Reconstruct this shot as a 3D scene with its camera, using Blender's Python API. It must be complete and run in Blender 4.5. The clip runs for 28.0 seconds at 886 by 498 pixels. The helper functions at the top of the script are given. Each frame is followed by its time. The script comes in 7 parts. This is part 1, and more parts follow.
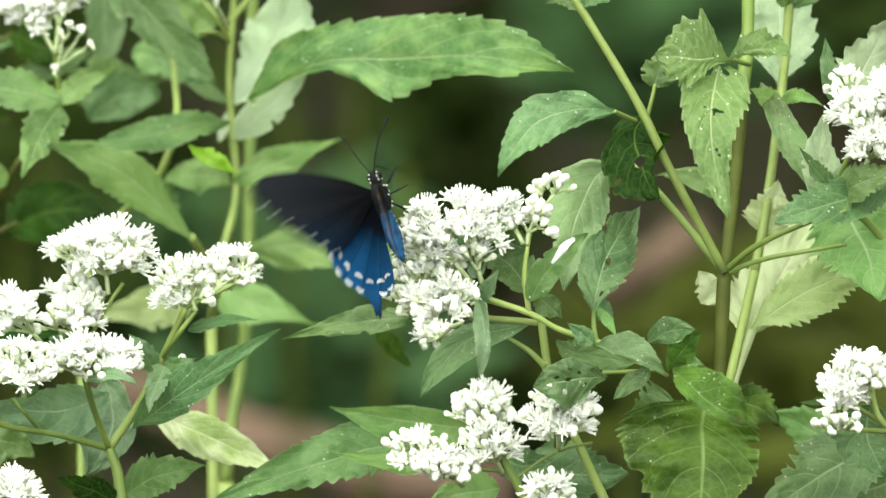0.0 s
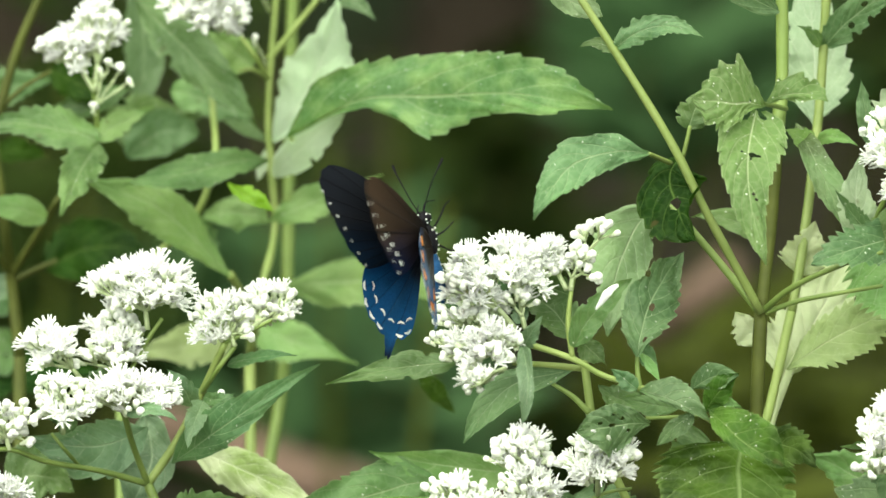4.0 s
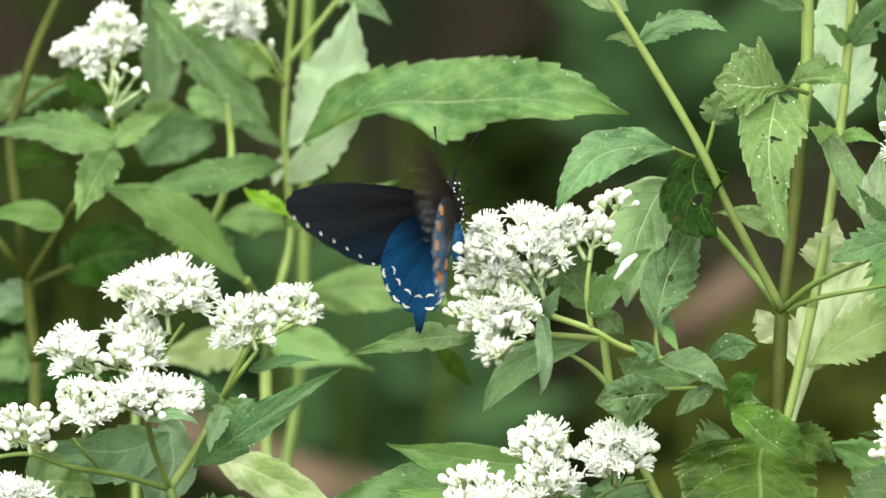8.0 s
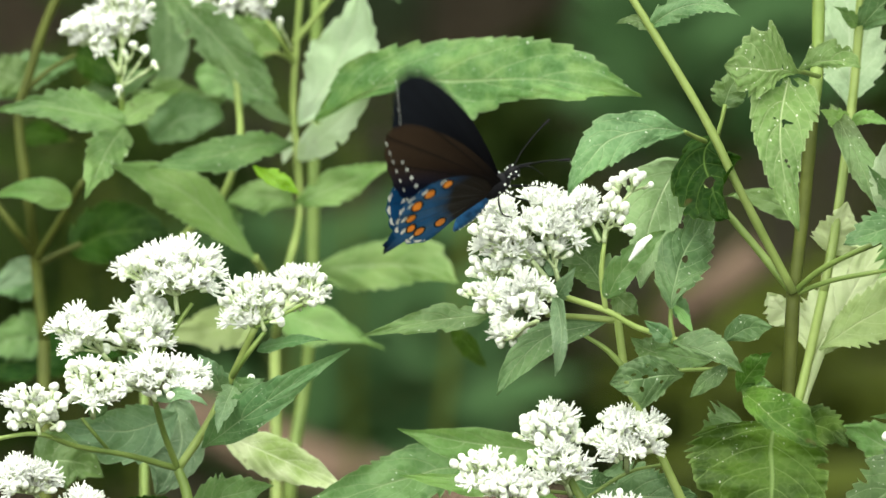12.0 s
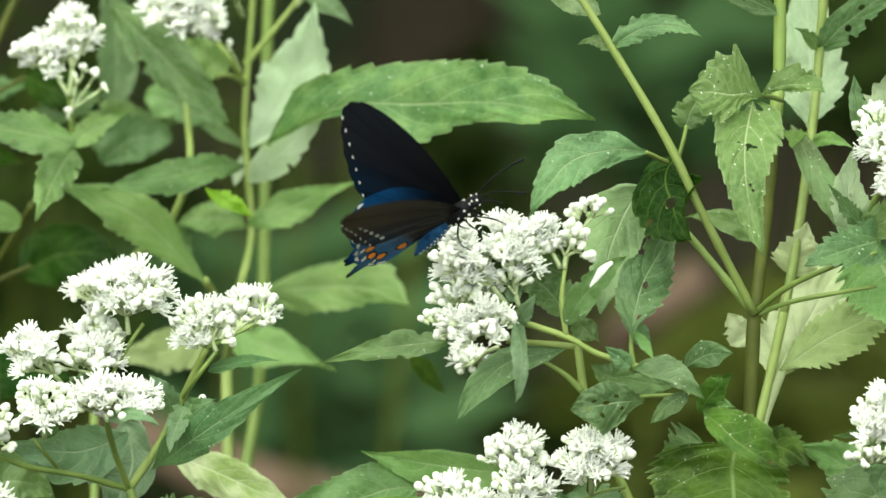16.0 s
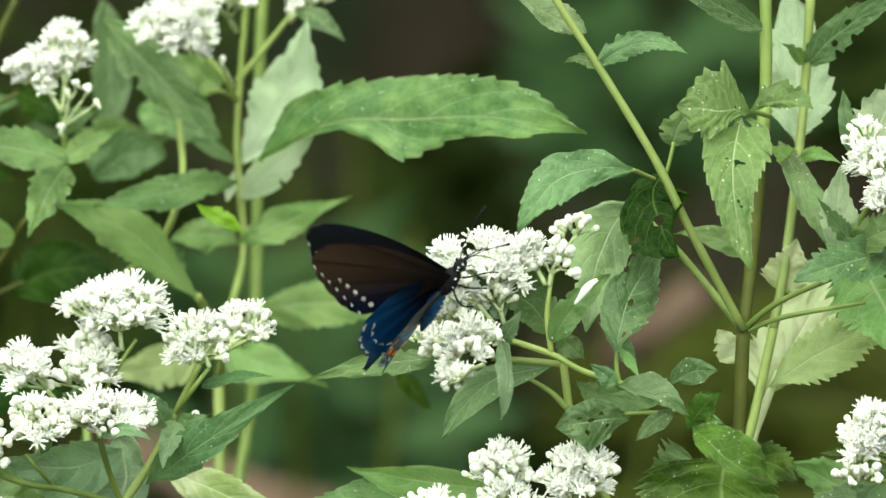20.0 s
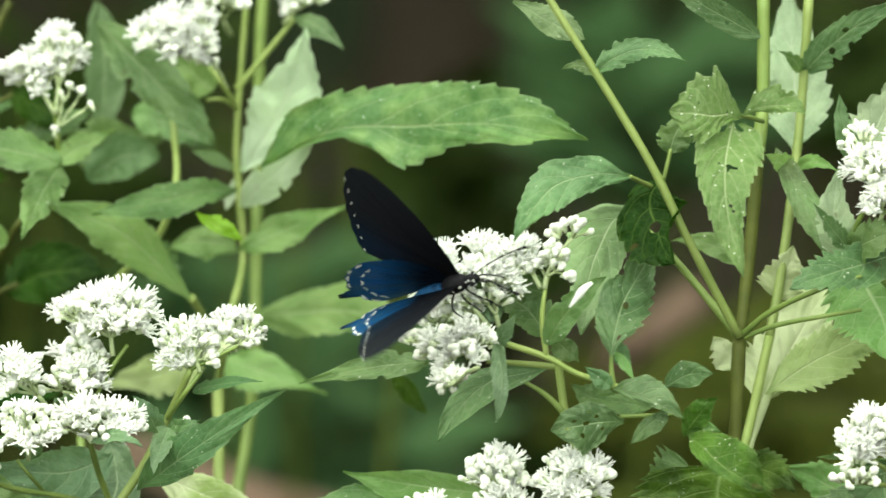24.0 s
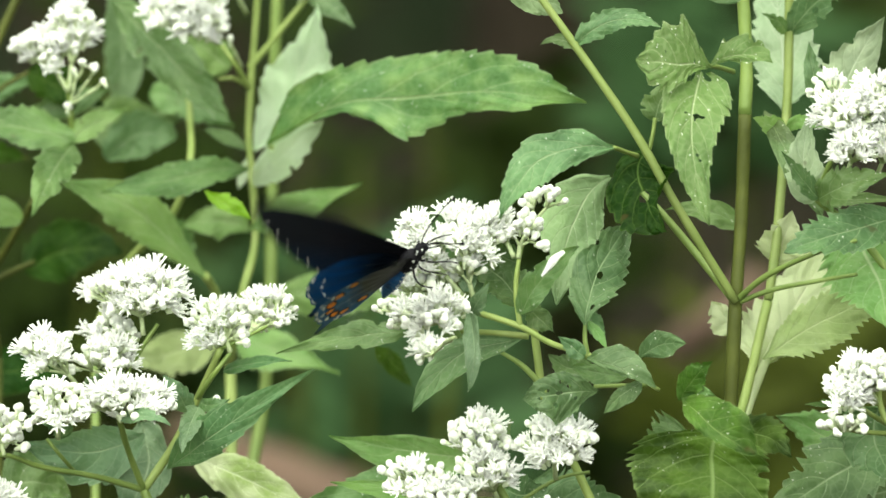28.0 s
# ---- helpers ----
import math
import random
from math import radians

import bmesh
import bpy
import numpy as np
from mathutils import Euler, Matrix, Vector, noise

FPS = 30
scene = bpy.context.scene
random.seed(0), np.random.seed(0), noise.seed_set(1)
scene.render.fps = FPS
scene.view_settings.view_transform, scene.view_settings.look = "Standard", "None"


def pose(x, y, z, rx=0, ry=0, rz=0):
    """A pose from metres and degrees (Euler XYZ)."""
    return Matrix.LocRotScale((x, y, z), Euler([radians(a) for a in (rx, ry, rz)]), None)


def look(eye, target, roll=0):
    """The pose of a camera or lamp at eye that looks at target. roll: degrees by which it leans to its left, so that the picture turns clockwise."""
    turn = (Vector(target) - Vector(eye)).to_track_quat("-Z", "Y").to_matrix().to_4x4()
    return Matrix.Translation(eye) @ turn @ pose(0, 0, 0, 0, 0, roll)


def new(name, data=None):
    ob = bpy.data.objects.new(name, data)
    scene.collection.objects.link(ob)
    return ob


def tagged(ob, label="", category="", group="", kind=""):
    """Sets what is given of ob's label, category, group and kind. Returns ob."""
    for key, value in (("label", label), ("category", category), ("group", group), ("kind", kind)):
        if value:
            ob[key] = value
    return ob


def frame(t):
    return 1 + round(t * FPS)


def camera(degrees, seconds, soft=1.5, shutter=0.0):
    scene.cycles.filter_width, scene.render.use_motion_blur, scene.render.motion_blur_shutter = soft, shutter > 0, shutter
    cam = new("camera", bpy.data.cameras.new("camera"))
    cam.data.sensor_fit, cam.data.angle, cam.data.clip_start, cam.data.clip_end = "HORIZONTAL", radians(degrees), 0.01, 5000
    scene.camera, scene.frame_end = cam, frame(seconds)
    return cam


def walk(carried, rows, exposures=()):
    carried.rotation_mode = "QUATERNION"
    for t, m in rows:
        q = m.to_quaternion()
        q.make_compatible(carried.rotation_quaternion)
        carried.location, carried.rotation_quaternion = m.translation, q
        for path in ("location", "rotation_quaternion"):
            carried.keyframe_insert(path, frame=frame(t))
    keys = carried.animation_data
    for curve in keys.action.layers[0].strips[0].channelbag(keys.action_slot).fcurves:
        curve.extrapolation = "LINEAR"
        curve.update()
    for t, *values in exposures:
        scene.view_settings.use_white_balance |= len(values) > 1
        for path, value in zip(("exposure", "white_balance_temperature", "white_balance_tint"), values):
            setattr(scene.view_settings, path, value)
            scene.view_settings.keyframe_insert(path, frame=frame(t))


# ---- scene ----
# A swallowtail butterfly feeding on white boneset flowers at the edge of a wood. Metres.

CAMERA_ROWS = [
    (0.0, pose(0.0002, -1.7900, 1.2926, 83.519, 0, -0.516)),
    (0.5, pose(0.0009, -1.7900, 1.2934, 83.580, 0, -0.417)),
    (1.0, pose(0.0009, -1.7900, 1.2941, 83.654, 0, -0.324)),
    (1.5, pose(0.0004, -1.7900, 1.2947, 83.767, 0, -0.228)),
    (2.0, pose(-0.0000, -1.7900, 1.2954, 83.782, 0, -0.209)),
    (2.5, pose(0.0003, -1.7900, 1.2960, 83.667, 0, -0.178)),
    (3.0, pose(0.0011, -1.7900, 1.2962, 83.552, 0, -0.174)),
    (3.5, pose(0.0016, -1.7900, 1.2959, 83.654, 0, -0.174)),
    (4.0, pose(0.0013, -1.7900, 1.2947, 83.823, 0, -0.148)),
    (4.5, pose(0.0001, -1.7900, 1.2925, 83.864, 0, -0.041)),
    (6.5, pose(-0.0012, -1.7900, 1.2898, 83.898, 0, -0.170)),
    (7.0, pose(-0.0018, -1.7900, 1.2881, 83.905, 0, -0.215)),
    (7.5, pose(-0.0014, -1.7900, 1.2877, 83.990, 0, -0.133)),
    (8.0, pose(-0.0006, -1.7900, 1.2878, 84.012, 0, -0.020)),
    (8.5, pose(0.0004, -1.7900, 1.2878, 84.030, 0, 0.078)),
    (9.0, pose(0.0013, -1.7900, 1.2878, 83.908, 0, 0.033)),
    (9.5, pose(0.0020, -1.7900, 1.2879, 83.818, 0, 0.018)),
    (10.0, pose(0.0021, -1.7900, 1.2882, 83.814, 0, -0.014)),
    (10.5, pose(0.0017, -1.7900, 1.2886, 83.757, 0, 0.008)),
    (11.0, pose(0.0007, -1.7900, 1.2888, 83.877, 0, 0.028)),
    (11.5, pose(-0.0009, -1.7900, 1.2890, 83.788, 0, 0.032)),
    (12.0, pose(-0.0038, -1.7900, 1.2895, 83.804, 0, -0.017)),
    (12.5, pose(-0.0083, -1.7900, 1.2900, 83.785, 0, -0.248)),
    (14.5, pose(-0.0130, -1.7900, 1.2902, 83.669, 0, -0.497)),
    (15.0, pose(-0.0153, -1.7900, 1.2901, 83.899, 0, -0.467)),
    (15.5, pose(-0.0145, -1.7900, 1.2901, 83.961, 0, -0.591)),
    (16.0, pose(-0.0121, -1.7900, 1.2904, 83.969, 0, -0.638)),
    (16.5, pose(-0.0095, -1.7900, 1.2909, 84.033, 0, -0.571)),
    (17.0, pose(-0.0073, -1.7900, 1.2914, 84.048, 0, -0.587)),
    (17.5, pose(-0.0056, -1.7900, 1.2917, 84.100, 0, -0.557)),
    (18.0, pose(-0.0041, -1.7900, 1.2921, 84.103, 0, -0.453)),
    (18.5, pose(-0.0026, -1.7900, 1.2924, 84.266, 0, -0.400)),
    (19.0, pose(-0.0019, -1.7900, 1.2923, 84.101, 0, -0.359)),
    (19.5, pose(-0.0035, -1.7900, 1.2916, 84.165, 0, -0.446)),
    (20.0, pose(-0.0070, -1.7900, 1.2904, 84.115, 0, -0.573)),
    (20.5, pose(-0.0106, -1.7900, 1.2893, 84.208, 0, -0.764)),
    (21.0, pose(-0.0129, -1.7900, 1.2887, 84.299, 0, -0.916)),
    (21.5, pose(-0.0134, -1.7900, 1.2890, 84.232, 0, -0.899)),
    (23.5, pose(-0.0110, -1.7900, 1.2902, 84.108, 0, -0.602)),
    (24.0, pose(-0.0059, -1.7900, 1.2916, 84.143, 0, -0.573)),
    (24.5, pose(0.0008, -1.7900, 1.2928, 83.922, 0, -0.533)),
    (25.0, pose(0.0084, -1.7900, 1.2930, 83.852, 0, -0.297)),
    (25.5, pose(0.0167, -1.7900, 1.2922, 83.831, 0, -0.009)),
    (26.0, pose(0.0244, -1.7900, 1.2906, 83.853, 0, 0.279)),
    (26.5, pose(0.0297, -1.7900, 1.2885, 83.978, 0, 0.344)),
    (27.0, pose(0.0324, -1.7900, 1.2858, 84.149, 0, 0.523)),
    (27.5, pose(0.0324, -1.7900, 1.2832, 84.057, 0, 0.544)),
    (28.0, pose(0.0296, -1.7900, 1.2811, 84.148, 0, 0.524)),
]
cam = camera(8.0, 28.0, soft=1.5, shutter=0.9)
cam.data.dof.use_dof = True
cam.data.dof.focus_distance = 1.80
cam.data.dof.aperture_fstop = 14.0
# the exposure and the tint drift a little as the camera follows
walk(cam, CAMERA_ROWS, [(0.0, 1.28, 6750, 6), (1.0, 1.21, 6750, 6), (8.0, 1.20, 6750, 6), (12.0, 1.19, 6750, 6), (15.0, 1.10, 6750, 3), (17.0, 1.04, 6750, 2), (20.0, 1.04, 6750, 2), (24.0, 1.08, 6750, 3), (26.0, 1.14, 6750, 4), (28.0, 1.18, 6750, 6)])

# ---- light: a bright overcast sky, open in front of the wood ----
world = bpy.data.worlds.new("sky")
scene.world = world
world.use_nodes = True
wn, wl = world.node_tree.nodes, world.node_tree.links
sky = wn.new("ShaderNodeTexSky")
sky.sky_type = "NISHITA"
sky.sun_disc = False
sky.sun_elevation, sky.sun_rotation = radians(60), radians(203)
haze = wn.new("ShaderNodeHueSaturation")
haze.inputs["Saturation"].default_value = 0.25
wl.new(sky.outputs[0], haze.inputs["Color"])
wl.new(haze.outputs[0], wn["Background"].inputs[0])
wn["Background"].inputs[1].default_value = 0.15
sun = new("sun", bpy.data.lights.new("sun", "SUN"))
sun.data.energy, sun.data.angle, sun.data.color = 3.2, radians(100), (0.92, 0.95, 0.765)
sun.matrix_world = look((-0.8, -1.9, 4.6), (0, 0, 1.1))


# ---- materials ----
def mat(name):
    m = bpy.data.materials.new(name)
    m.use_nodes = True
    m.node_tree.nodes.clear()
    return m, m.node_tree.nodes, m.node_tree.links


def math_node(n, l, op, a, b=None, clamp=False):
    x = n.new("ShaderNodeMath")
    x.operation, x.use_clamp = op, clamp
    for i, v in enumerate((a, b)):
        if v is None:
            continue
        if isinstance(v, (int, float)):
            x.inputs[i].default_value = v
        else:
            l.new(v, x.inputs[i])
    return x.outputs[0]


def mix_rgb(n, l, fac, a, b, blend="MIX"):
    x = n.new("ShaderNodeMix")
    x.data_type, x.blend_type = "RGBA", blend
    for i, v in ((0, fac), (6, a), (7, b)):
        if isinstance(v, (int, float)):
            x.inputs[i].default_value = v
        elif isinstance(v, tuple):
            x.inputs[i].default_value = (*v, 1)
        else:
            l.new(v, x.inputs[i])
    return x.outputs[2]


def noise_node(n, l, scale, detail=3, vec=None):
    x = n.new("ShaderNodeTexNoise")
    x.inputs["Scale"].default_value, x.inputs["Detail"].default_value = scale, detail
    if vec is not None:
        l.new(vec, x.inputs["Vector"])
    return x.outputs[0]


def ramp(n, l, fac, lo, hi):
    x = n.new("ShaderNodeMapRange")
    l.new(fac, x.inputs[0])
    x.inputs[1].default_value, x.inputs[2].default_value = lo, hi
    return x.outputs[0]


def leaf_material(name, base, dark, vein, through_col, spots=0.5, translucent=0.35, rough=0.45, spec=0.32, flecked=0.44, mottle=62):
    """Blade with midrib, side veins, mottling, pale specks; light passes through it."""
    m, n, l = mat(name)
    uv = n.new("ShaderNodeUVMap").outputs[0]
    sep = n.new("ShaderNodeSeparateXYZ")
    l.new(uv, sep.inputs[0])
    s, v = sep.outputs[0], sep.outputs[1]
    av = math_node(n, l, "ABSOLUTE", math_node(n, l, "SUBTRACT", v, 0.5))
    obj = n.new("ShaderNodeTexCoord").outputs["Object"]
    rnd = n.new("ShaderNodeObjectInfo").outputs["Random"]
    # side veins sweep forward from the midrib
    wob = noise_node(n, l, 60, 2, obj)
    sweep = math_node(n, l, "ADD", math_node(n, l, "MULTIPLY", av, 0.30), math_node(n, l, "MULTIPLY", math_node(n, l, "MULTIPLY", av, av), 0.75))
    ph = math_node(n, l, "ADD", math_node(n, l, "SUBTRACT", s, sweep), math_node(n, l, "MULTIPLY", wob, 0.06))
    fr = math_node(n, l, "FRACT", math_node(n, l, "MULTIPLY", ph, 6.0))
    side = ramp(n, l, math_node(n, l, "ABSOLUTE", math_node(n, l, "SUBTRACT", fr, 0.5)), 0.055, 0.0)
    mid = math_node(n, l, "MULTIPLY", ramp(n, l, av, 0.022, 0.006), ramp(n, l, s, 1.1, 0.5))
    veins = math_node(n, l, "MAXIMUM", mid, math_node(n, l, "MULTIPLY", side, 0.62))
    # the net of fine veins between them
    vor = n.new("ShaderNodeTexVoronoi")
    vor.feature = "DISTANCE_TO_EDGE"
    vor.inputs["Scale"].default_value = 380
    l.new(obj, vor.inputs["Vector"])
    cells = ramp(n, l, vor.outputs["Distance"], 0.16, 0.0)
    big = noise_node(n, l, mottle, 3, obj)
    fine = noise_node(n, l, 380, 3, obj)
    col = mix_rgb(n, l, ramp(n, l, big, 0.36, 0.58), base, dark)
    yellow = math_node(n, l, "MULTIPLY", ramp(n, l, noise_node(n, l, 28, 4, obj), 0.5, 0.72), 0.4)
    col = mix_rgb(n, l, yellow, col, through_col)
    col = mix_rgb(n, l, math_node(n, l, "MULTIPLY", fine, 0.25), col, dark)
    col = mix_rgb(n, l, math_node(n, l, "MULTIPLY", cells, 0.15), col, vein)
    hue = n.new("ShaderNodeHueSaturation")
    hue.inputs["Saturation"].default_value = 1.0
    l.new(math_node(n, l, "ADD", 0.488, math_node(n, l, "MULTIPLY", rnd, 0.03)), hue.inputs["Hue"])
    l.new(math_node(n, l, "ADD", 0.88, math_node(n, l, "MULTIPLY", rnd, 0.3)), hue.inputs["Value"])
    l.new(col, hue.inputs["Color"])
    col = mix_rgb(n, l, math_node(n, l, "MULTIPLY", veins, 0.85), hue.outputs[0], vein)
    # pale specks left by leafhoppers and dried drops
    sv = n.new("ShaderNodeTexVoronoi")
    sv.inputs["Scale"].default_value = 760
    warped = n.new("ShaderNodeVectorMath")
    jitter = n.new("ShaderNodeTexNoise")
    jitter.inputs["Scale"].default_value = 700
    l.new(obj, jitter.inputs["Vector"])
    warped.operation = "MULTIPLY_ADD"
    l.new(jitter.outputs["Color"], warped.inputs[0])
    warped.inputs[1].default_value = (0.0011, 0.0011, 0.0011)
    l.new(obj, warped.inputs[2])
    l.new(warped.outputs[0], sv.inputs["Vector"])
    patch = ramp(n, l, noise_node(n, l, 70, 3, obj), flecked, flecked + 0.12)
    cell = n.new("ShaderNodeSeparateColor")
    l.new(sv.outputs["Color"], cell.inputs[0])
    reach = math_node(n, l, "MULTIPLY", math_node(n, l, "POWER", cell.outputs[0], 2.2), 0.24)
    dots = math_node(n, l, "MULTIPLY", ramp(n, l, math_node(n, l, "SUBTRACT", reach, sv.outputs["Distance"]), -0.02, 0.05), patch)
    col = mix_rgb(n, l, math_node(n, l, "MULTIPLY", dots, spots), col, (0.84, 0.87, 0.74))
    # thin pale margin
    col = mix_rgb(n, l, math_node(n, l, "MULTIPLY", ramp(n, l, av, 0.47, 0.5), 0.45), col, vein)
    # a few brown bite marks
    br = ramp(n, l, noise_node(n, l, 120, 2, obj), 0.73, 0.77)
    col = mix_rgb(n, l, math_node(n, l, "MULTIPLY", br, 0.7), col, (0.06, 0.045, 0.015))
    p = n.new("ShaderNodeBsdfPrincipled")
    l.new(col, p.inputs["Base Color"])
    p.inputs["Roughness"].default_value = rough
    p.inputs["Specular IOR Level"].default_value = spec
    bump = n.new("ShaderNodeBump")
    bump.inputs["Strength"].default_value, bump.inputs["Distance"].default_value = 0.85, 0.0005
    h = math_node(n, l, "SUBTRACT", math_node(n, l, "MULTIPLY", cells, -0.18), math_node(n, l, "MULTIPLY", veins, 0.5))
    l.new(math_node(n, l, "ADD", h, math_node(n, l, "MULTIPLY", fine, 0.4)), bump.inputs["Height"])
    l.new(bump.outputs[0], p.inputs["Normal"])
    t = n.new("ShaderNodeBsdfTranslucent")
    l.new(mix_rgb(n, l, 0.75, col, through_col, "MIX"), t.inputs[0])
    mx = n.new("ShaderNodeMixShader")
    mx.inputs[0].default_value = translucent
    l.new(p.outputs[0], mx.inputs[1])
    l.new(t.outputs[0], mx.inputs[2])
    out = n.new("ShaderNodeOutputMaterial")
    l.new(mx.outputs[0], out.inputs[0])
    return m


def plain_material(name, a, b, scale, rough, bump=0.3, dist=0.0005, trans=0.0, spec=0.4):
    m, n, l = mat(name)
    obj = n.new("ShaderNodeTexCoord").outputs["Object"]
    rnd = n.new("ShaderNodeObjectInfo").outputs["Random"]
    f = noise_node(n, l, scale, 4, obj)
    g = noise_node(n, l, scale * 7, 2, obj)
    col = mix_rgb(n, l, ramp(n, l, f, 0.3, 0.7), a, b)
    hue = n.new("ShaderNodeHueSaturation")
    l.new(math_node(n, l, "ADD", 0.88, math_node(n, l, "MULTIPLY", rnd, 0.24)), hue.inputs["Value"])
    l.new(col, hue.inputs["Color"])
    p = n.new("ShaderNodeBsdfPrincipled")
    l.new(hue.outputs[0], p.inputs["Base Color"])
    p.inputs["Roughness"].default_value = rough
    p.inputs["Specular IOR Level"].default_value = spec
    bp = n.new("ShaderNodeBump")
    bp.inputs["Strength"].default_value, bp.inputs["Distance"].default_value = bump, dist
    l.new(math_node(n, l, "ADD", f, g), bp.inputs["Height"])
    l.new(bp.outputs[0], p.inputs["Normal"])
    last = p.outputs[0]
    if trans:
        t = n.new("ShaderNodeBsdfTranslucent")
        l.new(hue.outputs[0], t.inputs[0])
        mx = n.new("ShaderNodeMixShader")
        mx.inputs[0].default_value = trans
        l.new(last, mx.inputs[1])
        l.new(t.outputs[0], mx.inputs[2])
        last = mx.outputs[0]
    out = n.new("ShaderNodeOutputMaterial")
    l.new(last, out.inputs[0])
    return m


LEAF = leaf_material("leaf_green", (0.120, 0.203, 0.068), (0.066, 0.130, 0.040), (0.28, 0.37, 0.19), (0.20, 0.36, 0.075), 0.75)
LEAF_VIVID = leaf_material("leaf_vivid_green", (0.062, 0.130, 0.016), (0.022, 0.052, 0.008), (0.17, 0.25, 0.08), (0.11, 0.26, 0.018), 0.6, 0.2, 0.5, 0.16, mottle=110)
# deep green of the darkest leaves; on the twig's curled leaf it stands for shade
LEAF_DARK = leaf_material("leaf_deep_green_shaded", (0.011, 0.040, 0.003), (0.005, 0.019, 0.002), (0.08, 0.14, 0.03), (0.05, 0.15, 0.004), 0.12, 0.2, 0.6, 0.08)
LEAF_BLUE = leaf_material("leaf_grey_green", (0.102, 0.182, 0.072), (0.058, 0.120, 0.044), (0.29, 0.39, 0.21), (0.17, 0.30, 0.09), 0.65, 0.3, 0.42)
LEAF_PALE = leaf_material("leaf_pale_green", (0.235, 0.37, 0.13), (0.14, 0.27, 0.075), (0.42, 0.54, 0.29), (0.36, 0.58, 0.15), 0.45, 0.4)
# whitish base colour stands in for light coming through the blade
LEAF_WHITE = leaf_material("leaf_whitish_backlit", (0.57, 0.65, 0.40), (0.48, 0.58, 0.31), (0.70, 0.74, 0.50), (0.62, 0.75, 0.33), 0.2, 0.4)
# pale silver leaf, with sky glare put into its base colour
LEAF_SILVER = leaf_material("leaf_silver_glare", (0.52, 0.63, 0.46), (0.42, 0.54, 0.35), (0.62, 0.71, 0.52), (0.52, 0.70, 0.36), 0.2, 0.4)
LEAF_FLECKED = leaf_material("leaf_flecked_white", (0.135, 0.225, 0.072), (0.088, 0.165, 0.046), (0.40, 0.48, 0.26), (0.24, 0.40, 0.09), 1.0, 0.3, 0.5, 0.22, 0.30)
LEAF_ASH = leaf_material("leaf_ash_green", (0.26, 0.34, 0.21), (0.20, 0.28, 0.16), (0.46, 0.54, 0.38), (0.38, 0.48, 0.26), 0.2, 0.35)
LEAF_GREYPALE = leaf_material("leaf_pale_grey_green", (0.215, 0.310, 0.150), (0.140, 0.225, 0.095), (0.38, 0.47, 0.28), (0.30, 0.45, 0.16), 0.45, 0.35)
LEAF_PATCHED = leaf_material("leaf_patched_green", (0.165, 0.255, 0.078), (0.062, 0.135, 0.036), (0.28, 0.37, 0.18), (0.24, 0.38, 0.07), 0.8, 0.35, mottle=125)
# grey-green lightened and blued in the base colour to show a soft sheen
LEAF_SHEEN = leaf_material("leaf_grey_green_sheen", (0.150, 0.235, 0.135), (0.095, 0.165, 0.085), (0.32, 0.42, 0.25), (0.20, 0.34, 0.12), 0.4, 0.3)
LEAF_LIME = leaf_material("leaf_lime_green", (0.150, 0.300, 0.010), (0.090, 0.200, 0.006), (0.28, 0.42, 0.06), (0.26, 0.50, 0.02), 0.2, 0.35, 0.4)
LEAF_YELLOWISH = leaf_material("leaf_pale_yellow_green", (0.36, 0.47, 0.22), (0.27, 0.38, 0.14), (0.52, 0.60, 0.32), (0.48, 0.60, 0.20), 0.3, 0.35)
LEAF_MOTTLED = leaf_material("leaf_bleached", (0.62, 0.70, 0.44), (0.24, 0.36, 0.10), (0.66, 0.72, 0.48), (0.42, 0.56, 0.16), 0.4, 0.3)
LEAF_BROWNED = leaf_material("leaf_eaten_brown", (0.125, 0.205, 0.070), (0.062, 0.090, 0.030), (0.27, 0.36, 0.18), (0.16, 0.20, 0.06), 0.8, 0.3)
STEM = plain_material("stem_green", (0.20, 0.28, 0.07), (0.13, 0.20, 0.045), 90, 0.45, trans=0.08)
STEM_YELLOW = plain_material("stem_yellow_green", (0.275, 0.35, 0.105), (0.19, 0.265, 0.065), 90, 0.45, trans=0.1)
STEM_DARK = plain_material("stem_olive", (0.075, 0.090, 0.017), (0.040, 0.050, 0.009), 90, 0.6, spec=0.2)
PETAL = plain_material("petal_white", (0.96, 0.97, 0.95), (0.92, 0.94, 0.90), 300, 0.6, 0.1, 0.0002, 0.5, 0.3)
BUD = plain_material("bud_cream", (0.91, 0.93, 0.88), (0.84, 0.88, 0.77), 300, 0.55, 0.2, 0.0002, 0.3, 0.3)
STALK = plain_material("flower_stalk_green", (0.50, 0.58, 0.34), (0.40, 0.49, 0.25), 200, 0.6, trans=0.15)
CUP = plain_material("flower_cup_green", (0.68, 0.74, 0.55), (0.55, 0.64, 0.42), 200, 0.6)
LITTER = plain_material("forest_floor", (0.04, 0.028, 0.014), (0.018, 0.019, 0.008), 6, 0.9, 0.8, 0.02)
BARK = plain_material("dead_wood", (0.17, 0.11, 0.078), (0.10, 0.065, 0.046), 9, 0.85, 0.6, 0.01)
BARK_DARK = plain_material("tree_bark", (0.042, 0.029, 0.015), (0.022, 0.017, 0.009), 7, 0.9, 0.8, 0.02)
# darker than real foliage: part of the wood's shade is in this colour
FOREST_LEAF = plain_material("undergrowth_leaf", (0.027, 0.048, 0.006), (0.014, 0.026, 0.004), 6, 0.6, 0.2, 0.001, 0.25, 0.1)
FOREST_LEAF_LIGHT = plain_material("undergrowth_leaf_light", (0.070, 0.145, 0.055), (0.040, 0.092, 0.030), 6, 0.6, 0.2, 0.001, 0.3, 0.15)
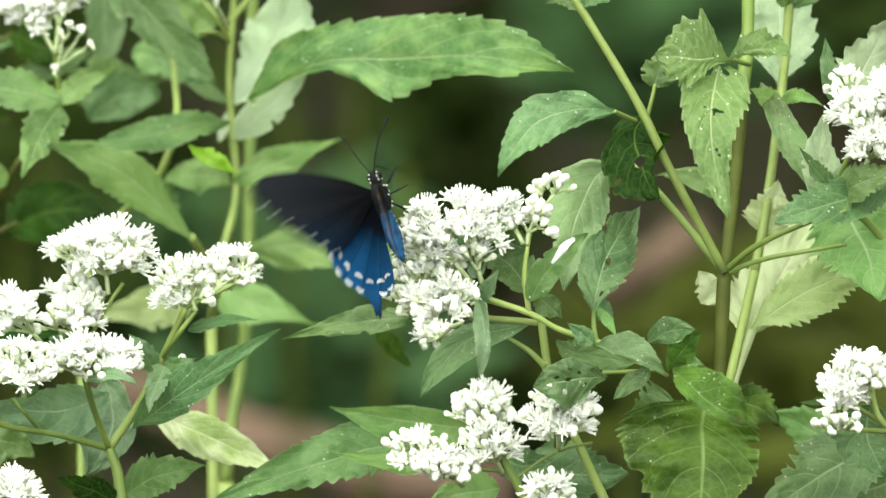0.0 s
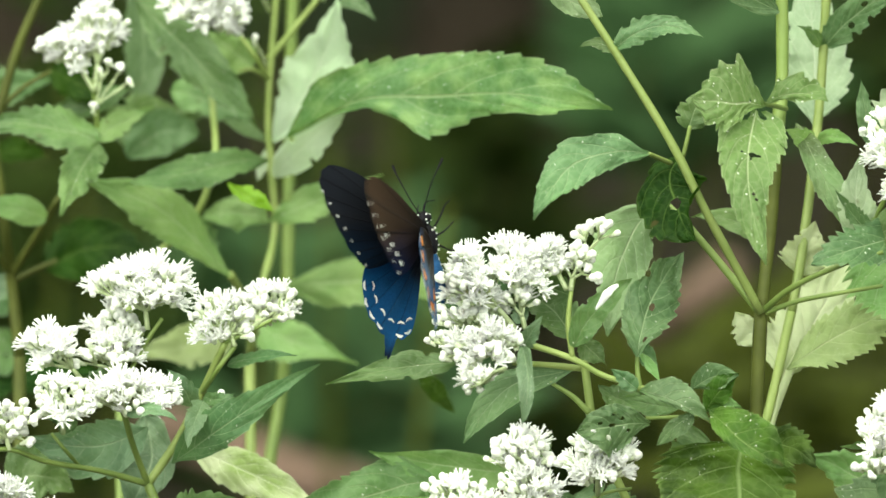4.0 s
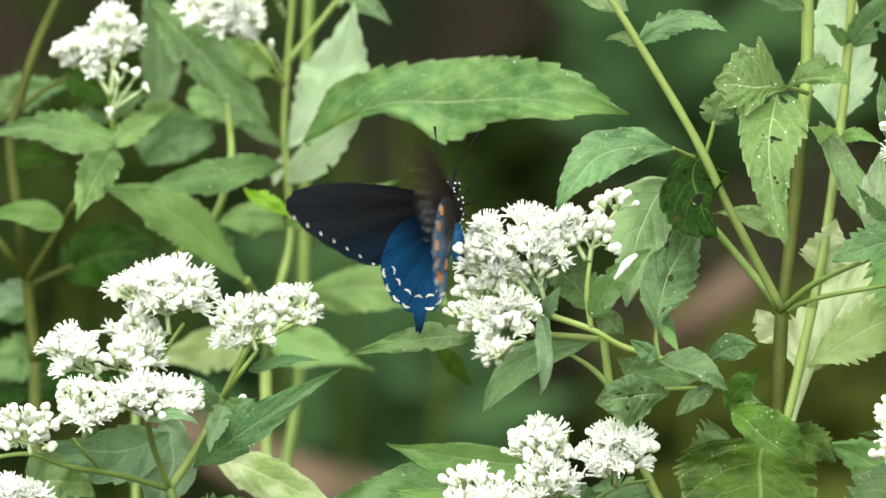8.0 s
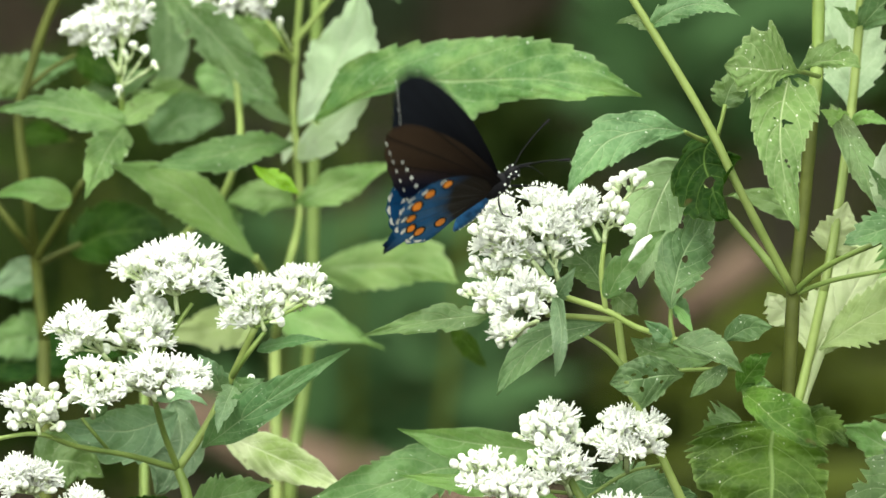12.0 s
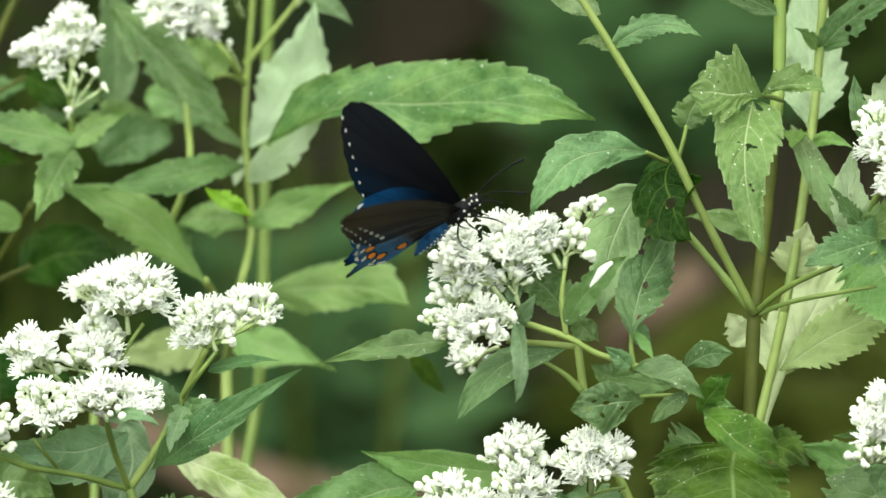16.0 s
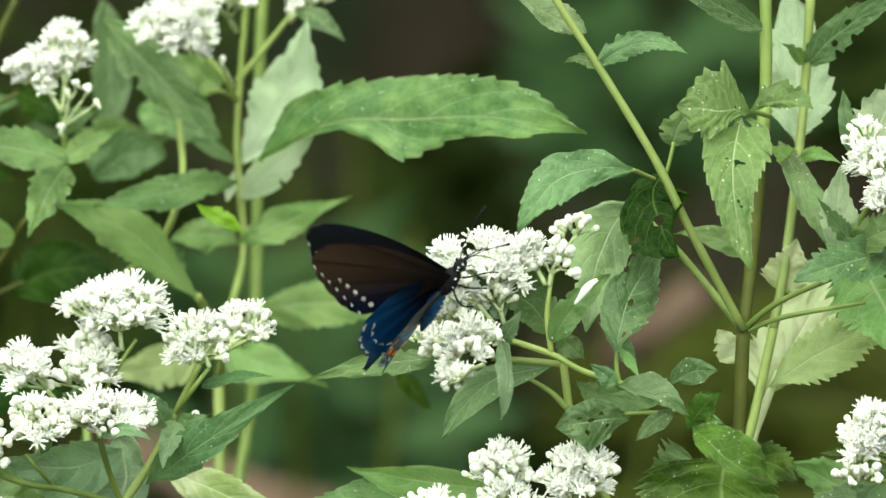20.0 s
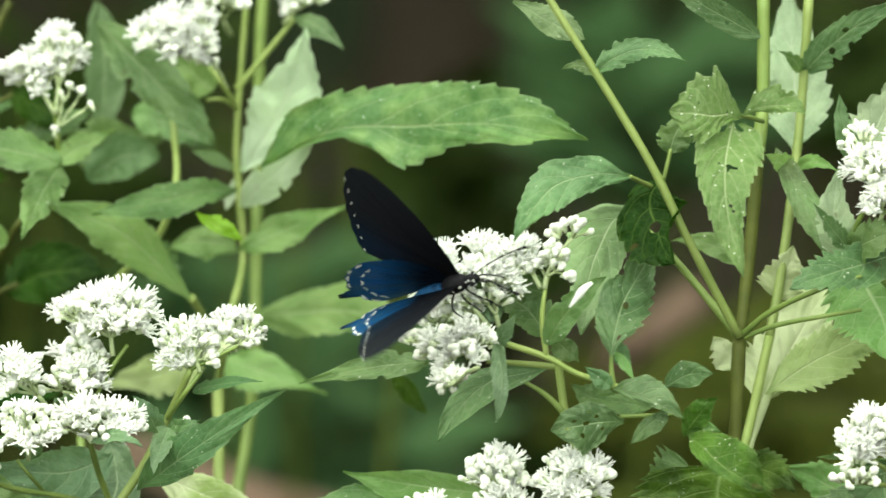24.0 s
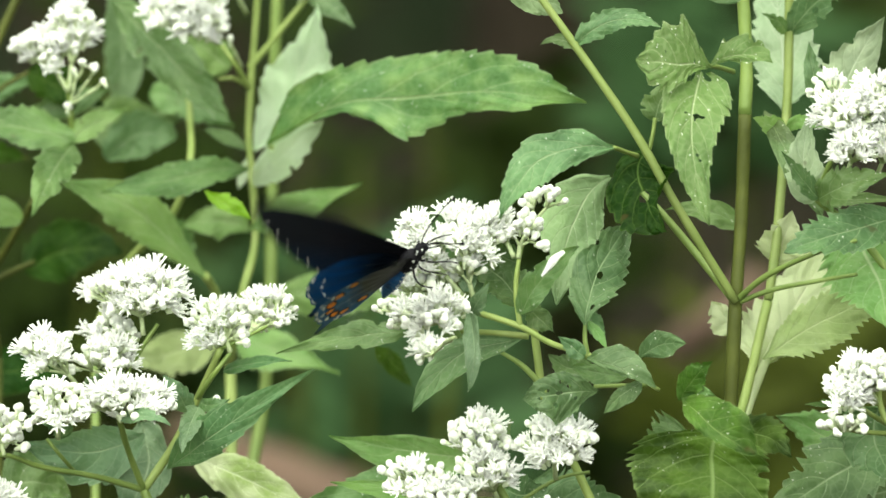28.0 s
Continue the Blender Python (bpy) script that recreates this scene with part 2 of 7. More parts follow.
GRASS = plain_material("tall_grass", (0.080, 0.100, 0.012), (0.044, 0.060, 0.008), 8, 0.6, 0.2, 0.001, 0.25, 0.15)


# ---- builders ----
def mesh(name, verts, faces, material, smooth=True, uvs=None, slots=None):
    me = bpy.data.meshes.new(name)
    me.from_pydata([tuple(v) for v in verts], [], faces)
    for m in (material if isinstance(material, (list, tuple)) else [material]):
        me.materials.append(m)
    if slots is not None:
        me.polygons.foreach_set("material_index", slots)
    if smooth:
        me.polygons.foreach_set("use_smooth", [True] * len(me.polygons))
    if uvs is not None:
        layer = me.uv_layers.new(name="UVMap")
        idx = np.empty(len(me.loops), dtype=np.int32)
        me.loops.foreach_get("vertex_index", idx)
        layer.data.foreach_set("uv", np.asarray(uvs, dtype=np.float32)[idx].ravel())
    me.update()
    return me


def part(name, me, parent, label="", at=None):
    """A mesh as one object under a thing or part; its vertices are in the parent's space."""
    ob = new(name, me)
    ob.parent = parent
    if at is not None:
        ob.matrix_basis = at
    if label:
        ob["label"] = label
    return ob


def thing(name, label, category, group="", base=(0, 0, 0)):
    ob = new(name)
    ob.empty_display_size = 0.02
    ob.location = base
    return tagged(ob, label, category, group)


def spline(points, n):
    """A smooth line of n+1 points through the given ones (Catmull-Rom)."""
    p = [Vector(q) for q in points]
    if len(p) == 2:
        return [p[0].lerp(p[1], i / n) for i in range(n + 1)]
    ext = [p[0] * 2 - p[1]] + p + [p[-1] * 2 - p[-2]]
    out = []
    for i in range(n + 1):
        u = i / n * (len(p) - 1)
        k = min(int(u), len(p) - 2)
        u -= k
        a, b, c, d = ext[k:k + 4]
        out.append(0.5 * ((2 * b) + (c - a) * u + (2 * a - 5 * b + 4 * c - d) * u * u + (3 * b - a - 3 * c + d) * u ** 3))
    return out


def tube_data(points, r0, r1, sides=8, n=None, off=0, knots=0.0):
    n = n or max(3, 4 * (len(points) - 1))
    line = spline(points, n)
    verts, faces = [], []
    up = Vector((0.13, 1, 0.21)).normalized()
    for i, p in enumerate(line):
        t = (line[min(i + 1, n)] - line[max(i - 1, 0)]).normalized()
        a = t.cross(up).normalized()
        b = t.cross(a)
        f = i / n
        r = r0 + (r1 - r0) * f
        r *= 1 + knots * noise.noise(p * 120)
        for k in range(sides):
            w = 2 * math.pi * k / sides
            verts.append(p + (a * math.cos(w) + b * math.sin(w)) * r)
    for i in range(n):
        for k in range(sides):
            q = (k + 1) % sides
            faces.append((off + i * sides + k, off + i * sides + q, off + (i + 1) * sides + q, off + (i + 1) * sides + k))
    faces.append(tuple(off + k for k in reversed(range(sides))))
    faces.append(tuple(off + n * sides + k for k in range(sides)))
    return verts, faces


def stem(parent, points, r0, r1, material=None, name="stem", sides=10):
    o = parent.location
    pts = [Vector(p) - o for p in points]
    v, f = tube_data(pts, r0, r1, sides, max(4, 6 * (len(pts) - 1)), 0, 0.12)
    return part(name, mesh(name, v, f, material or STEM), parent)


TOWARD = Vector((0, -0.9945, 0.1045))
leaf_count = [0]


def leaf_mesh(base, mid, tip, width, face, material, fold=14, shape=(0.55, 0.92), teeth=11, depth=0.18, curl=0.25, wave=0.14, holes=(), seed=0, twist=None, nibbled=True, halves=None):
    """A toothed blade along a bent midrib (mid: one point, or a list of points). halves: rows of (share of the length, half widths
    on both sides in millimetres) for a blade whose outline is uneven. face: how far it is rolled about its midrib towards the sky; twist: how much more at its tip than at its base; fold: how far its halves rise."""
    rng = random.Random(seed)
    b, t = Vector(base), Vector(tip)
    if isinstance(mid, list):
        rib = spline([b, *mid, t], 60)
    else:
        c = Vector(mid) * 2 - (b + t) / 2
        rib = [b * (1 - u) ** 2 + c * 2 * u * (1 - u) + t * u * u for u in (k / 60 for k in range(61))]
    if halves:
        stations = [0.0, *(h[0] for h in halves), 1.0]
        sides = [[0.3, *(h[k] for h in halves), 0.05] for k in (1, 2)]
    ns, nt = (teeth * 12, 16) if holes else (teeth * 6, 8)
    a1, b1 = shape[0], shape[1] * 1.25
    top = (a1 / (a1 + b1)) ** a1 * (b1 / (a1 + b1)) ** b1
    length = (t - b).length
    seedv = Vector((rng.random() * 50, rng.random() * 50, rng.random() * 50))
    twist = rng.uniform(-24, 24) if twist is None else twist
    # places where something has nibbled the margin
    bites = [(rng.uniform(0.2, 0.85), rng.choice((-1, 1)), rng.uniform(0.012, 0.03), rng.uniform(0.12, 0.4)) for _ in range(rng.choice((0, 0, 1, 2, 3)) if nibbled else 0)]

    def across(s):
        u = min(max(s, 0.0), 1.0) * 60
        k = min(int(u), 59)
        p = rib[k].lerp(rib[k + 1], u - k)
        tan = (rib[min(k + 2, 60)] - rib[max(k - 1, 0)]).normalized()
        nrm = (TOWARD - tan * TOWARD.dot(tan)).normalized()
        side = tan.cross(nrm)
        turn = face + twist * (s - 0.5)
        roll = radians(-turn if t.x > b.x else turn)
        nrm, side = nrm * math.cos(roll) + side * math.sin(roll), side * math.cos(roll) - nrm * math.sin(roll)
        w = width / 2 * (s ** a1 * (1 - s) ** b1) / top
        half = []
        for g in (0.0, 9.0):
            saw = (s * teeth + 0.4 * (g > 0) + 1.2 * noise.noise(seedv + Vector((s * 4.3, g, 7)))) % 1.0
            jit = min(1.3, max(0.1, 0.75 + 1.5 * noise.noise(seedv + Vector((s * 4.7, g, 0)))))
            if halves:
                # a soft mean of the stations on either side
                row = sides[1 if g else 0]
                hw = sum(float(np.interp(s + d, stations, row)) for d in (-0.025, 0, 0.025)) / 3 * 0.001
            else:
                hw = w * (1 + 0.22 * noise.noise(seedv + Vector((s * 2.6, g + 3, 4))))
            half.append((saw, jit, hw))
        p = p + side * 0.05 * width * noise.noise(seedv + Vector((s * 3, 20, 0))) * min(1, s * 4) * min(1, (1 - s) * 4)
        return p, tan, nrm, side, half

    def blade(s, q, ring):
        p, tan, nrm, side, half = ring
        e = abs(q)
        saw, jit, w = half[1 if q > 0 else 0]
        ww, lead = w, 0.0
        if e > 0.6 and 0.04 < s < 0.97:
            k = (e - 0.6) / 0.4
            tooth = saw if saw < 0.86 else (1 - saw) / 0.14 * 0.86
            ww = w * (1 + k * depth * jit * (tooth * 1.9 - 0.8))
            lead = k * tooth * 0.014 * length
            for bs, bq, br, bd in bites:
                if bq * q > 0 and abs(s - bs) < br * 2:
                    ww *= 1 - k * bd * math.exp(-((s - bs) / br) ** 4)
        x = q * ww
        lift = abs(x) * math.sin(radians(fold)) - curl * x * x / max(width, 1e-4)
        ripple = wave * width * noise.noise(seedv + Vector((s * 5, q * 1.2, 0))) * (0.3 + e)
        ripple += 0.035 * width * noise.noise(seedv + Vector((s * 19, q * 4, 5))) * e
        pucker = 0.008 * width * math.sin((s - 0.28 * e) * 7 * 2 * math.pi) * min(e * 3, 1)
        return p + tan * (lead + 0.03 * e * e * w) + side * x * math.cos(radians(fold)) + nrm * (lift + ripple + pucker)

    verts, uvs, faces, gone = [], [], [], []
    for i in range(ns + 1):
        ring = across(i / ns)
        for j in range(-nt, nt + 1):
            s, q, r2, inside = i / ns, j / nt, ring, False
            for hs, hq, rs, rq in holes:
                u, v = (s - hs) / rs, (q - hq) / rq
                rho = math.hypot(u, v)
                if rho < 1.35:
                    inside = True
                    if rho > 0.55:
                        # the rim of an eaten hole, a little uneven
                        k = (1 + 0.25 * noise.noise(Vector((u * 2, v * 2, hs * 40)))) / rho
                        s, q = min(max(hs + u * k * rs, 0.001), 0.999), hq + v * k * rq
                        r2 = across(s)
            verts.append(blade(s, q, r2))
            uvs.append((s, (q + 1) / 2))
            gone.append(inside)
    row = 2 * nt + 1
    for i in range(ns):
        for j in range(row - 1):
            k = i * row + j
            quad = (k, k + 1, k + row + 1, k + row)
            if not all(gone[n] for n in quad):
                faces.append(quad)
    return mesh("leaf", verts, faces, material, True, uvs)


def leaf(parent, base, mid, tip, width, face=15, material=None, label="", **kw):
    leaf_count[0] += 1
    o = parent.location
    mid = [Vector(m) - o for m in mid] if isinstance(mid, list) else Vector(mid) - o
    me = leaf_mesh(Vector(base) - o, mid, Vector(tip) - o, width, face, material or LEAF, seed=leaf_count[0], **kw)
    return part("leaf", me, parent, label)


# flower heads: a green cup, white florets with thread-like styles, or round buds
def ball(verts, faces, c, r, seg=6, rings=4, squash=1.0):
    o = len(verts)
    verts.append(c + Vector((0, 0, r * squash)))
    for i in range(1, rings):
        a = math.pi * i / rings
        for k in range(seg):
            w = 2 * math.pi * (k + 0.5 * (i % 2)) / seg
            verts.append(c + Vector((math.sin(a) * math.cos(w) * r, math.sin(a) * math.sin(w) * r, math.cos(a) * r * squash)))
    verts.append(c + Vector((0, 0, -r * squash)))
    last = len(verts) - 1
    for k in range(seg):
        q = (k + 1) % seg
        faces.append((o, o + 1 + k, o + 1 + q))
        for i in range(rings - 2):
            a, b = o + 1 + i * seg, o + 1 + (i + 1) * seg
            faces.append((a + k, b + k, b + q, a + q))
        a = o + 1 + (rings - 2) * seg
        faces.append((a + k, last, a + q))


def open_head(seed):
    """Crowded white florets from a green cup, each with two thread-like styles."""
    rng = random.Random(seed)
    v, f, s = [], [], []
    cv, cf = tube_data([(0, 0, 0), (0, 0, 0.0012), (0, 0, 0.0026)], 0.0006, 0.0011, 7, 3)
    v += cv
    f += cf
    s += [1] * len(cf)
    ball(v, f, Vector((0, 0, 0.0027)), 0.0012, 8, 5)
    for k in range(11):
        a = k * 2.4 + rng.random() * 0.5
        tilt = 0.08 + 0.85 * math.sqrt(k / 11)
        d = Vector((math.sin(tilt) * math.cos(a), math.sin(tilt) * math.sin(a), math.cos(tilt)))
        p0 = d * 0.0010 + Vector((0, 0, 0.0014))
        p1 = p0 + d * (0.0016 + rng.random() * 0.0008)
        tv, tf = tube_data([p0, p1], 0.00026, 0.00040, 5, 2, len(v))
        v += tv
        f += tf
        ball(v, f, p1, 0.00042 + rng.random() * 0.00016, 6, 4)
        for j in range(2):
            bend = Vector((rng.uniform(-1, 1), rng.uniform(-1, 1), rng.uniform(-0.2, 0.6))) * 0.0006
            e1 = p1 + d * 0.0007 + bend * 0.5
            e2 = e1 + d * 0.0008 + bend * 0.6
            tv, tf = tube_data([p1, e1, e2], 0.00020, 0.00018, 5, 2, len(v))
            v += tv
            f += tf
    s += [0] * (len(f) - len(s))
    return mesh("flower_head", v, f, [PETAL, CUP], True, None, s)


def bud_head(seed):
    """One or two round cream buds on a green cup."""
    rng = random.Random(seed)
    v, f, s = [], [], []
    cv, cf = tube_data([(0, 0, 0), (0, 0, 0.0012), (0, 0, 0.0024)], 0.0004, 0.0009, 7, 3)
    v += cv
    f += cf
    s += [1] * len(cf)
    for k in range(rng.choice((1, 1, 2, 3))):
        a = k * 2.1 + rng.random()
        r = 0.00105 + rng.random() * 0.00030 - 0.0002 * (k > 0)
        o = Vector((math.cos(a), math.sin(a), -0.3)) * (0.0012 if k else 0.0)
        n0 = len(f)
        ball(v, f, Vector((0, 0, 0.0031 + 0.0006 * rng.random())) + o, r, 9, 6, 1.08)
        s += [0] * (len(f) - n0)
    return mesh("flower_head", v, f, [BUD, CUP], True, None, s)


OPEN = [open_head(s) for s in range(7)]
BUDS = [bud_head(s + 40) for s in range(6)]
cluster_count = [0]


def cluster(parent, centre, rx, rz, foot, budded=0.3, gap=0.0021):
    """A flower cluster: stalks fork from the foot into small umbels, each a tuft of a few flower heads; buds towards the rim."""
    cluster_count[0] += 1
    rng = random.Random(900 + cluster_count[0])
    o = parent.location
    c, ft = Vector(centre) - o, Vector(foot) - o
    foot_low, ft = ft, ft.lerp(c, 0.42)
    tufts = []
    for _ in range(420):
        u, w, d = rng.uniform(-1, 1), rng.uniform(-1, 1), rng.uniform(-1, 1)
        if u * u + w * w + d * d > 1:
            continue
        p = c + Vector((u * rx * 0.82, d * rx * 0.5, w * rz * 0.78))
        if all((p - q).length > 0.0043 for q, _ in tufts):
            tufts.append((p, Vector((u, d, w))))
    spots, v, f = [], [], []
    for p, q in tufts:
        r = q.x * q.x + q.y * q.y
        fork = ft.lerp(p, 0.62) + Vector((0, 0, -0.12 * (p - ft).length * r))
        tv, tf = tube_data([ft, ft.lerp(fork, 0.5), fork], 0.00055, 0.00042, 5, 4, len(v))
        v += tv
        f += tf
        out = Vector((q.x * 0.8, q.y * 0.8 - 0.2, 0.8 + 0.4 * q.z)).normalized()
        side = out.orthogonal().normalized()
        spread = rng.uniform(0.0022, 0.0032) if rx > 0.003 else 0.0016
        for k in range(rng.choice((5, 6, 7)) if rx > 0.003 else 3):
            t = 0 if k == 0 else rng.uniform(0.7, 1.1)
            turn = Matrix.Rotation(k * 2.4 + rng.random() * 0.6, 3, out)
            h = p + turn @ side * spread * t + out * rng.uniform(-0.0008, 0.0012) * (1 - 0.4 * t)
            if all((h - e).length > gap for e, _, _ in spots):
                spots.append((h, r, (out + turn @ side * 0.55 * t).normalized()))
                tv, tf = tube_data([fork, fork.lerp(h, 0.6) + out * 0.0003, h], 0.00036, 0.00028, 4, 3, len(v))
                v += tv
                f += tf
    tv, tf = tube_data([foot_low, ft], 0.0008 if rx > 0.003 else 0.0004, 0.0007 if rx > 0.003 else 0.0003, 5, 3, len(v))
    v += tv
    f += tf
    spray = part("inflorescence", mesh("inflorescence", v, f, STALK), parent)
    for p, r, d in spots:
        turn = d.to_track_quat("Z", "Y").to_matrix().to_4x4()
        size = rng.uniform(0.78, 1.1)
        me = rng.choice(BUDS) if rng.random() < budded * (0.4 + 1.3 * r) + (0.36 if r > 0.5 else 0) else rng.choice(OPEN)
        h = new("flower_head", me)
        h.parent = spray
        h.matrix_basis = Matrix.Translation(p - d * 0.002) @ turn @ Matrix.Rotation(rng.random() * 6.28, 4, "Z") @ Matrix.Diagonal((size, size, size, 1))
    return spray


# ---- setting: forest floor, wood behind, undergrowth ----
def ground_sheet():
    n = 60
    v, f = [], []
    for i in range(n + 1):
        for j in range(n + 1):
            x = math.copysign(abs(i / n * 2 - 1) ** 2.2, i / n - 0.5) * 60
            y = math.copysign(abs(j / n * 2 - 1) ** 2.2, j / n - 0.5) * 60 + 3
            v.append((x, y, 0.04 * noise.noise(Vector((x * 0.8, y * 0.8, 0)))))
    for i in range(n):
        for j in range(n):
            k = i * (n + 1) + j
            f.append((k, k + n + 1, k + n + 2, k + 1))
    return tagged(new("ground", mesh("ground", v, f, LITTER)), "brown leaf litter and moss on the forest floor", "ground", kind="structure")


ground_sheet()


def wood_backdrop():
    m, n, l = mat("far_wood")
    obj = n.new("ShaderNodeTexCoord").outputs["Object"]
    mp = n.new("ShaderNodeMapping")
    mp.inputs["Scale"].default_value = (1.0, 1.0, 0.45)
    l.new(obj, mp.inputs[0])
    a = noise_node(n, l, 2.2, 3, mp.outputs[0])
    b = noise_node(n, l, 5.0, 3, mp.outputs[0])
    # near-black browns and greens: the far wood's shade is painted in
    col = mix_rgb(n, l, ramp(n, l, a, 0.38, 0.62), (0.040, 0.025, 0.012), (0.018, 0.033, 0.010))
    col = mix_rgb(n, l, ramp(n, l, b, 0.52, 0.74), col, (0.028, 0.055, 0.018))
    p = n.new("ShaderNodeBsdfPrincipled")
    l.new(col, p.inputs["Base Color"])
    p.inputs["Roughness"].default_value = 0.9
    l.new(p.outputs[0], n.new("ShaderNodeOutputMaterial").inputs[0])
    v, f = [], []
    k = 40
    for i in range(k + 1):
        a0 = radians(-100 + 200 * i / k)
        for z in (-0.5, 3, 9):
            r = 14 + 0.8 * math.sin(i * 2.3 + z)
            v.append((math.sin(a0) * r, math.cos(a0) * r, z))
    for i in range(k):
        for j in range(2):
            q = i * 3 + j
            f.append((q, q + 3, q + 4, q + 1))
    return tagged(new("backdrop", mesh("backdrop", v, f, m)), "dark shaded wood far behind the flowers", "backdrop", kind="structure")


wood_backdrop()


def shade_canopy():
    """Unseen tree crowns, added overhead behind the flowers to block light and keep the wood dark."""
    rng = random.Random(7)
    v, f = [], []
    for _ in range(6500):
        c = Vector((rng.uniform(-9, 9), rng.uniform(1.6, 13), 0))
        c.z = rng.uniform(2.6, 3.4) + 0.12 * c.y
        a = rng.random() * 6.28
        s = rng.uniform(0.12, 0.26)
        d = Vector((math.cos(a), math.sin(a), rng.uniform(-0.4, 0.4))) * s
        e = Vector((-math.sin(a), math.cos(a), rng.uniform(-0.5, 0.5))) * s * 0.45
        o = len(v)
        v += [c - d, c - e, c + d, c + e]
        f += [(o, o + 1, o + 2, o + 3)]
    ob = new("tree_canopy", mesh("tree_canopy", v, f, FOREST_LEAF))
    return tagged(ob, "unseen green tree crowns added to shade the wood", "trees", kind="stuff")


shade_canopy()


def trunk(base, r, lean, material=None):
    b = Vector(base)
    pts = [Vector((b.x, b.y, -0.1)), Vector((b.x + lean * 0.3, b.y, 1.0)), Vector((b.x + lean, b.y, 3.4))]
    v, f = tube_data(pts, r * 1.2, r * 0.8, 14, 12, 0, 0.3)
    t = thing("tree", "dark brown tree trunk in the shaded wood", "tree", "trees of the wood")
    part("trunk", mesh("trunk", v, f, material or BARK_DARK), t)


for tx, ty, tr, tl in ((-0.55, 6.6, 0.07, 0.05), (0.10, 8.2, 0.10, -0.1), (-1.2, 7.5, 0.12, 0.2), (0.85, 9.0, 0.13, 0.0), (1.9, 8.0, 0.14, -0.2), (-2.4, 9.4, 0.16, 0.1)):
    trunk((tx, ty, 0), tr, tl)


def dead_branch(points, r0, r1, label):
    t = thing("fallen_branch", label, "branch")
    v, f = tube_data([Vector(p) for p in points], r0, r1, 12, 16, 0, 0.35)
    part("wood", mesh("wood", v, f, BARK), t)


# fallen, bark-less branches lying through the undergrowth
dead_branch([(0.1413, 2.2400, 0.8028), (0.1624, 2.2000, 0.8257), (0.1856, 2.2000, 0.8426), (0.1905, 2.2100, 0.8460)], 0.0100, 0.0135, "pale weathered fallen branch leaning in the undergrowth")
dead_branch([(-0.1899, 2.5729, 0.7039), (-0.1013, 2.4701, 0.6828), (-0.0092, 2.4675, 0.6581), (0.0828, 2.4657, 0.6409)], 0.0177, 0.0193, "pinkish brown fallen branch lying in the undergrowth")


def undergrowth(centre, rx, rz, ry, count, size, material, label, seed, upright=0.3):
    """A low shrub: thin stems from the ground and many small blades round them."""
    rng = random.Random(seed)
    c = Vector(centre)
    t = thing("shrub", label, "shrub", "undergrowth", (c.x, c.y, 0))
    v, f = [], []
    for k in range(5):
        top = Vector((rng.uniform(-0.7, 0.7) * rx, rng.uniform(-0.5, 0.5) * ry, c.z + rz * rng.uniform(0.2, 0.8)))
        tv, tf = tube_data([Vector((rng.uniform(-0.05, 0.05), 0, 0)), top * 0.5 + Vector((rng.uniform(-0.05, 0.05), 0, 0)), top], 0.006, 0.003, 5, 6)
        part("stem", mesh("stem", tv, tf, STEM_DARK), t)
    v, f = [], []
    for _ in range(count):
        while True:
            q = Vector((rng.uniform(-1, 1), rng.uniform(-1, 1), rng.uniform(-1, 1)))
            if q.length < 1:
                break
        p = Vector((q.x * rx, q.y * ry, c.z + q.z * rz))
        a = rng.random() * 6.28
        d = Vector((math.cos(a), math.sin(a) * 0.7, rng.uniform(-0.5, 0.3) + upright)).normalized()
        w = d.cross(Vector((rng.uniform(-0.4, 0.4), -0.5, 0.8))).normalized()
        s = size * rng.uniform(0.6, 1.3)
        o = len(v)
        nn = d.cross(w)
        for g, wd, dr in ((0, 0.04, 0), (0.3, 0.34, 0.04), (0.6, 0.3, 0.03), (1, 0.02, -0.08)):
            v += [p + d * g * s + w * wd * s * 0.6 - nn * 0.05 * s, p + d * g * s + nn * dr * s, p + d * g * s - w * wd * s * 0.6 - nn * 0.05 * s]
        for g in range(3):
            k = o + g * 3
            f += [(k, k + 1, k + 4, k + 3), (k + 1, k + 2, k + 5, k + 4)]
    part("foliage", mesh("foliage", v, f, material), t)


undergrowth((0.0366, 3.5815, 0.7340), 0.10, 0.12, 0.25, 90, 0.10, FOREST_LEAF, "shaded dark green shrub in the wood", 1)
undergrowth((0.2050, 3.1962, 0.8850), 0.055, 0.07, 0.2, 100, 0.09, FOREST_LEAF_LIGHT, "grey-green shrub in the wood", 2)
# the brighter GRASS colour stands in for sun on this shrub
undergrowth((0.3023, 2.9699, 0.6551), 0.16, 0.09, 0.25, 110, 0.09, GRASS, "yellow-green low shrub with sunlight put into its colour", 3)
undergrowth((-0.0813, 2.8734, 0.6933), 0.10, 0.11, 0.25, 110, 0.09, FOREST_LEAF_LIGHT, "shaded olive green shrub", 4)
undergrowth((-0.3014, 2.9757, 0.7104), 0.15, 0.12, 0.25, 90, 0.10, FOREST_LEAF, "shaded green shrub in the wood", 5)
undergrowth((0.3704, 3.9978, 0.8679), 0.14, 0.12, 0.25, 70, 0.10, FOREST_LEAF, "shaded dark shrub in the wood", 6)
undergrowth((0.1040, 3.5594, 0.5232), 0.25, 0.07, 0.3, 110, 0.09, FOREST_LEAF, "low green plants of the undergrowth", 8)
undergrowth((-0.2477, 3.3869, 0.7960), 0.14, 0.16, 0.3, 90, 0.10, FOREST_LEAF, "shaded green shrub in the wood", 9)


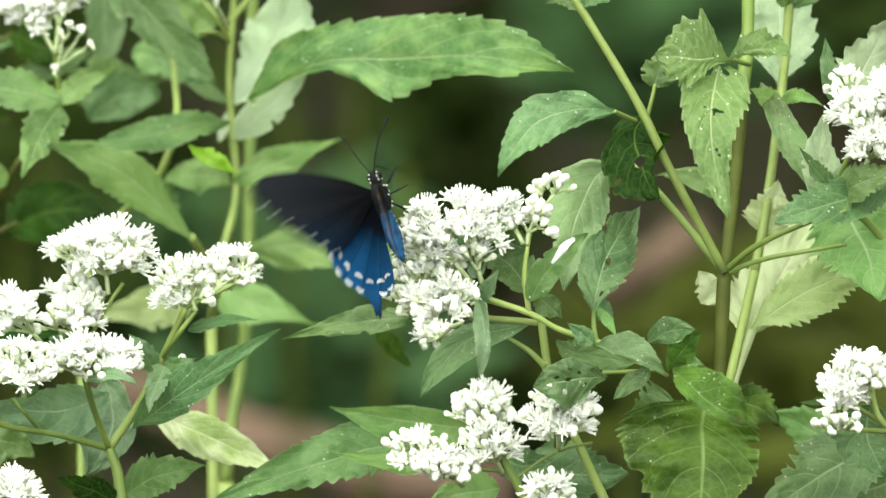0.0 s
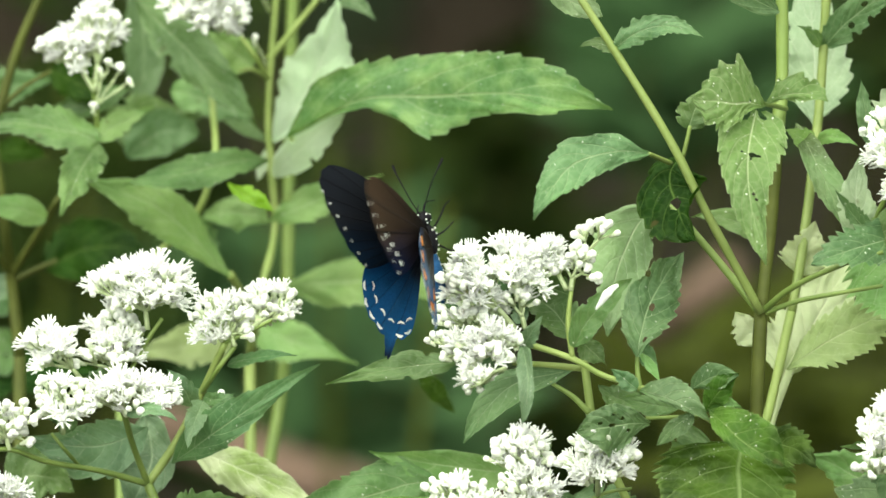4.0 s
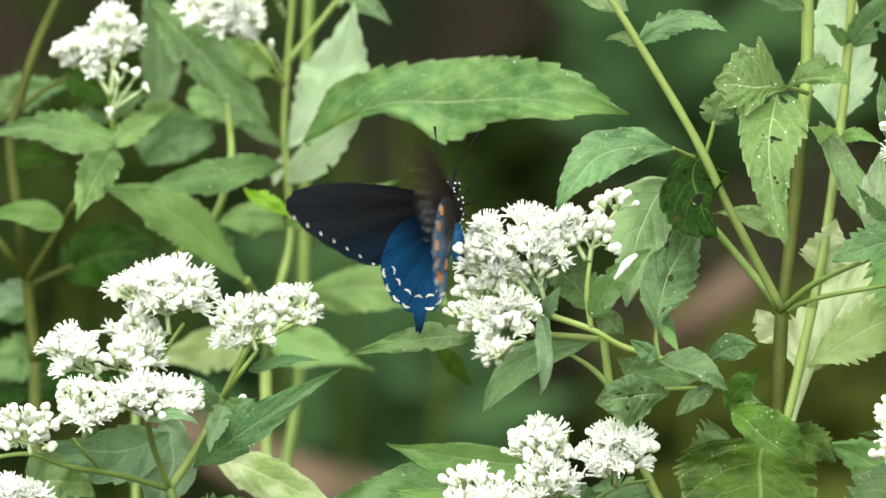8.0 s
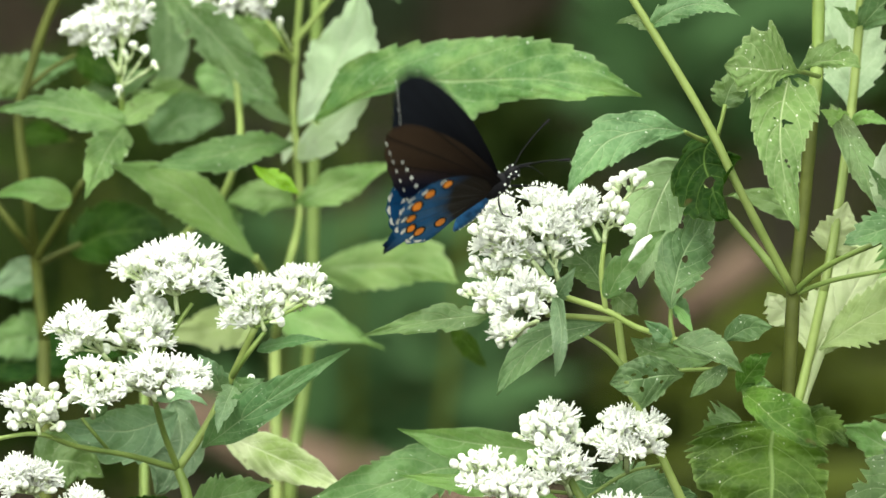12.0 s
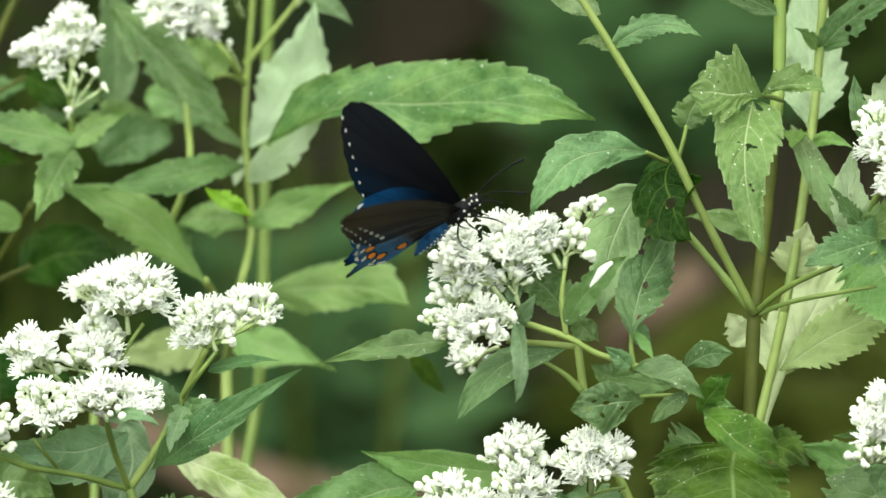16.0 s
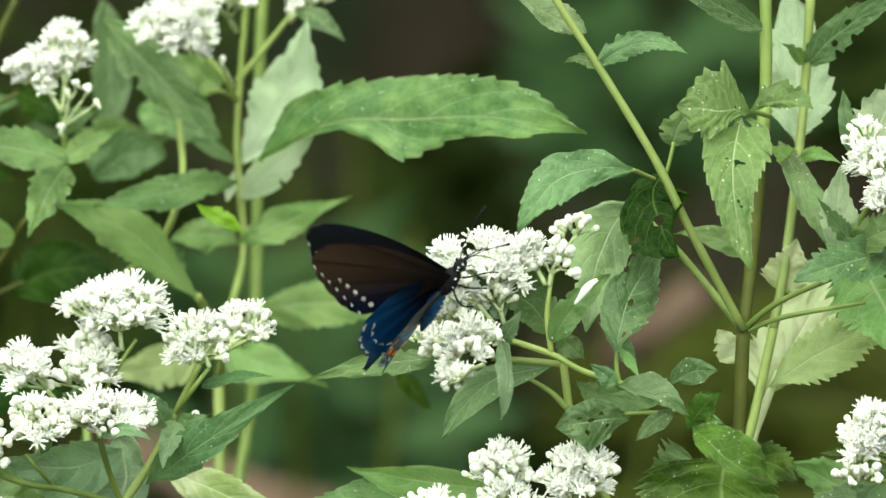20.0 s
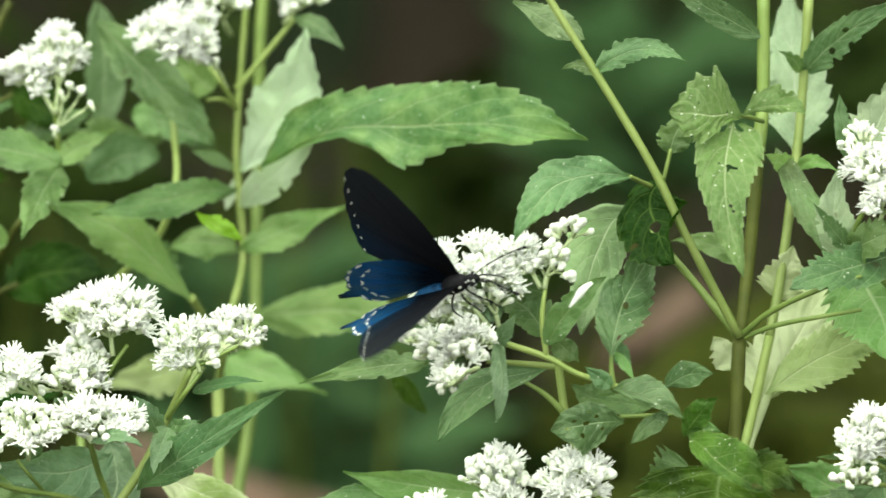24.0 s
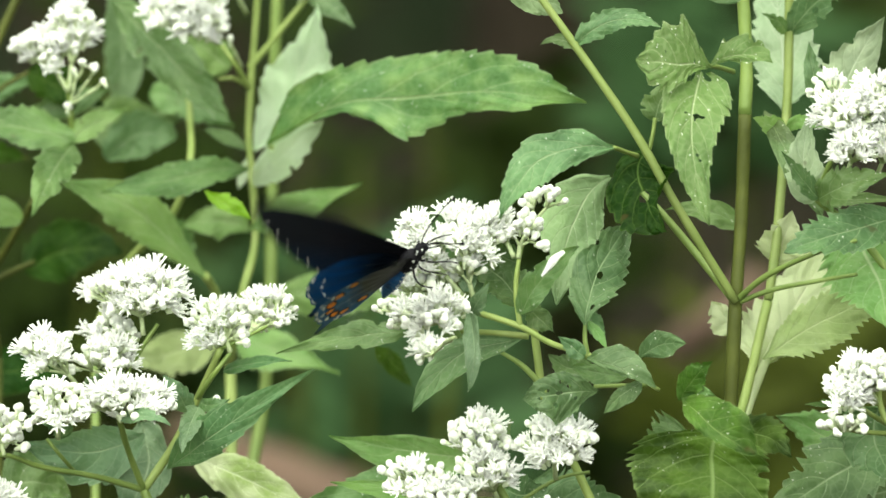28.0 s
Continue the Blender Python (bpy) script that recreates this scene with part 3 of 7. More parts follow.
def grass_stems():
    rng = random.Random(12)
    v, f = [], []
    for k in range(26):
        x, y = rng.uniform(-0.6, 0.75), rng.uniform(1.6, 3.6)
        h = rng.uniform(0.75, 1.02)
        lean = rng.uniform(-0.10, 0.10)
        tv, tf = tube_data([Vector((x, y, 0)), Vector((x + lean * 0.4, y, h * 0.5)), Vector((x + lean, y, h))], 0.005, 0.002, 4, 6, len(v))
        v += tv
        f += tf
    tagged(new("tall_grass", mesh("tall_grass", v, f, GRASS)), "olive green tall grass stems in the shade", "grass", kind="stuff")


grass_stems()


# ---- the plants ----
G = "white boneset plants"
CAT = "flowering plant"


def plant(label, px):
    b = Vector(px)
    return thing("boneset_plant", label, CAT, G, (b.x, b.y, 0))


def rooted(p, last, r):
    """A stem from the given point down into the ground."""
    q = Vector(last)
    return [q, Vector((q.x * 0.6 + p.location.x * 0.4, q.y * 0.5 + p.location.y * 0.5, q.z * 0.5)), Vector((p.location.x, p.location.y, -0.02))]


# the tall plant behind, with long toothed leaves
B = plant("tall boneset with long toothed green leaves behind the others", (-0.0453, 0.1905, 0.9977))
stem(B, [(-0.0460, 0.1784, 1.1698), (-0.0494, 0.1736, 1.1243), (-0.0485, 0.1718, 1.1069), (-0.0474, 0.1696, 1.0859), (-0.0517, 0.1577, 1.0678), (-0.0555, 0.1755, 1.0462)], 0.0010, 0.0014, STEM_YELLOW)
stem(B, rooted(B, (-0.0555, 0.1755, 1.0462), 0), 0.0016, 0.0022, STEM_YELLOW)
stem(B, [(-0.0420, 0.2384, 1.1662), (-0.0433, 0.2361, 1.1446), (-0.0442, 0.2316, 1.1013), (-0.0454, 0.2152, 1.0413), (-0.0500, 0.2017, 1.0087), (-0.0518, 0.1998, 0.9909)], 0.0018, 0.0021, STEM)
stem(B, rooted(B, (-0.0518, 0.1998, 0.9909), 0), 0.0026, 0.0032, STEM_YELLOW)
stem(B, [(-0.0494, 0.1752, 1.1392), (-0.0420, 0.1761, 1.1479), (-0.0306, 0.1776, 1.1619)], 0.0011, 0.0008, STEM_YELLOW)
stem(B, [(-0.0494, 0.1746, 1.1331), (-0.0531, 0.1653, 1.1408), (-0.0575, 0.1660, 1.1469)], 0.0010, 0.0006, STEM_YELLOW)
stem(B, [(-0.0494, 0.1746, 1.1334), (-0.0540, 0.1649, 1.1368), (-0.0584, 0.1649, 1.1365)], 0.0008, 0.0005, STEM_YELLOW)
broad_leaf = leaf(B, (-0.0425, 0.1330, 1.1188), [(-0.0211, 0.1185, 1.1307), (0.0028, 0.1040, 1.1334), (0.0279, 0.0840, 1.1357)], (0.0545, 0.0640, 1.1329), 0.0270, 8, LEAF_PATCHED, fold=6, halves=((0.05, 4.5, 1.0), (0.13, 11.3, 0.7), (0.20, 11.3, 1.7), (0.30, 11.3, 4.1), (0.40, 12.7, 7.9), (0.47, 13.4, 13.7), (0.53, 13.4, 11.3), (0.63, 13.0, 6.5), (0.75, 11.6, 6.0), (0.84, 9.2, 5.8), (0.90, 5.8, 2.1), (0.95, 2.4, 1.0)), teeth=19, depth=0.10, curl=0.35, wave=0.10, twist=12)
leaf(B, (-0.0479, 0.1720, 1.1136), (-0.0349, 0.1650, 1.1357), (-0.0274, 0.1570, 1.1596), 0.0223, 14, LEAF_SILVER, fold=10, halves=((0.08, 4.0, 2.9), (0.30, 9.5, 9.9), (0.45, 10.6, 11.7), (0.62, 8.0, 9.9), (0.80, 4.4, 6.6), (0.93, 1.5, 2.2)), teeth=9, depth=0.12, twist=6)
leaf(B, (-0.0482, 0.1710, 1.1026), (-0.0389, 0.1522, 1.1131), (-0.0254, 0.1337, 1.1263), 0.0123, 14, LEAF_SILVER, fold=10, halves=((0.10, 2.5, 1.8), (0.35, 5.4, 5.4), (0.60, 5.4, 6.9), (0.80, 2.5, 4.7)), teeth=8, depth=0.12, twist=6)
leaf(B, (-0.0314, 0.1675, 1.1621), (-0.0241, 0.1573, 1.1600), (-0.0158, 0.1465, 1.1537), 0.0076, 14, LEAF_BLUE, fold=10, halves=((0.20, 2.5, 2.5), (0.50, 3.6, 4.0), (0.80, 1.8, 1.8)), teeth=7, depth=0.06)
leaf(B, (-0.0489, 0.1620, 1.1091), [(-0.0594, 0.1419, 1.1104), (-0.0744, 0.1251, 1.1081)], (-0.0914, 0.1114, 1.1063), 0.0122, 24, LEAF, fold=10, halves=((0.08, 1.9, 2.7), (0.30, 5.0, 4.6), (0.55, 6.5, 5.7), (0.80, 4.2, 3.8), (0.93, 1.5, 1.1)), teeth=13, depth=0.10, twist=8)
leaf(B, (-0.0491, 0.1701, 1.0891), (-0.0321, 0.1608, 1.0971), (-0.0138, 0.1517, 1.1056), 0.0124, 14, LEAF_PALE, fold=10, halves=((0.10, 2.9, 2.5), (0.35, 6.2, 6.2), (0.60, 4.0, 4.7), (0.80, 1.5, 1.8)), teeth=10, depth=0.08, twist=8)
leaf(B, (-0.0599, 0.1015, 1.1076), (-0.0532, 0.1012, 1.1036), (-0.0460, 0.1005, 1.0992), 0.0060, 14, LEAF_LIME, "bright yellow-green young leaf", fold=10, halves=((0.15, 0.7, 1.8), (0.40, 3.5, 2.5), (0.70, 3.2, 1.4)), teeth=5, depth=0.06)
leaf(B, (-0.0497, 0.1799, 1.0877), (-0.0589, 0.1802, 1.0911), (-0.0709, 0.1799, 1.0888), 0.0121, 14, LEAF_PALE, fold=10, halves=((0.15, 2.9, 3.7), (0.45, 6.3, 5.9), (0.75, 4.4, 4.0)), teeth=8, depth=0.08)
leaf(B, (-0.0465, 0.2070, 1.0641), [(-0.0291, 0.1957, 1.0672), (-0.0121, 0.1817, 1.0684)], (0.0011, 0.1650, 1.0653), 0.0201, 22, LEAF_PALE, fold=10, halves=((0.08, 2.7, 2.7), (0.25, 7.0, 7.7), (0.50, 10.8, 9.3), (0.72, 10.0, 5.0), (0.90, 3.9, 1.5)), teeth=11, depth=0.08, twist=10)
leaf(B, (-0.0546, 0.2061, 1.0516), (-0.0399, 0.1955, 1.0478), (-0.0216, 0.1852, 1.0422), 0.0151, 22, LEAF_PALE, fold=10, halves=((0.10, 2.7, 5.8), (0.30, 6.6, 8.5), (0.50, 6.2, 7.4), (0.70, 3.9, 2.3), (0.85, 1.2, 1.0)), teeth=9, depth=0.08, twist=6)
leaf(B, (-0.0602, 0.1961, 1.0499), (-0.0745, 0.1859, 1.0486), (-0.0910, 0.1755, 1.0461), 0.0149, 20, LEAF_YELLOWISH, fold=10, halves=((0.10, 3.4, 3.4), (0.30, 8.0, 6.9), (0.55, 7.6, 6.9), (0.80, 3.8, 3.4)), teeth=10, depth=0.07, twist=6)
leaf(B, (-0.0497, 0.1760, 1.1133), (-0.0558, 0.1720, 1.1178), (-0.0630, 0.1680, 1.1207), 0.0047, 10, LEAF_GREYPALE, fold=8, halves=((0.20, 1.4, 1.4), (0.50, 2.5, 2.2), (0.80, 1.4, 1.3)), teeth=6, depth=0.06)
leaf(B, (-0.0491, 0.1780, 1.1120), (-0.0510, 0.1760, 1.1065), (-0.0527, 0.1740, 1.1014), 0.0041, 6, LEAF_SILVER, fold=8, halves=((0.20, 1.2, 1.4), (0.50, 2.0, 2.1), (0.80, 1.1, 1.2)), teeth=5, depth=0.06)

# the plant at the far side with loose flower sprays high up
C = plant("tall boneset with loose white flower sprays behind the others", (-0.1011, 0.1311, 1.0064))
stem(C, rooted(C, (-0.0951, 0.1556, 1.0487), 0), 0.0013, 0.0019)
stem(C, [(-0.0674, 0.1800, 1.1288), (-0.0665, 0.1720, 1.1228), (-0.0654, 0.1521, 1.1104), (-0.0711, 0.1503, 1.0931), (-0.0864, 0.1586, 1.0765), (-0.0951, 0.1564, 1.0556), (-0.0951, 0.1556, 1.0487)], 0.0009, 0.0014, STEM_YELLOW)
cluster(B, (-0.0661, 0.1370, 1.1588), 0.0148, 0.0093, (-0.0589, 0.1640, 1.1476), 0.3)
cluster(C, (-0.0529, 0.1459, 1.1475), 0.0022, 0.0016, (-0.0494, 0.1551, 1.1390), 2.0)
cluster(C, (-0.0252, 0.1680, 1.1666), 0.0064, 0.0040, (-0.0323, 0.1771, 1.1575), 0.6)
cluster(C, (-0.0537, 0.1579, 1.1658), 0.0072, 0.0040, (-0.0490, 0.1768, 1.1540), 0.6)
leaf(C, (-0.0944, 0.2019, 1.1059), (-0.0842, 0.2027, 1.1139), (-0.0721, 0.2026, 1.1130), 0.0161, 5, LEAF_BLUE, shape=(0.6, 0.6), teeth=9)
leaf(C, (-0.0933, 0.2380, 1.1608), (-0.0908, 0.2350, 1.1393), (-0.0919, 0.2330, 1.1155), 0.0136, 14, LEAF_BLUE, fold=10, halves=((0.10, 3.8, 3.8), (0.35, 7.2, 6.4), (0.65, 6.8, 6.0), (0.88, 3.0, 2.6)), teeth=9, depth=0.08)
leaf(C, (-0.0906, 0.1770, 1.1583), (-0.0723, 0.1651, 1.1409), (-0.0535, 0.1534, 1.1230), 0.0155, -10, LEAF, fold=10, halves=((0.08, 4.0, 3.6), (0.30, 7.9, 7.6), (0.55, 7.9, 7.2), (0.80, 5.4, 4.0)), teeth=12, depth=0.10, twist=8)
leaf(C, (-0.0814, 0.2141, 1.1264), (-0.0688, 0.2137, 1.1228), (-0.0545, 0.2130, 1.1157), 0.0144, 20, LEAF, teeth=9)
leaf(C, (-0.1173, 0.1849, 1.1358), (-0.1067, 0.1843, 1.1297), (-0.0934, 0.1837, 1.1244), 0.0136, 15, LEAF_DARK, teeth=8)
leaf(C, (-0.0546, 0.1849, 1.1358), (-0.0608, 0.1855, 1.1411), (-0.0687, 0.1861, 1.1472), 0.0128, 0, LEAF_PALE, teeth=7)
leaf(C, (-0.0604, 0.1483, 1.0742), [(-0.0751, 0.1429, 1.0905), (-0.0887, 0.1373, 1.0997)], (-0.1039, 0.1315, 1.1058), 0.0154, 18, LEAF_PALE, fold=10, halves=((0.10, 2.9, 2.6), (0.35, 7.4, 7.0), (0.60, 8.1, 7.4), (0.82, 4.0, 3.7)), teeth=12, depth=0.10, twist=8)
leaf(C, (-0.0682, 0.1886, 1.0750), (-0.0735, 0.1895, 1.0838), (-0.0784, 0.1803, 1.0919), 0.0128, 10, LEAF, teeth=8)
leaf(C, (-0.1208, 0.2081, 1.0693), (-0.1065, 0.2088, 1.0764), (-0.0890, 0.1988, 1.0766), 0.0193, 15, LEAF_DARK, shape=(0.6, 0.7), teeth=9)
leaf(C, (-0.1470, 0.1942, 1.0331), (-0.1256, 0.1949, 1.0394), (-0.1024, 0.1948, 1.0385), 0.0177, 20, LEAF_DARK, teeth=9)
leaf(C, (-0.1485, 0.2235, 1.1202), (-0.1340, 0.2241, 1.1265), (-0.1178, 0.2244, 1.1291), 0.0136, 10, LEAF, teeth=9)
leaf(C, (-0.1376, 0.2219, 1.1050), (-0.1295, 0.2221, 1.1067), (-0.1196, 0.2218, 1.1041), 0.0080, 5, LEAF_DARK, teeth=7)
stem(C, [(-0.0607, 0.1484, 1.0750), (-0.0575, 0.1577, 1.0678), (-0.0537, 0.1762, 1.0533)], 0.0013, 0.0014, STEM_YELLOW)

# a slender plant at the side, half hidden
D = plant("slender boneset with arching olive stem and one white flower spray", (-0.1279, 0.1707, 1.0006))
stem(D, [(-0.1175, 0.1779, 1.1645), (-0.1263, 0.1758, 1.1453), (-0.1316, 0.1741, 1.1287), (-0.1346, 0.1727, 1.1156), (-0.1316, 0.1700, 1.0894), (-0.1300, 0.1781, 1.0708), (-0.1275, 0.1755, 1.0462)], 0.0013, 0.0019, STEM_DARK)
stem(D, rooted(D, (-0.1275, 0.1755, 1.0462), 0), 0.0019, 0.0022, STEM_DARK)
stem(D, [(-0.1305, 0.1781, 1.0708), (-0.1219, 0.1694, 1.0841), (-0.1140, 0.1608, 1.0974)], 0.0013, 0.0010, STEM_DARK)
stem(D, [(-0.1305, 0.1779, 1.0691), (-0.1234, 0.1783, 1.0726), (-0.1155, 0.1786, 1.0761)], 0.0011, 0.0008, STEM_DARK)
stem(D, [(-0.1300, 0.1782, 1.0717), (-0.1351, 0.1691, 1.0807), (-0.1430, 0.1702, 1.0911)], 0.0013, 0.0010, STEM_DARK)
stem(D, [(-0.1334, 0.1736, 1.1235), (-0.1255, 0.1743, 1.1305), (-0.1167, 0.1748, 1.1357)], 0.0010, 0.0006, STEM_DARK)
stem(D, [(-0.1010, 0.1247, 1.1371), (-0.1006, 0.1327, 1.1175), (-0.1050, 0.1460, 1.1055), (-0.1130, 0.1580, 1.0984)], 0.0009, 0.0010)
cluster(D, (-0.0986, 0.1264, 1.1530), 0.0080, 0.0080, (-0.1009, 0.1243, 1.1336), 0.35)
cluster(D, (-0.1086, 0.1257, 1.1462), 0.0100, 0.0067, (-0.1009, 0.1243, 1.1336), 0.45)
cluster(D, (-0.0978, 0.1240, 1.1388), 0.0022, 0.0020, (-0.1007, 0.1250, 1.1291), 2.0)
cluster(D, (-0.0934, 0.1240, 1.1392), 0.0022, 0.0020, (-0.1005, 0.1250, 1.1291), 2.0)
cluster(D, (-0.0893, 0.1240, 1.1371), 0.0022, 0.0020, (-0.1000, 0.1250, 1.1295), 2.0)
cluster(D, (-0.1013, 0.1240, 1.1292), 0.0022, 0.0020, (-0.1005, 0.1250, 1.1260), 2.0)
cluster(D, (-0.0944, 0.1240, 1.1426), 0.0022, 0.0020, (-0.1008, 0.1250, 1.1340), 2.0)
leaf(D, (-0.0993, 0.1227, 1.1180), (-0.1043, 0.1018, 1.1103), (-0.1088, 0.0806, 1.1000), 0.0125, -8, LEAF, fold=10, halves=((0.06, 4.8, 2.1), (0.25, 5.9, 5.2), (0.45, 5.5, 6.9), (0.65, 4.5, 4.8), (0.85, 1.7, 1.7)), teeth=10, depth=0.16, twist=8)
leaf(D, (-0.0992, 0.1227, 1.1179), (-0.1163, 0.1232, 1.1230), (-0.1394, 0.1232, 1.1225), 0.0136, 25, LEAF, teeth=11)
leaf(D, (-0.1017, 0.1227, 1.1179), (-0.0945, 0.1332, 1.1225), (-0.0837, 0.1438, 1.1272), 0.0080, 15, LEAF_PALE, teeth=8)
leaf(D, (-0.1025, 0.2230, 1.1157), (-0.0872, 0.2230, 1.1157), (-0.0710, 0.2232, 1.1175), 0.0177, 5, LEAF, teeth=9)
leaf(D, (-0.1176, 0.1501, 1.0919), (-0.1270, 0.1405, 1.0962), (-0.1401, 0.1304, 1.0955), 0.0093, 20, LEAF_PALE, teeth=9, depth=0.04)
leaf(D, (-0.1345, 0.2037, 1.1236), (-0.1416, 0.2041, 1.1272), (-0.1523, 0.2043, 1.1289), 0.0144, 10, LEAF, teeth=8)
leaf(D, (-0.1318, 0.1976, 1.0651), (-0.1381, 0.1972, 1.0615), (-0.1506, 0.1974, 1.0633), 0.0128, 10, LEAF_BLUE, teeth=8)
leaf(D, (-0.1288, 0.1954, 1.0438), (-0.1381, 0.1954, 1.0438), (-0.1506, 0.1952, 1.0420), 0.0161, 10, LEAF, teeth=8)
leaf(D, (-0.1204, 0.1900, 1.1206), (-0.1066, 0.1850, 1.1249), (-0.0919, 0.1800, 1.1299), 0.0090, 10, LEAF, fold=8, halves=((0.15, 1.8, 2.2), (0.45, 4.3, 4.7), (0.75, 3.3, 3.6), (0.92, 1.1, 1.3)), teeth=9, depth=0.06)
leaf(D, (-0.1296, 0.1850, 1.0701), (-0.1353, 0.1850, 1.0666), (-0.1460, 0.1850, 1.0594), 0.0094, 10, LEAF_SHEEN, fold=8, halves=((0.20, 2.5, 2.5), (0.50, 4.7, 4.7), (0.80, 2.5, 2.5)), teeth=7, depth=0.06)

# the plant with the broad flower sprays, low in front
L = plant("boneset with broad white flower clusters and grey-green leaves", (-0.0743, 0.0261, 1.0118))
stem(L, [(-0.0756, 0.0261, 1.0118), (-0.0768, 0.0270, 1.0208), (-0.0792, 0.0277, 1.0273)], 0.0018, 0.0014, STEM)
stem(L, rooted(L, (-0.0756, 0.0261, 1.0118), 0), 0.0021, 0.0029)
stem(L, [(-0.0792, 0.0277, 1.0273), (-0.0829, 0.0189, 1.0393), (-0.0848, 0.0099, 1.0490), (-0.0856, 0.0101, 1.0511)], 0.0010, 0.0008)
stem(L, [(-0.0792, 0.0277, 1.0273), (-0.0714, 0.0289, 1.0387), (-0.0637, 0.0304, 1.0534), (-0.0565, 0.0221, 1.0692)], 0.0013, 0.0010, STEM_YELLOW)
stem(L, [(-0.0792, 0.0277, 1.0273), (-0.0926, 0.0182, 1.0325), (-0.1075, 0.0086, 1.0366), (-0.1182, -0.0010, 1.0415), (-0.1327, -0.0012, 1.0396)], 0.0010, 0.0006)
stem(L, [(-0.0983, 0.0183, 1.0336), (-0.1026, 0.0090, 1.0406), (-0.1059, 0.0094, 1.0446)], 0.0006, 0.0005)
stem(L, [(-0.0637, 0.0304, 1.0534), (-0.0584, 0.0213, 1.0619), (-0.0536, 0.0219, 1.0681)], 0.0008, 0.0006)
stem(L, [(-0.0853, 0.0100, 1.0506), (-0.0840, 0.0211, 1.0603), (-0.0788, 0.0221, 1.0700), (-0.0746, 0.0228, 1.0762)], 0.0006, 0.0006)
stem(L, [(-0.0565, 0.0221, 1.0692), (-0.0511, 0.0223, 1.0716), (-0.0430, 0.0227, 1.0757)], 0.0006, 0.0005)
cluster(L, (-0.0801, 0.0238, 1.0862), 0.0164, 0.0071, (-0.0788, 0.0224, 1.0729), 0.3)
cluster(L, (-0.0890, 0.0325, 1.0732), 0.0077, 0.0055, (-0.0804, 0.0223, 1.0716), 0.4)
cluster(L, (-0.0568, 0.0228, 1.0765), 0.0093, 0.0074, (-0.0536, 0.0219, 1.0681), 0.3)
cluster(L, (-0.0429, 0.0331, 1.0786), 0.0088, 0.0051, (-0.0511, 0.0222, 1.0708), 0.5)
cluster(L, (-0.1055, 0.0121, 1.0699), 0.0093, 0.0071, (-0.0967, 0.0208, 1.0571), 0.1)
cluster(L, (-0.0894, 0.0218, 1.0671), 0.0100, 0.0058, (-0.0861, 0.0208, 1.0571), 0.5)
cluster(L, (-0.1021, 0.0006, 1.0567), 0.0080, 0.0074, (-0.1026, 0.0094, 1.0446), 0.7)
cluster(L, (-0.0824, 0.0007, 1.0572), 0.0132, 0.0071, (-0.0852, 0.0099, 1.0495), 0.25)
cluster(L, (-0.1190, -0.0002, 1.0492), 0.0090, 0.0077, (-0.1174, -0.0010, 1.0412), 0.8)
cluster(L, (-0.1214, -0.0023, 1.0292), 0.0100, 0.0055, (-0.1172, 0.0068, 1.0197), 0.2)
cluster(L, (-0.1045, -0.0032, 1.0204), 0.0072, 0.0042, (-0.1026, 0.0060, 1.0116), 0.2)
cluster(L, (-0.0601, 0.0205, 1.0548), 0.0026, 0.0019, (-0.0628, 0.0301, 1.0501), 2.0)
leaf(L, (-0.0802, 0.0493, 1.0410), (-0.0961, 0.0387, 1.0366), (-0.1142, 0.0290, 1.0409), 0.0176, 5, LEAF_SHEEN, fold=10, halves=((0.10, 5.0, 4.3), (0.35, 10.0, 7.6), (0.60, 9.3, 6.3), (0.85, 4.0, 2.7)), teeth=10, depth=0.08, twist=8)
leaf(L, (-0.0818, 0.0595, 1.0430), (-0.0792, 0.0481, 1.0303), (-0.0859, 0.0369, 1.0186), 0.0234, -5, LEAF_SHEEN, fold=10, halves=((0.08, 4.3, 5.7), (0.30, 5.7, 13.4), (0.55, 7.4, 16.0), (0.80, 5.0, 11.7)), teeth=9, depth=0.08, twist=8)
leaf(L, (-0.0716, 0.0184, 1.0346), (-0.0554, -0.0003, 1.0488), (-0.0288, -0.0083, 1.0669), 0.0127, 6, LEAF_BLUE, fold=10, halves=((0.08, 3.3, 0.7), (0.25, 6.2, 4.2), (0.40, 7.2, 5.6), (0.60, 5.2, 4.6), (0.76, 3.3, 2.3), (0.90, 1.3, 1.0)), teeth=11, depth=0.07, twist=8)
leaf(L, (-0.0622, 0.0104, 1.0538), (-0.0646, -0.0002, 1.0492), (-0.0663, -0.0109, 1.0430), 0.0071, 5, LEAF_SHEEN, teeth=7)
leaf(L, (-0.0661, 0.0201, 1.0509), (-0.0683, 0.0108, 1.0575), (-0.0727, 0.0113, 1.0628), 0.0074, 0, LEAF_SHEEN, teeth=7)
leaf(L, (-0.0840, 0.0001, 1.0513), (-0.0767, -0.0097, 1.0537), (-0.0688, -0.0199, 1.0523), 0.0050, 40, LEAF_SHEEN, teeth=8)
leaf(L, (-0.0672, 0.0687, 1.0315), (-0.0505, 0.0576, 1.0263), (-0.0297, 0.0463, 1.0169), 0.0129, 10, LEAF_MOTTLED, "pale leaf bleached in patches", fold=10, halves=((0.10, 1.7, 4.1), (0.30, 5.8, 6.8), (0.50, 6.1, 6.8), (0.75, 4.4, 4.4)), teeth=9, depth=0.06, twist=8)
leaf(L, (0.0043, 0.0377, 1.0264), (-0.0170, 0.0273, 1.0232), (-0.0492, 0.0063, 1.0149), 0.0177, 25, LEAF, shape=(0.6, 0.85), teeth=13)
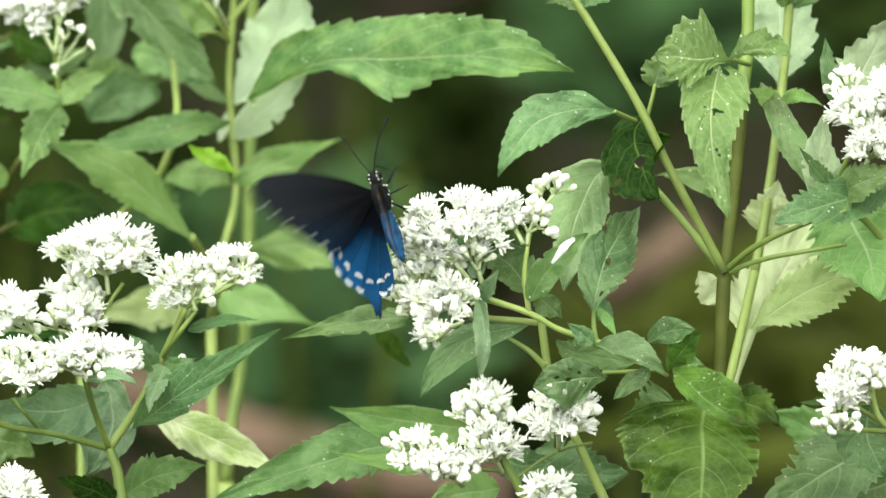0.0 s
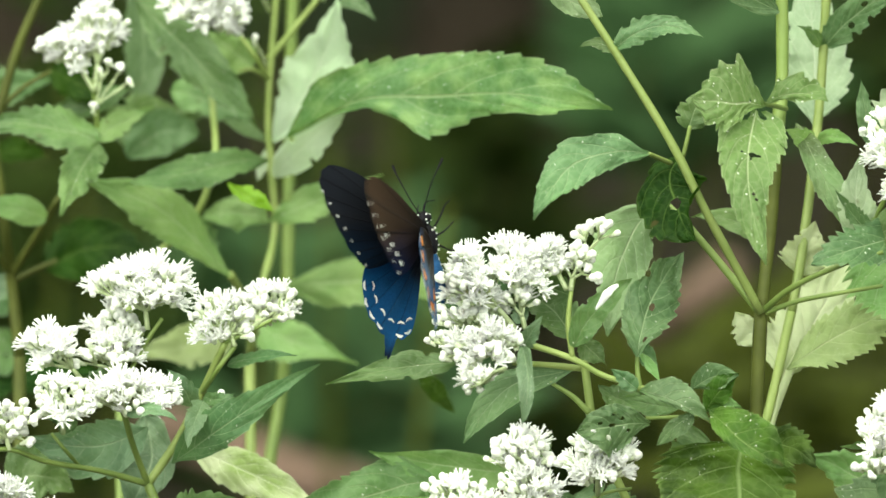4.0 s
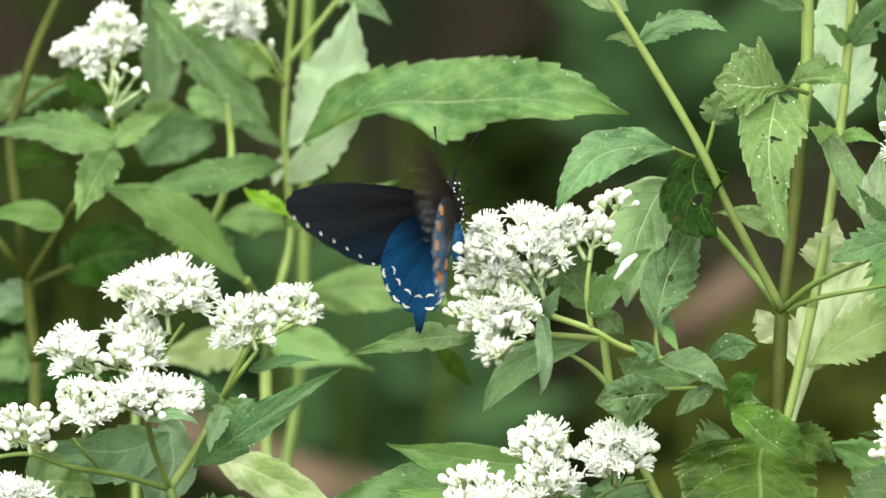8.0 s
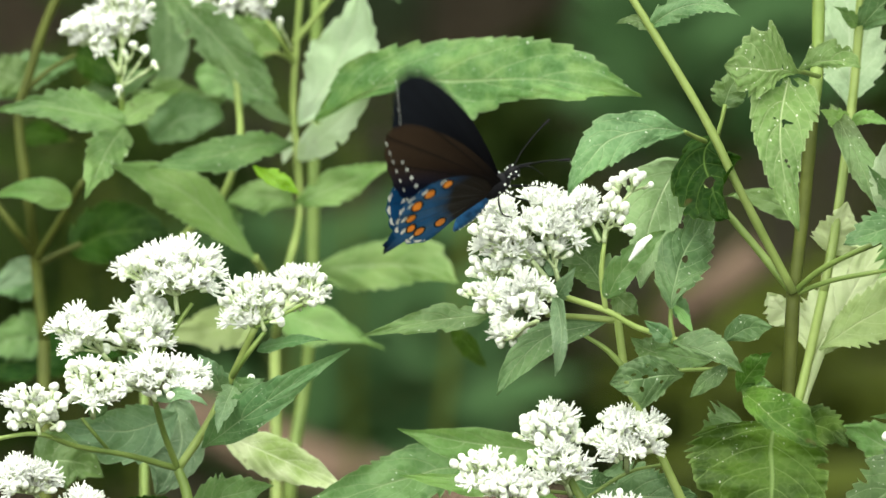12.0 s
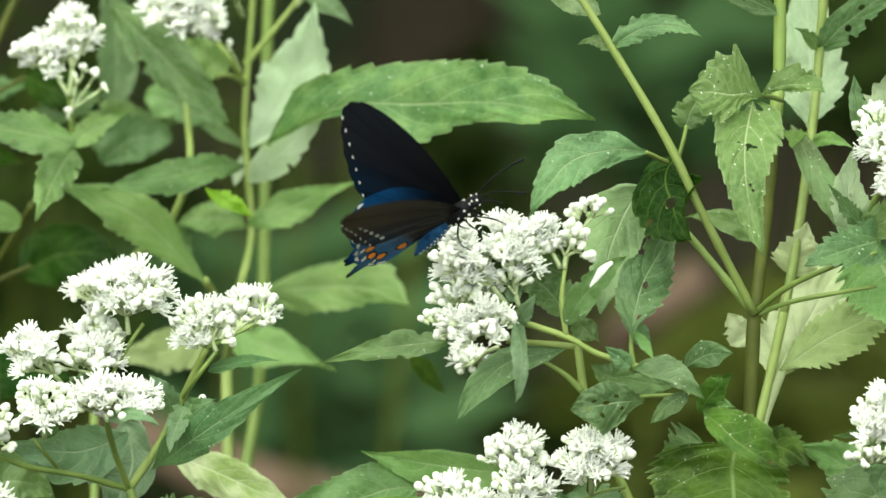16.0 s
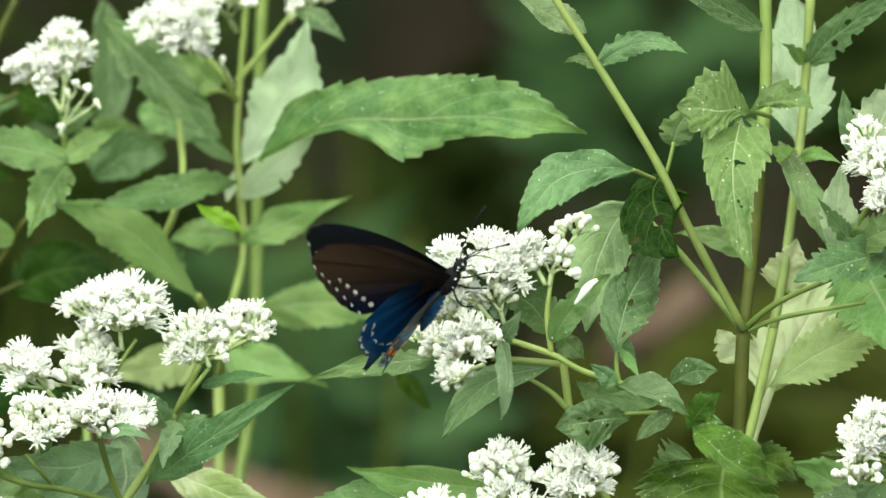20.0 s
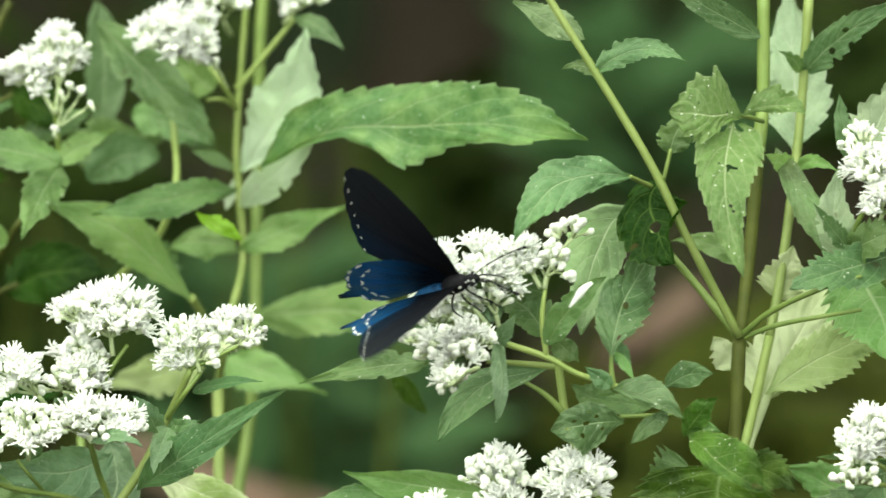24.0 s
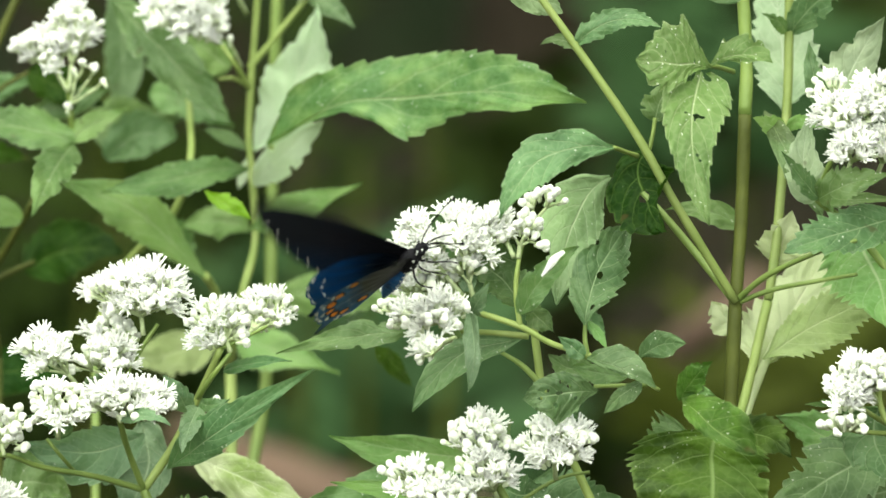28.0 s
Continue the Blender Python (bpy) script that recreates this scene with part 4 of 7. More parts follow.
leaf(L, (-0.0747, 0.0362, 1.0128), (-0.0637, 0.0269, 1.0197), (-0.0511, 0.0173, 1.0239), 0.0136, 12, LEAF, teeth=9)
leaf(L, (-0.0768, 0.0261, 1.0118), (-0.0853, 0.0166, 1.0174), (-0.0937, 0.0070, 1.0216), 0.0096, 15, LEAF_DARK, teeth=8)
leaf(L, (-0.0563, 0.0313, 1.0615), (-0.0462, 0.0216, 1.0652), (-0.0355, 0.0117, 1.0667), 0.0048, 45, LEAF_BLUE, teeth=8)
leaf(L, (-0.1008, 0.0194, 1.0441), (-0.1043, 0.0099, 1.0495), (-0.1115, 0.0101, 1.0511), 0.0072, 20, LEAF_BLUE, teeth=7)
leaf(L, (-0.0862, 0.0406, 1.0545), (-0.0920, 0.0408, 1.0562), (-0.0994, 0.0406, 1.0545), 0.0112, 10, LEAF_BLUE, teeth=7)
leaf(L, (-0.0625, 0.0204, 1.0538), (-0.0581, 0.0104, 1.0543), (-0.0533, 0.0106, 1.0562), 0.0045, 20, LEAF_BLUE, teeth=6)
leaf(L, (-0.1211, 0.0672, 1.0208), (-0.1127, 0.0676, 1.0241), (-0.1027, 0.0671, 1.0191), 0.0193, 10, LEAF, teeth=9)

# the low plant in front
F = plant("low boneset with rounded white flower clusters", (0.0411, -0.0085, 1.0171))
stem(F, [(0.0419, -0.0091, 1.0123), (0.0379, -0.0080, 1.0219), (0.0347, -0.0075, 1.0275), (0.0323, -0.0070, 1.0315)], 0.0014, 0.0011)
stem(F, rooted(F, (0.0419, -0.0091, 1.0123), 0), 0.0016, 0.0026)
stem(F, [(0.0363, -0.0078, 1.0243), (0.0443, -0.0072, 1.0299), (0.0515, -0.0068, 1.0334), (0.0588, -0.0067, 1.0347)], 0.0006, 0.0005)
stem(F, [(0.0347, -0.0075, 1.0267), (0.0250, -0.0075, 1.0275), (0.0154, -0.0073, 1.0291)], 0.0006, 0.0005)
cluster(F, (0.0269, -0.0106, 1.0457), 0.0093, 0.0064, (0.0323, -0.0070, 1.0318), 0.7)
cluster(F, (0.0482, -0.0177, 1.0451), 0.0112, 0.0090, (0.0491, -0.0069, 1.0328), 0.35)
cluster(F, (0.0294, -0.0167, 1.0356), 0.0093, 0.0055, (0.0331, -0.0076, 1.0259), 0.35)
cluster(F, (0.0097, -0.0168, 1.0345), 0.0090, 0.0058, (0.0170, -0.0076, 1.0259), 0.7)
cluster(F, (0.0153, -0.0173, 1.0293), 0.0112, 0.0032, (0.0218, -0.0080, 1.0227), 0.5)
cluster(F, (0.0469, -0.0179, 1.0234), 0.0074, 0.0058, (0.0459, -0.0090, 1.0131), 0.5)
leaf(F, (0.0299, 0.0531, 1.0303), (0.0060, 0.0434, 1.0339), (-0.0164, 0.0340, 1.0397), 0.0143, 12, LEAF_PALE, fold=16, halves=((0.10, 3.5, 2.1), (0.30, 8.3, 4.5), (0.50, 9.4, 4.9), (0.72, 5.9, 2.4), (0.88, 2.1, 0.7)), teeth=9, depth=0.03, twist=6)
leaf(F, (0.0326, 0.0140, 1.0399), (0.0343, 0.0143, 1.0432), (0.0367, 0.0147, 1.0472), 0.0042, 10, LEAF, teeth=6)
leaf(F, (0.0404, 0.0324, 1.0242), (0.0548, 0.0221, 1.0215), (0.0700, 0.0122, 1.0230), 0.0185, 15, LEAF_BLUE, shape=(0.6, 0.8), teeth=10)
leaf(F, (0.0353, 0.0225, 1.0256), (0.0416, 0.0124, 1.0254), (0.0472, 0.0128, 1.0286), 0.0112, 10, LEAF_BLUE, teeth=7)
leaf(F, (0.0196, 0.0223, 1.0247), (0.0026, 0.0222, 1.0257), (-0.0152, 0.0118, 1.0292), 0.0071, 14, LEAF_PALE, fold=10, halves=((0.15, 2.7, 1.7), (0.40, 4.4, 2.7), (0.75, 2.4, 1.4)), teeth=9, depth=0.05)
leaf(F, (0.0328, 0.0217, 1.0175), (0.0222, 0.0215, 1.0158), (0.0107, 0.0112, 1.0141), 0.0128, 5, LEAF_PALE, teeth=8)

# the main plant: thick stem, pale leaves with the backlight put into their colour
R = plant("tall boneset with thick olive stem and pale leaves", (0.0933, -0.0092, 1.0107))
stem(R, [(0.0963, -0.0016, 1.0832), (0.0947, -0.0052, 1.0490), (0.0933, -0.0092, 1.0107)], 0.0019, 0.0022, STEM_DARK)
stem(R, rooted(R, (0.0933, -0.0092, 1.0107), 0), 0.0027, 0.0039, STEM_DARK)
stem(R, [(0.1067, 0.0282, 1.0795), (0.0997, 0.0153, 1.0529), (0.0950, -0.0059, 1.0427)], 0.0014, 0.0014, STEM_YELLOW)
stem(R, [(0.0962, -0.0016, 1.0829), (0.0829, 0.0040, 1.0988), (0.0734, 0.0120, 1.1093), (0.0659, 0.0220, 1.1155)], 0.0013, 0.0008)
stem(R, [(0.0963, -0.0016, 1.0829), (0.1047, -0.0108, 1.0912), (0.1184, -0.0201, 1.0988), (0.1296, -0.0197, 1.1022)], 0.0010, 0.0006)
stem(R, [(0.0963, -0.0017, 1.0823), (0.1066, -0.0063, 1.0868), (0.1191, -0.0110, 1.0898), (0.1303, -0.0108, 1.0917)], 0.0008, 0.0006)
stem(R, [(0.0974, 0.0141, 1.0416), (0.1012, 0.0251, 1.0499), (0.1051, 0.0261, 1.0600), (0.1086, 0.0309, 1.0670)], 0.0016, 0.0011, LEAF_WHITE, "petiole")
# one folded leaf as two blades: lit half coloured whitish, other half greener
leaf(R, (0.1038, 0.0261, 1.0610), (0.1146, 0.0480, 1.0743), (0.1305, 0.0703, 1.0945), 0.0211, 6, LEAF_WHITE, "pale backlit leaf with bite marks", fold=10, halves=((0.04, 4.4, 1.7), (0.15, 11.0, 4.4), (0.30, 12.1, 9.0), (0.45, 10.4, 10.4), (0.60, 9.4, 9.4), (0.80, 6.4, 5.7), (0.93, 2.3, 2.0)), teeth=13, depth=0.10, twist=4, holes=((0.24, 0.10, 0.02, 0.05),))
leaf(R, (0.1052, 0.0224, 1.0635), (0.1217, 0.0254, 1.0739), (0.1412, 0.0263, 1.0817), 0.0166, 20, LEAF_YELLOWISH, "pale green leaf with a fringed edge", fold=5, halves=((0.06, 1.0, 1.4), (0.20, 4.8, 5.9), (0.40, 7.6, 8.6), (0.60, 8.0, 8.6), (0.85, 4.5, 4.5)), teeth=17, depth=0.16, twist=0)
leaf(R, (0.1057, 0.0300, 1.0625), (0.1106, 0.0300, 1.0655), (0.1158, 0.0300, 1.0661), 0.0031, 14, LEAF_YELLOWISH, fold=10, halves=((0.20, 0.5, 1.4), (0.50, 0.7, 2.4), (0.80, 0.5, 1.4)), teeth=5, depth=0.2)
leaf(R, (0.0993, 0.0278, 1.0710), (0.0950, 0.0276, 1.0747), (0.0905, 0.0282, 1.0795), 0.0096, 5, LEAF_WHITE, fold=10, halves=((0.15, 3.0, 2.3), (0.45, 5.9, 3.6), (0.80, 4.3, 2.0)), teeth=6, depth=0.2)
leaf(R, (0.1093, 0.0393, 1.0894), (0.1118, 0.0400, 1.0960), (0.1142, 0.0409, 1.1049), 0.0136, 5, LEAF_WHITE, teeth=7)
leaf(R, (0.0803, -0.0292, 1.0590), (0.0891, -0.0469, 1.0521), (0.1008, -0.0508, 1.0456), 0.0130, 10, LEAF_VIVID, "crinkled young leaf folded along its midrib", fold=26, halves=((0.08, 2.5, 1.8), (0.25, 7.4, 4.2), (0.50, 9.5, 3.5), (0.70, 8.8, 2.8), (0.90, 4.6, 1.4)), teeth=11, depth=0.12, twist=6)
leaf(R, (0.0903, -0.0231, 1.0486), (0.0885, -0.0288, 1.0331), (0.0872, -0.0391, 1.0138), 0.0402, 3, LEAF_VIVID, fold=7, halves=((0.03, 9.5, 9.5), (0.12, 14.6, 20.3), (0.30, 16.5, 23.8), (0.55, 15.2, 22.2), (0.80, 9.5, 12.7)), teeth=19, depth=0.07, wave=0.10, twist=4)
leaf(R, (0.0976, 0.0141, 1.0416), (0.1049, 0.0142, 1.0424), (0.1127, 0.0037, 1.0378), 0.0125, 10, LEAF_VIVID, shape=(0.5, 0.7), teeth=10)
leaf(R, (0.0842, 0.0241, 1.0410), (0.0777, 0.0237, 1.0370), (0.0695, 0.0230, 1.0305), 0.0177, 10, LEAF, teeth=9)
leaf(R, (0.0805, -0.0144, 1.0564), (0.0834, -0.0188, 1.0621), (0.0889, -0.0233, 1.0685), 0.0081, 8, LEAF_VIVID, fold=10, halves=((0.10, 1.9, 1.3), (0.40, 4.2, 3.9), (0.70, 3.6, 3.2)), teeth=8, depth=0.14)
leaf(R, (0.0833, -0.0143, 1.0580), (0.0861, -0.0192, 1.0593), (0.0899, -0.0243, 1.0588), 0.0035, 20, LEAF, teeth=5)
leaf(R, (0.1438, 0.0008, 1.1065), (0.1264, -0.0195, 1.1046), (0.1086, -0.0300, 1.0998), 0.0136, 20, LEAF_BLUE, shape=(0.7, 0.7), teeth=12)
leaf(R, (0.1292, 0.0204, 1.1013), (0.1358, 0.0091, 1.0895), (0.1406, -0.0025, 1.0746), 0.0305, 0, LEAF_PALE, shape=(0.5, 0.7), teeth=11)

# its upper shoot, forking again at the top
U = thing("boneset_shoot", "upper forked boneset shoot with narrow and silvery leaves", CAT, G, Vector((0.0963, -0.0016, 1.0829)))
stem(U, [(0.1046, 0.0235, 1.1788), (0.1043, 0.0205, 1.1501), (0.1028, 0.0168, 1.1342)], 0.0018, 0.0019, STEM)
stem(U, [(0.1028, 0.0168, 1.1342), (0.0998, 0.0108, 1.1055), (0.0963, -0.0016, 1.0829)], 0.0019, 0.0019, STEM_DARK)
# the fork at the top of the thick stem
stem(U, [(0.1046, 0.0235, 1.1783), (0.1003, 0.0191, 1.1850), (0.0951, 0.0149, 1.1925)], 0.0011, 0.0008, STEM_YELLOW)
stem(U, [(0.1046, 0.0235, 1.1783), (0.1055, 0.0242, 1.1855), (0.1062, 0.0252, 1.1952)], 0.0013, 0.0010, STEM_YELLOW)
stem(U, [(0.1046, 0.0235, 1.1783), (0.1116, 0.0190, 1.1834), (0.1214, 0.0096, 1.1904)], 0.0013, 0.0010, STEM_YELLOW)
stem(U, [(0.1201, 0.0585, 1.1770), (0.1168, 0.0542, 1.1360), (0.1109, 0.0401, 1.0976), (0.1067, 0.0282, 1.0795)], 0.0014, 0.0014, STEM_YELLOW)
leaf(U, (0.1159, 0.0640, 1.1305), (0.1168, 0.0760, 1.1476), (0.1154, 0.0890, 1.1772), 0.0199, 0, LEAF_ASH, fold=10, halves=((0.08, 3.7, 2.7), (0.22, 7.4, 7.4), (0.42, 8.5, 11.5), (0.60, 8.1, 9.1), (0.80, 6.1, 5.7)), teeth=11, depth=0.14)
leaf(U, (0.1035, 0.0173, 1.1673), (0.0877, 0.0081, 1.1760), (0.0736, -0.0008, 1.1869), 0.0083, 4, LEAF_BLUE, "narrow leaf with brown eaten patches", shape=(0.6, 0.8), teeth=9, depth=0.1, holes=((0.75, 0.3, 0.03, 0.2), (0.3, -0.3, 0.02, 0.15)))
leaf(U, (0.1173, 0.0561, 1.1537), (0.1154, 0.0515, 1.1576), (0.1101, 0.0468, 1.1609), 0.0048, 20, LEAF, teeth=6)
leaf(U, (0.1190, 0.0561, 1.1540), (0.1306, 0.0473, 1.1662), (0.1479, 0.0384, 1.1766), 0.0100, 4, LEAF_BLUE, "narrow leaf with brown eaten patches", teeth=9, depth=0.1, holes=((0.3, 0.3, 0.03, 0.2), (0.5, -0.2, 0.03, 0.15)))
leaf(U, (0.1096, 0.0432, 1.1330), (0.1153, 0.0219, 1.1198), (0.1230, 0.0104, 1.1043), 0.0093, 10, LEAF_BROWNED, "narrow mottled leaf eaten brown", fold=10, halves=((0.10, 3.0, 2.3), (0.35, 4.3, 3.7), (0.65, 5.3, 4.0), (0.88, 3.3, 2.0)), teeth=9, depth=0.10, twist=4)
leaf(U, (0.1155, 0.0433, 1.1275), (0.1201, 0.0334, 1.1295), (0.1260, 0.0232, 1.1278), 0.0048, 20, LEAF_PALE, teeth=7)
leaf(U, (0.1150, 0.0432, 1.1270), (0.1103, 0.0334, 1.1295), (0.1049, 0.0237, 1.1328), 0.0072, 10, LEAF_PALE, teeth=7)
leaf(U, (0.1016, 0.0503, 1.0990), (0.0901, 0.0508, 1.1040), (0.0789, 0.0510, 1.1051), 0.0077, 25, LEAF, teeth=8, depth=0.03)

# the branch with the flower on which the butterfly feeds
M = plant("boneset branch with white flower clusters where a butterfly feeds", (0.0632, -0.0184, 1.0186))
stem(M, [(0.0808, -0.0140, 1.0609), (0.0718, -0.0184, 1.0666), (0.0623, -0.0180, 1.0707), (0.0503, -0.0176, 1.0745), (0.0416, -0.0171, 1.0792), (0.0289, -0.0117, 1.0828)], 0.0006, 0.0010, STEM_YELLOW)
stem(M, [(0.0441, -0.0124, 1.0758), (0.0361, -0.0123, 1.0767), (0.0250, -0.0073, 1.0768)], 0.0010, 0.0008, STEM_YELLOW)
stem(M, [(0.0416, -0.0171, 1.0792), (0.0404, -0.0161, 1.0890), (0.0411, -0.0152, 1.0970), (0.0425, -0.0096, 1.1028)], 0.0008, 0.0006, STEM_YELLOW)
stem(M, [(0.0451, 0.0184, 1.0819), (0.0464, 0.0170, 1.0690), (0.0493, 0.0153, 1.0529), (0.0578, 0.0134, 1.0348), (0.0675, 0.0112, 1.0141)], 0.0011, 0.0014, STEM_YELLOW)
stem(M, rooted(M, (0.0675, 0.0112, 1.0141), 0), 0.0014, 0.0026, STEM_YELLOW)
stem(M, [(0.0470, 0.0061, 1.0606), (0.0421, 0.0066, 1.0654), (0.0357, 0.0070, 1.0694)], 0.0010, 0.0006)
stem(M, [(0.0475, -0.0375, 1.0956), (0.0491, -0.0373, 1.0977), (0.0506, -0.0371, 1.0998)], 0.0003, 0.0013, PETAL, "dropping")
stem(M, [(0.0506, -0.0371, 1.0998), (0.0520, -0.0369, 1.1012), (0.0538, -0.0368, 1.1024)], 0.0013, 0.0005, PETAL, "dropping")
stem(M, [(0.0607, -0.0181, 1.0700), (0.0599, -0.0175, 1.0756), (0.0599, -0.0170, 1.0803)], 0.0008, 0.0006)
stem(M, [(0.0624, -0.0139, 1.0618), (0.0704, -0.0139, 1.0621), (0.0776, -0.0139, 1.0623)], 0.0006, 0.0006)
cluster(M, (0.0140, -0.0148, 1.1014), 0.0093, 0.0100, (0.0257, -0.0113, 1.0869), 0.1)
cluster(M, (0.0261, -0.0136, 1.1035), 0.0061, 0.0058, (0.0273, -0.0108, 1.0917), 0.2)
cluster(M, (0.0349, -0.0111, 1.1081), 0.0067, 0.0058, (0.0400, -0.0151, 1.0985), 0.15)
cluster(M, (0.0233, -0.0067, 1.1112), 0.0039, 0.0032, (0.0321, -0.0118, 1.1014), 0.35)
cluster(M, (0.0421, -0.0132, 1.1065), 0.0067, 0.0045, (0.0411, -0.0151, 1.0982), 1.6)
cluster(M, (0.0485, -0.0104, 1.1144), 0.0051, 0.0029, (0.0432, -0.0115, 1.1038), 2.0)
cluster(M, (0.0176, -0.0217, 1.0833), 0.0103, 0.0064, (0.0284, -0.0118, 1.0821), 0.3)
cluster(M, (0.0198, -0.0088, 1.0914), 0.0067, 0.0039, (0.0273, -0.0115, 1.0845), 0.5)
cluster(M, (0.0108, -0.0129, 1.0903), 0.0061, 0.0042, (0.0241, -0.0115, 1.0845), 0.4)
cluster(M, (0.0054, -0.0136, 1.0835), 0.0032, 0.0027, (0.0193, -0.0119, 1.0805), 1.6)
cluster(M, (0.0156, 0.0500, 1.0647), 0.0046, 0.0032, (0.0230, 0.0200, 1.0716), 0.2)
cluster(M, (0.0305, -0.0120, 1.1027), 0.0058, 0.0044, (0.0345, -0.0120, 1.0954), 0.3)
cluster(M, (0.0262, -0.0130, 1.0955), 0.0040, 0.0036, (0.0284, -0.0120, 1.0870), 0.6)
cluster(M, (0.0102, -0.0160, 1.0827), 0.0046, 0.0048, (0.0225, -0.0120, 1.0803), 0.35)
leaf(M, (0.0599, -0.0221, 1.0802), (0.0632, -0.0106, 1.0933), (0.0734, 0.0127, 1.1060), 0.0152, -4, LEAF_BLUE, "grey-green leaf with eaten holes", fold=10, halves=((0.06, 1.9, 1.6), (0.20, 5.8, 4.5), (0.45, 7.1, 8.1), (0.62, 6.5, 8.1), (0.80, 4.9, 5.5), (0.93, 1.9, 1.9)), teeth=9, depth=0.12, twist=0, holes=((0.50, 0.12, 0.035, 0.10), (0.18, 0.35, 0.03, 0.12)))
leaf(M, (0.0607, -0.0160, 1.0807), (0.0637, -0.0180, 1.0771), (0.0660, -0.0200, 1.0732), 0.0033, 14, LEAF_PALE, fold=10, halves=((0.20, 1.3, 1.3), (0.50, 1.7, 1.7), (0.80, 0.8, 0.8)), teeth=5, depth=0.03)
leaf(M, (0.0676, 0.0350, 1.1169), (0.0580, 0.0250, 1.1054), (0.0519, 0.0050, 1.0827), 0.0188, -6, LEAF_GREYPALE, fold=10, halves=((0.05, 1.3, 1.6), (0.20, 5.6, 5.9), (0.40, 8.6, 10.2), (0.60, 8.2, 9.2), (0.85, 4.6, 4.3)), teeth=10, depth=0.10, twist=0)
leaf(M, (0.0419, -0.0217, 1.0830), (0.0477, -0.0257, 1.0933), (0.0578, -0.0297, 1.1033), 0.0096, 18, LEAF, fold=24, shape=(0.6, 0.75), teeth=9, depth=0.05, twist=0)
leaf(M, (0.0419, -0.0016, 1.0834), (0.0347, -0.0007, 1.0922), (0.0250, -0.0003, 1.0954), 0.0144, 32, LEAF, teeth=9, twist=0)
leaf(M, (0.0272, -0.0168, 1.0824), (0.0298, -0.0213, 1.0868), (0.0329, -0.0258, 1.0925), 0.0051, 10, LEAF_SHEEN, teeth=6)
leaf(M, (0.0273, -0.0217, 1.0833), (0.0287, -0.0328, 1.0743), (0.0270, -0.0339, 1.0628), 0.0053, 10, LEAF_SHEEN, fold=26, halves=((0.12, 2.8, 2.5), (0.40, 1.8, 3.2), (0.70, 2.1, 2.5), (0.90, 1.1, 0.7)), teeth=7, depth=0.08)
leaf(M, (0.0423, 0.0074, 1.0731), [(0.0262, 0.0071, 1.0689), (0.0165, 0.0047, 1.0608)], (0.0110, 0.0002, 1.0528), 0.0103, 12, LEAF_BLUE, fold=10, halves=((0.10, 2.7, 2.3), (0.35, 5.7, 4.7), (0.60, 4.3, 4.3), (0.82, 2.0, 2.3)), teeth=10, depth=0.08, twist=6)
leaf(M, (0.0257, -0.0111, 1.0885), (0.0273, -0.0107, 1.0925), (0.0288, -0.0152, 1.0978), 0.0048, 10, LEAF_SHEEN, teeth=6)
leaf(M, (0.0088, 0.0274, 1.0724), (-0.0071, 0.0273, 1.0711), (-0.0287, 0.0268, 1.0662), 0.0097, 24, LEAF, fold=10, halves=((0.10, 2.9, 2.9), (0.40, 4.7, 5.0), (0.65, 3.2, 3.2), (0.88, 1.1, 1.1)), teeth=10, depth=0.05, twist=6)
leaf(M, (0.0634, -0.0189, 1.0610), (0.0537, -0.0240, 1.0612), (0.0424, -0.0294, 1.0600), 0.0149, 2, LEAF_BLUE, "grey-green leaf eaten through with small holes", fold=6, halves=((0.08, 1.3, 1.3), (0.25, 4.1, 4.4), (0.45, 7.6, 6.3), (0.62, 8.9, 6.0), (0.82, 4.1, 4.4), (0.94, 2.2, 2.2)), teeth=8, depth=0.06, twist=0, nibbled=False, holes=((0.42, 0.30, 0.036, 0.09), (0.55, 0.05, 0.05, 0.08), (0.70, 0.25, 0.034, 0.08), (0.62, -0.35, 0.034, 0.09), (0.35, -0.30, 0.030, 0.09), (0.80, -0.1, 0.03, 0.1), (0.52, 0.55, 0.03, 0.09)))
leaf(M, (0.0603, -0.0230, 1.0707), (0.0694, -0.0282, 1.0689), (0.0801, -0.0289, 1.0630), 0.0081, 12, LEAF_BLUE, fold=8, halves=((0.12, 2.9, 1.0), (0.35, 6.5, 1.6), (0.60, 6.2, 1.5), (0.80, 3.2, 1.1), (0.92, 1.0, 0.6)), teeth=8, depth=0.10, twist=4)
leaf(M, (0.0721, 0.0000, 1.0627), (0.0648, 0.0020, 1.0637), (0.0558, 0.0040, 1.0654), 0.0070, 14, LEAF, fold=10, halves=((0.15, 2.0, 1.7), (0.50, 4.0, 3.0), (0.80, 2.3, 1.7)), teeth=7, depth=0.06)
leaf(M, (0.0763, -0.0137, 1.0631), (0.0707, -0.0191, 1.0603), (0.0651, -0.0246, 1.0555), 0.0059, 10, LEAF_BLUE, fold=10, halves=((0.15, 2.3, 1.3), (0.45, 3.6, 2.3), (0.80, 2.0, 1.6)), teeth=6, depth=0.06)
leaf(M, (0.0754, -0.0130, 1.0699), (0.0815, -0.0175, 1.0739), (0.0883, -0.0226, 1.0751), 0.0084, 5, LEAF_BLUE, fold=10, halves=((0.12, 2.9, 1.3), (0.45, 4.5, 3.9), (0.75, 2.6, 3.5)), teeth=6, depth=0.07)
leaf(M, (0.0597, -0.0230, 1.0713), (0.0562, -0.0227, 1.0741), (0.0522, -0.0224, 1.0770), 0.0051, 5, LEAF_BLUE, teeth=5)
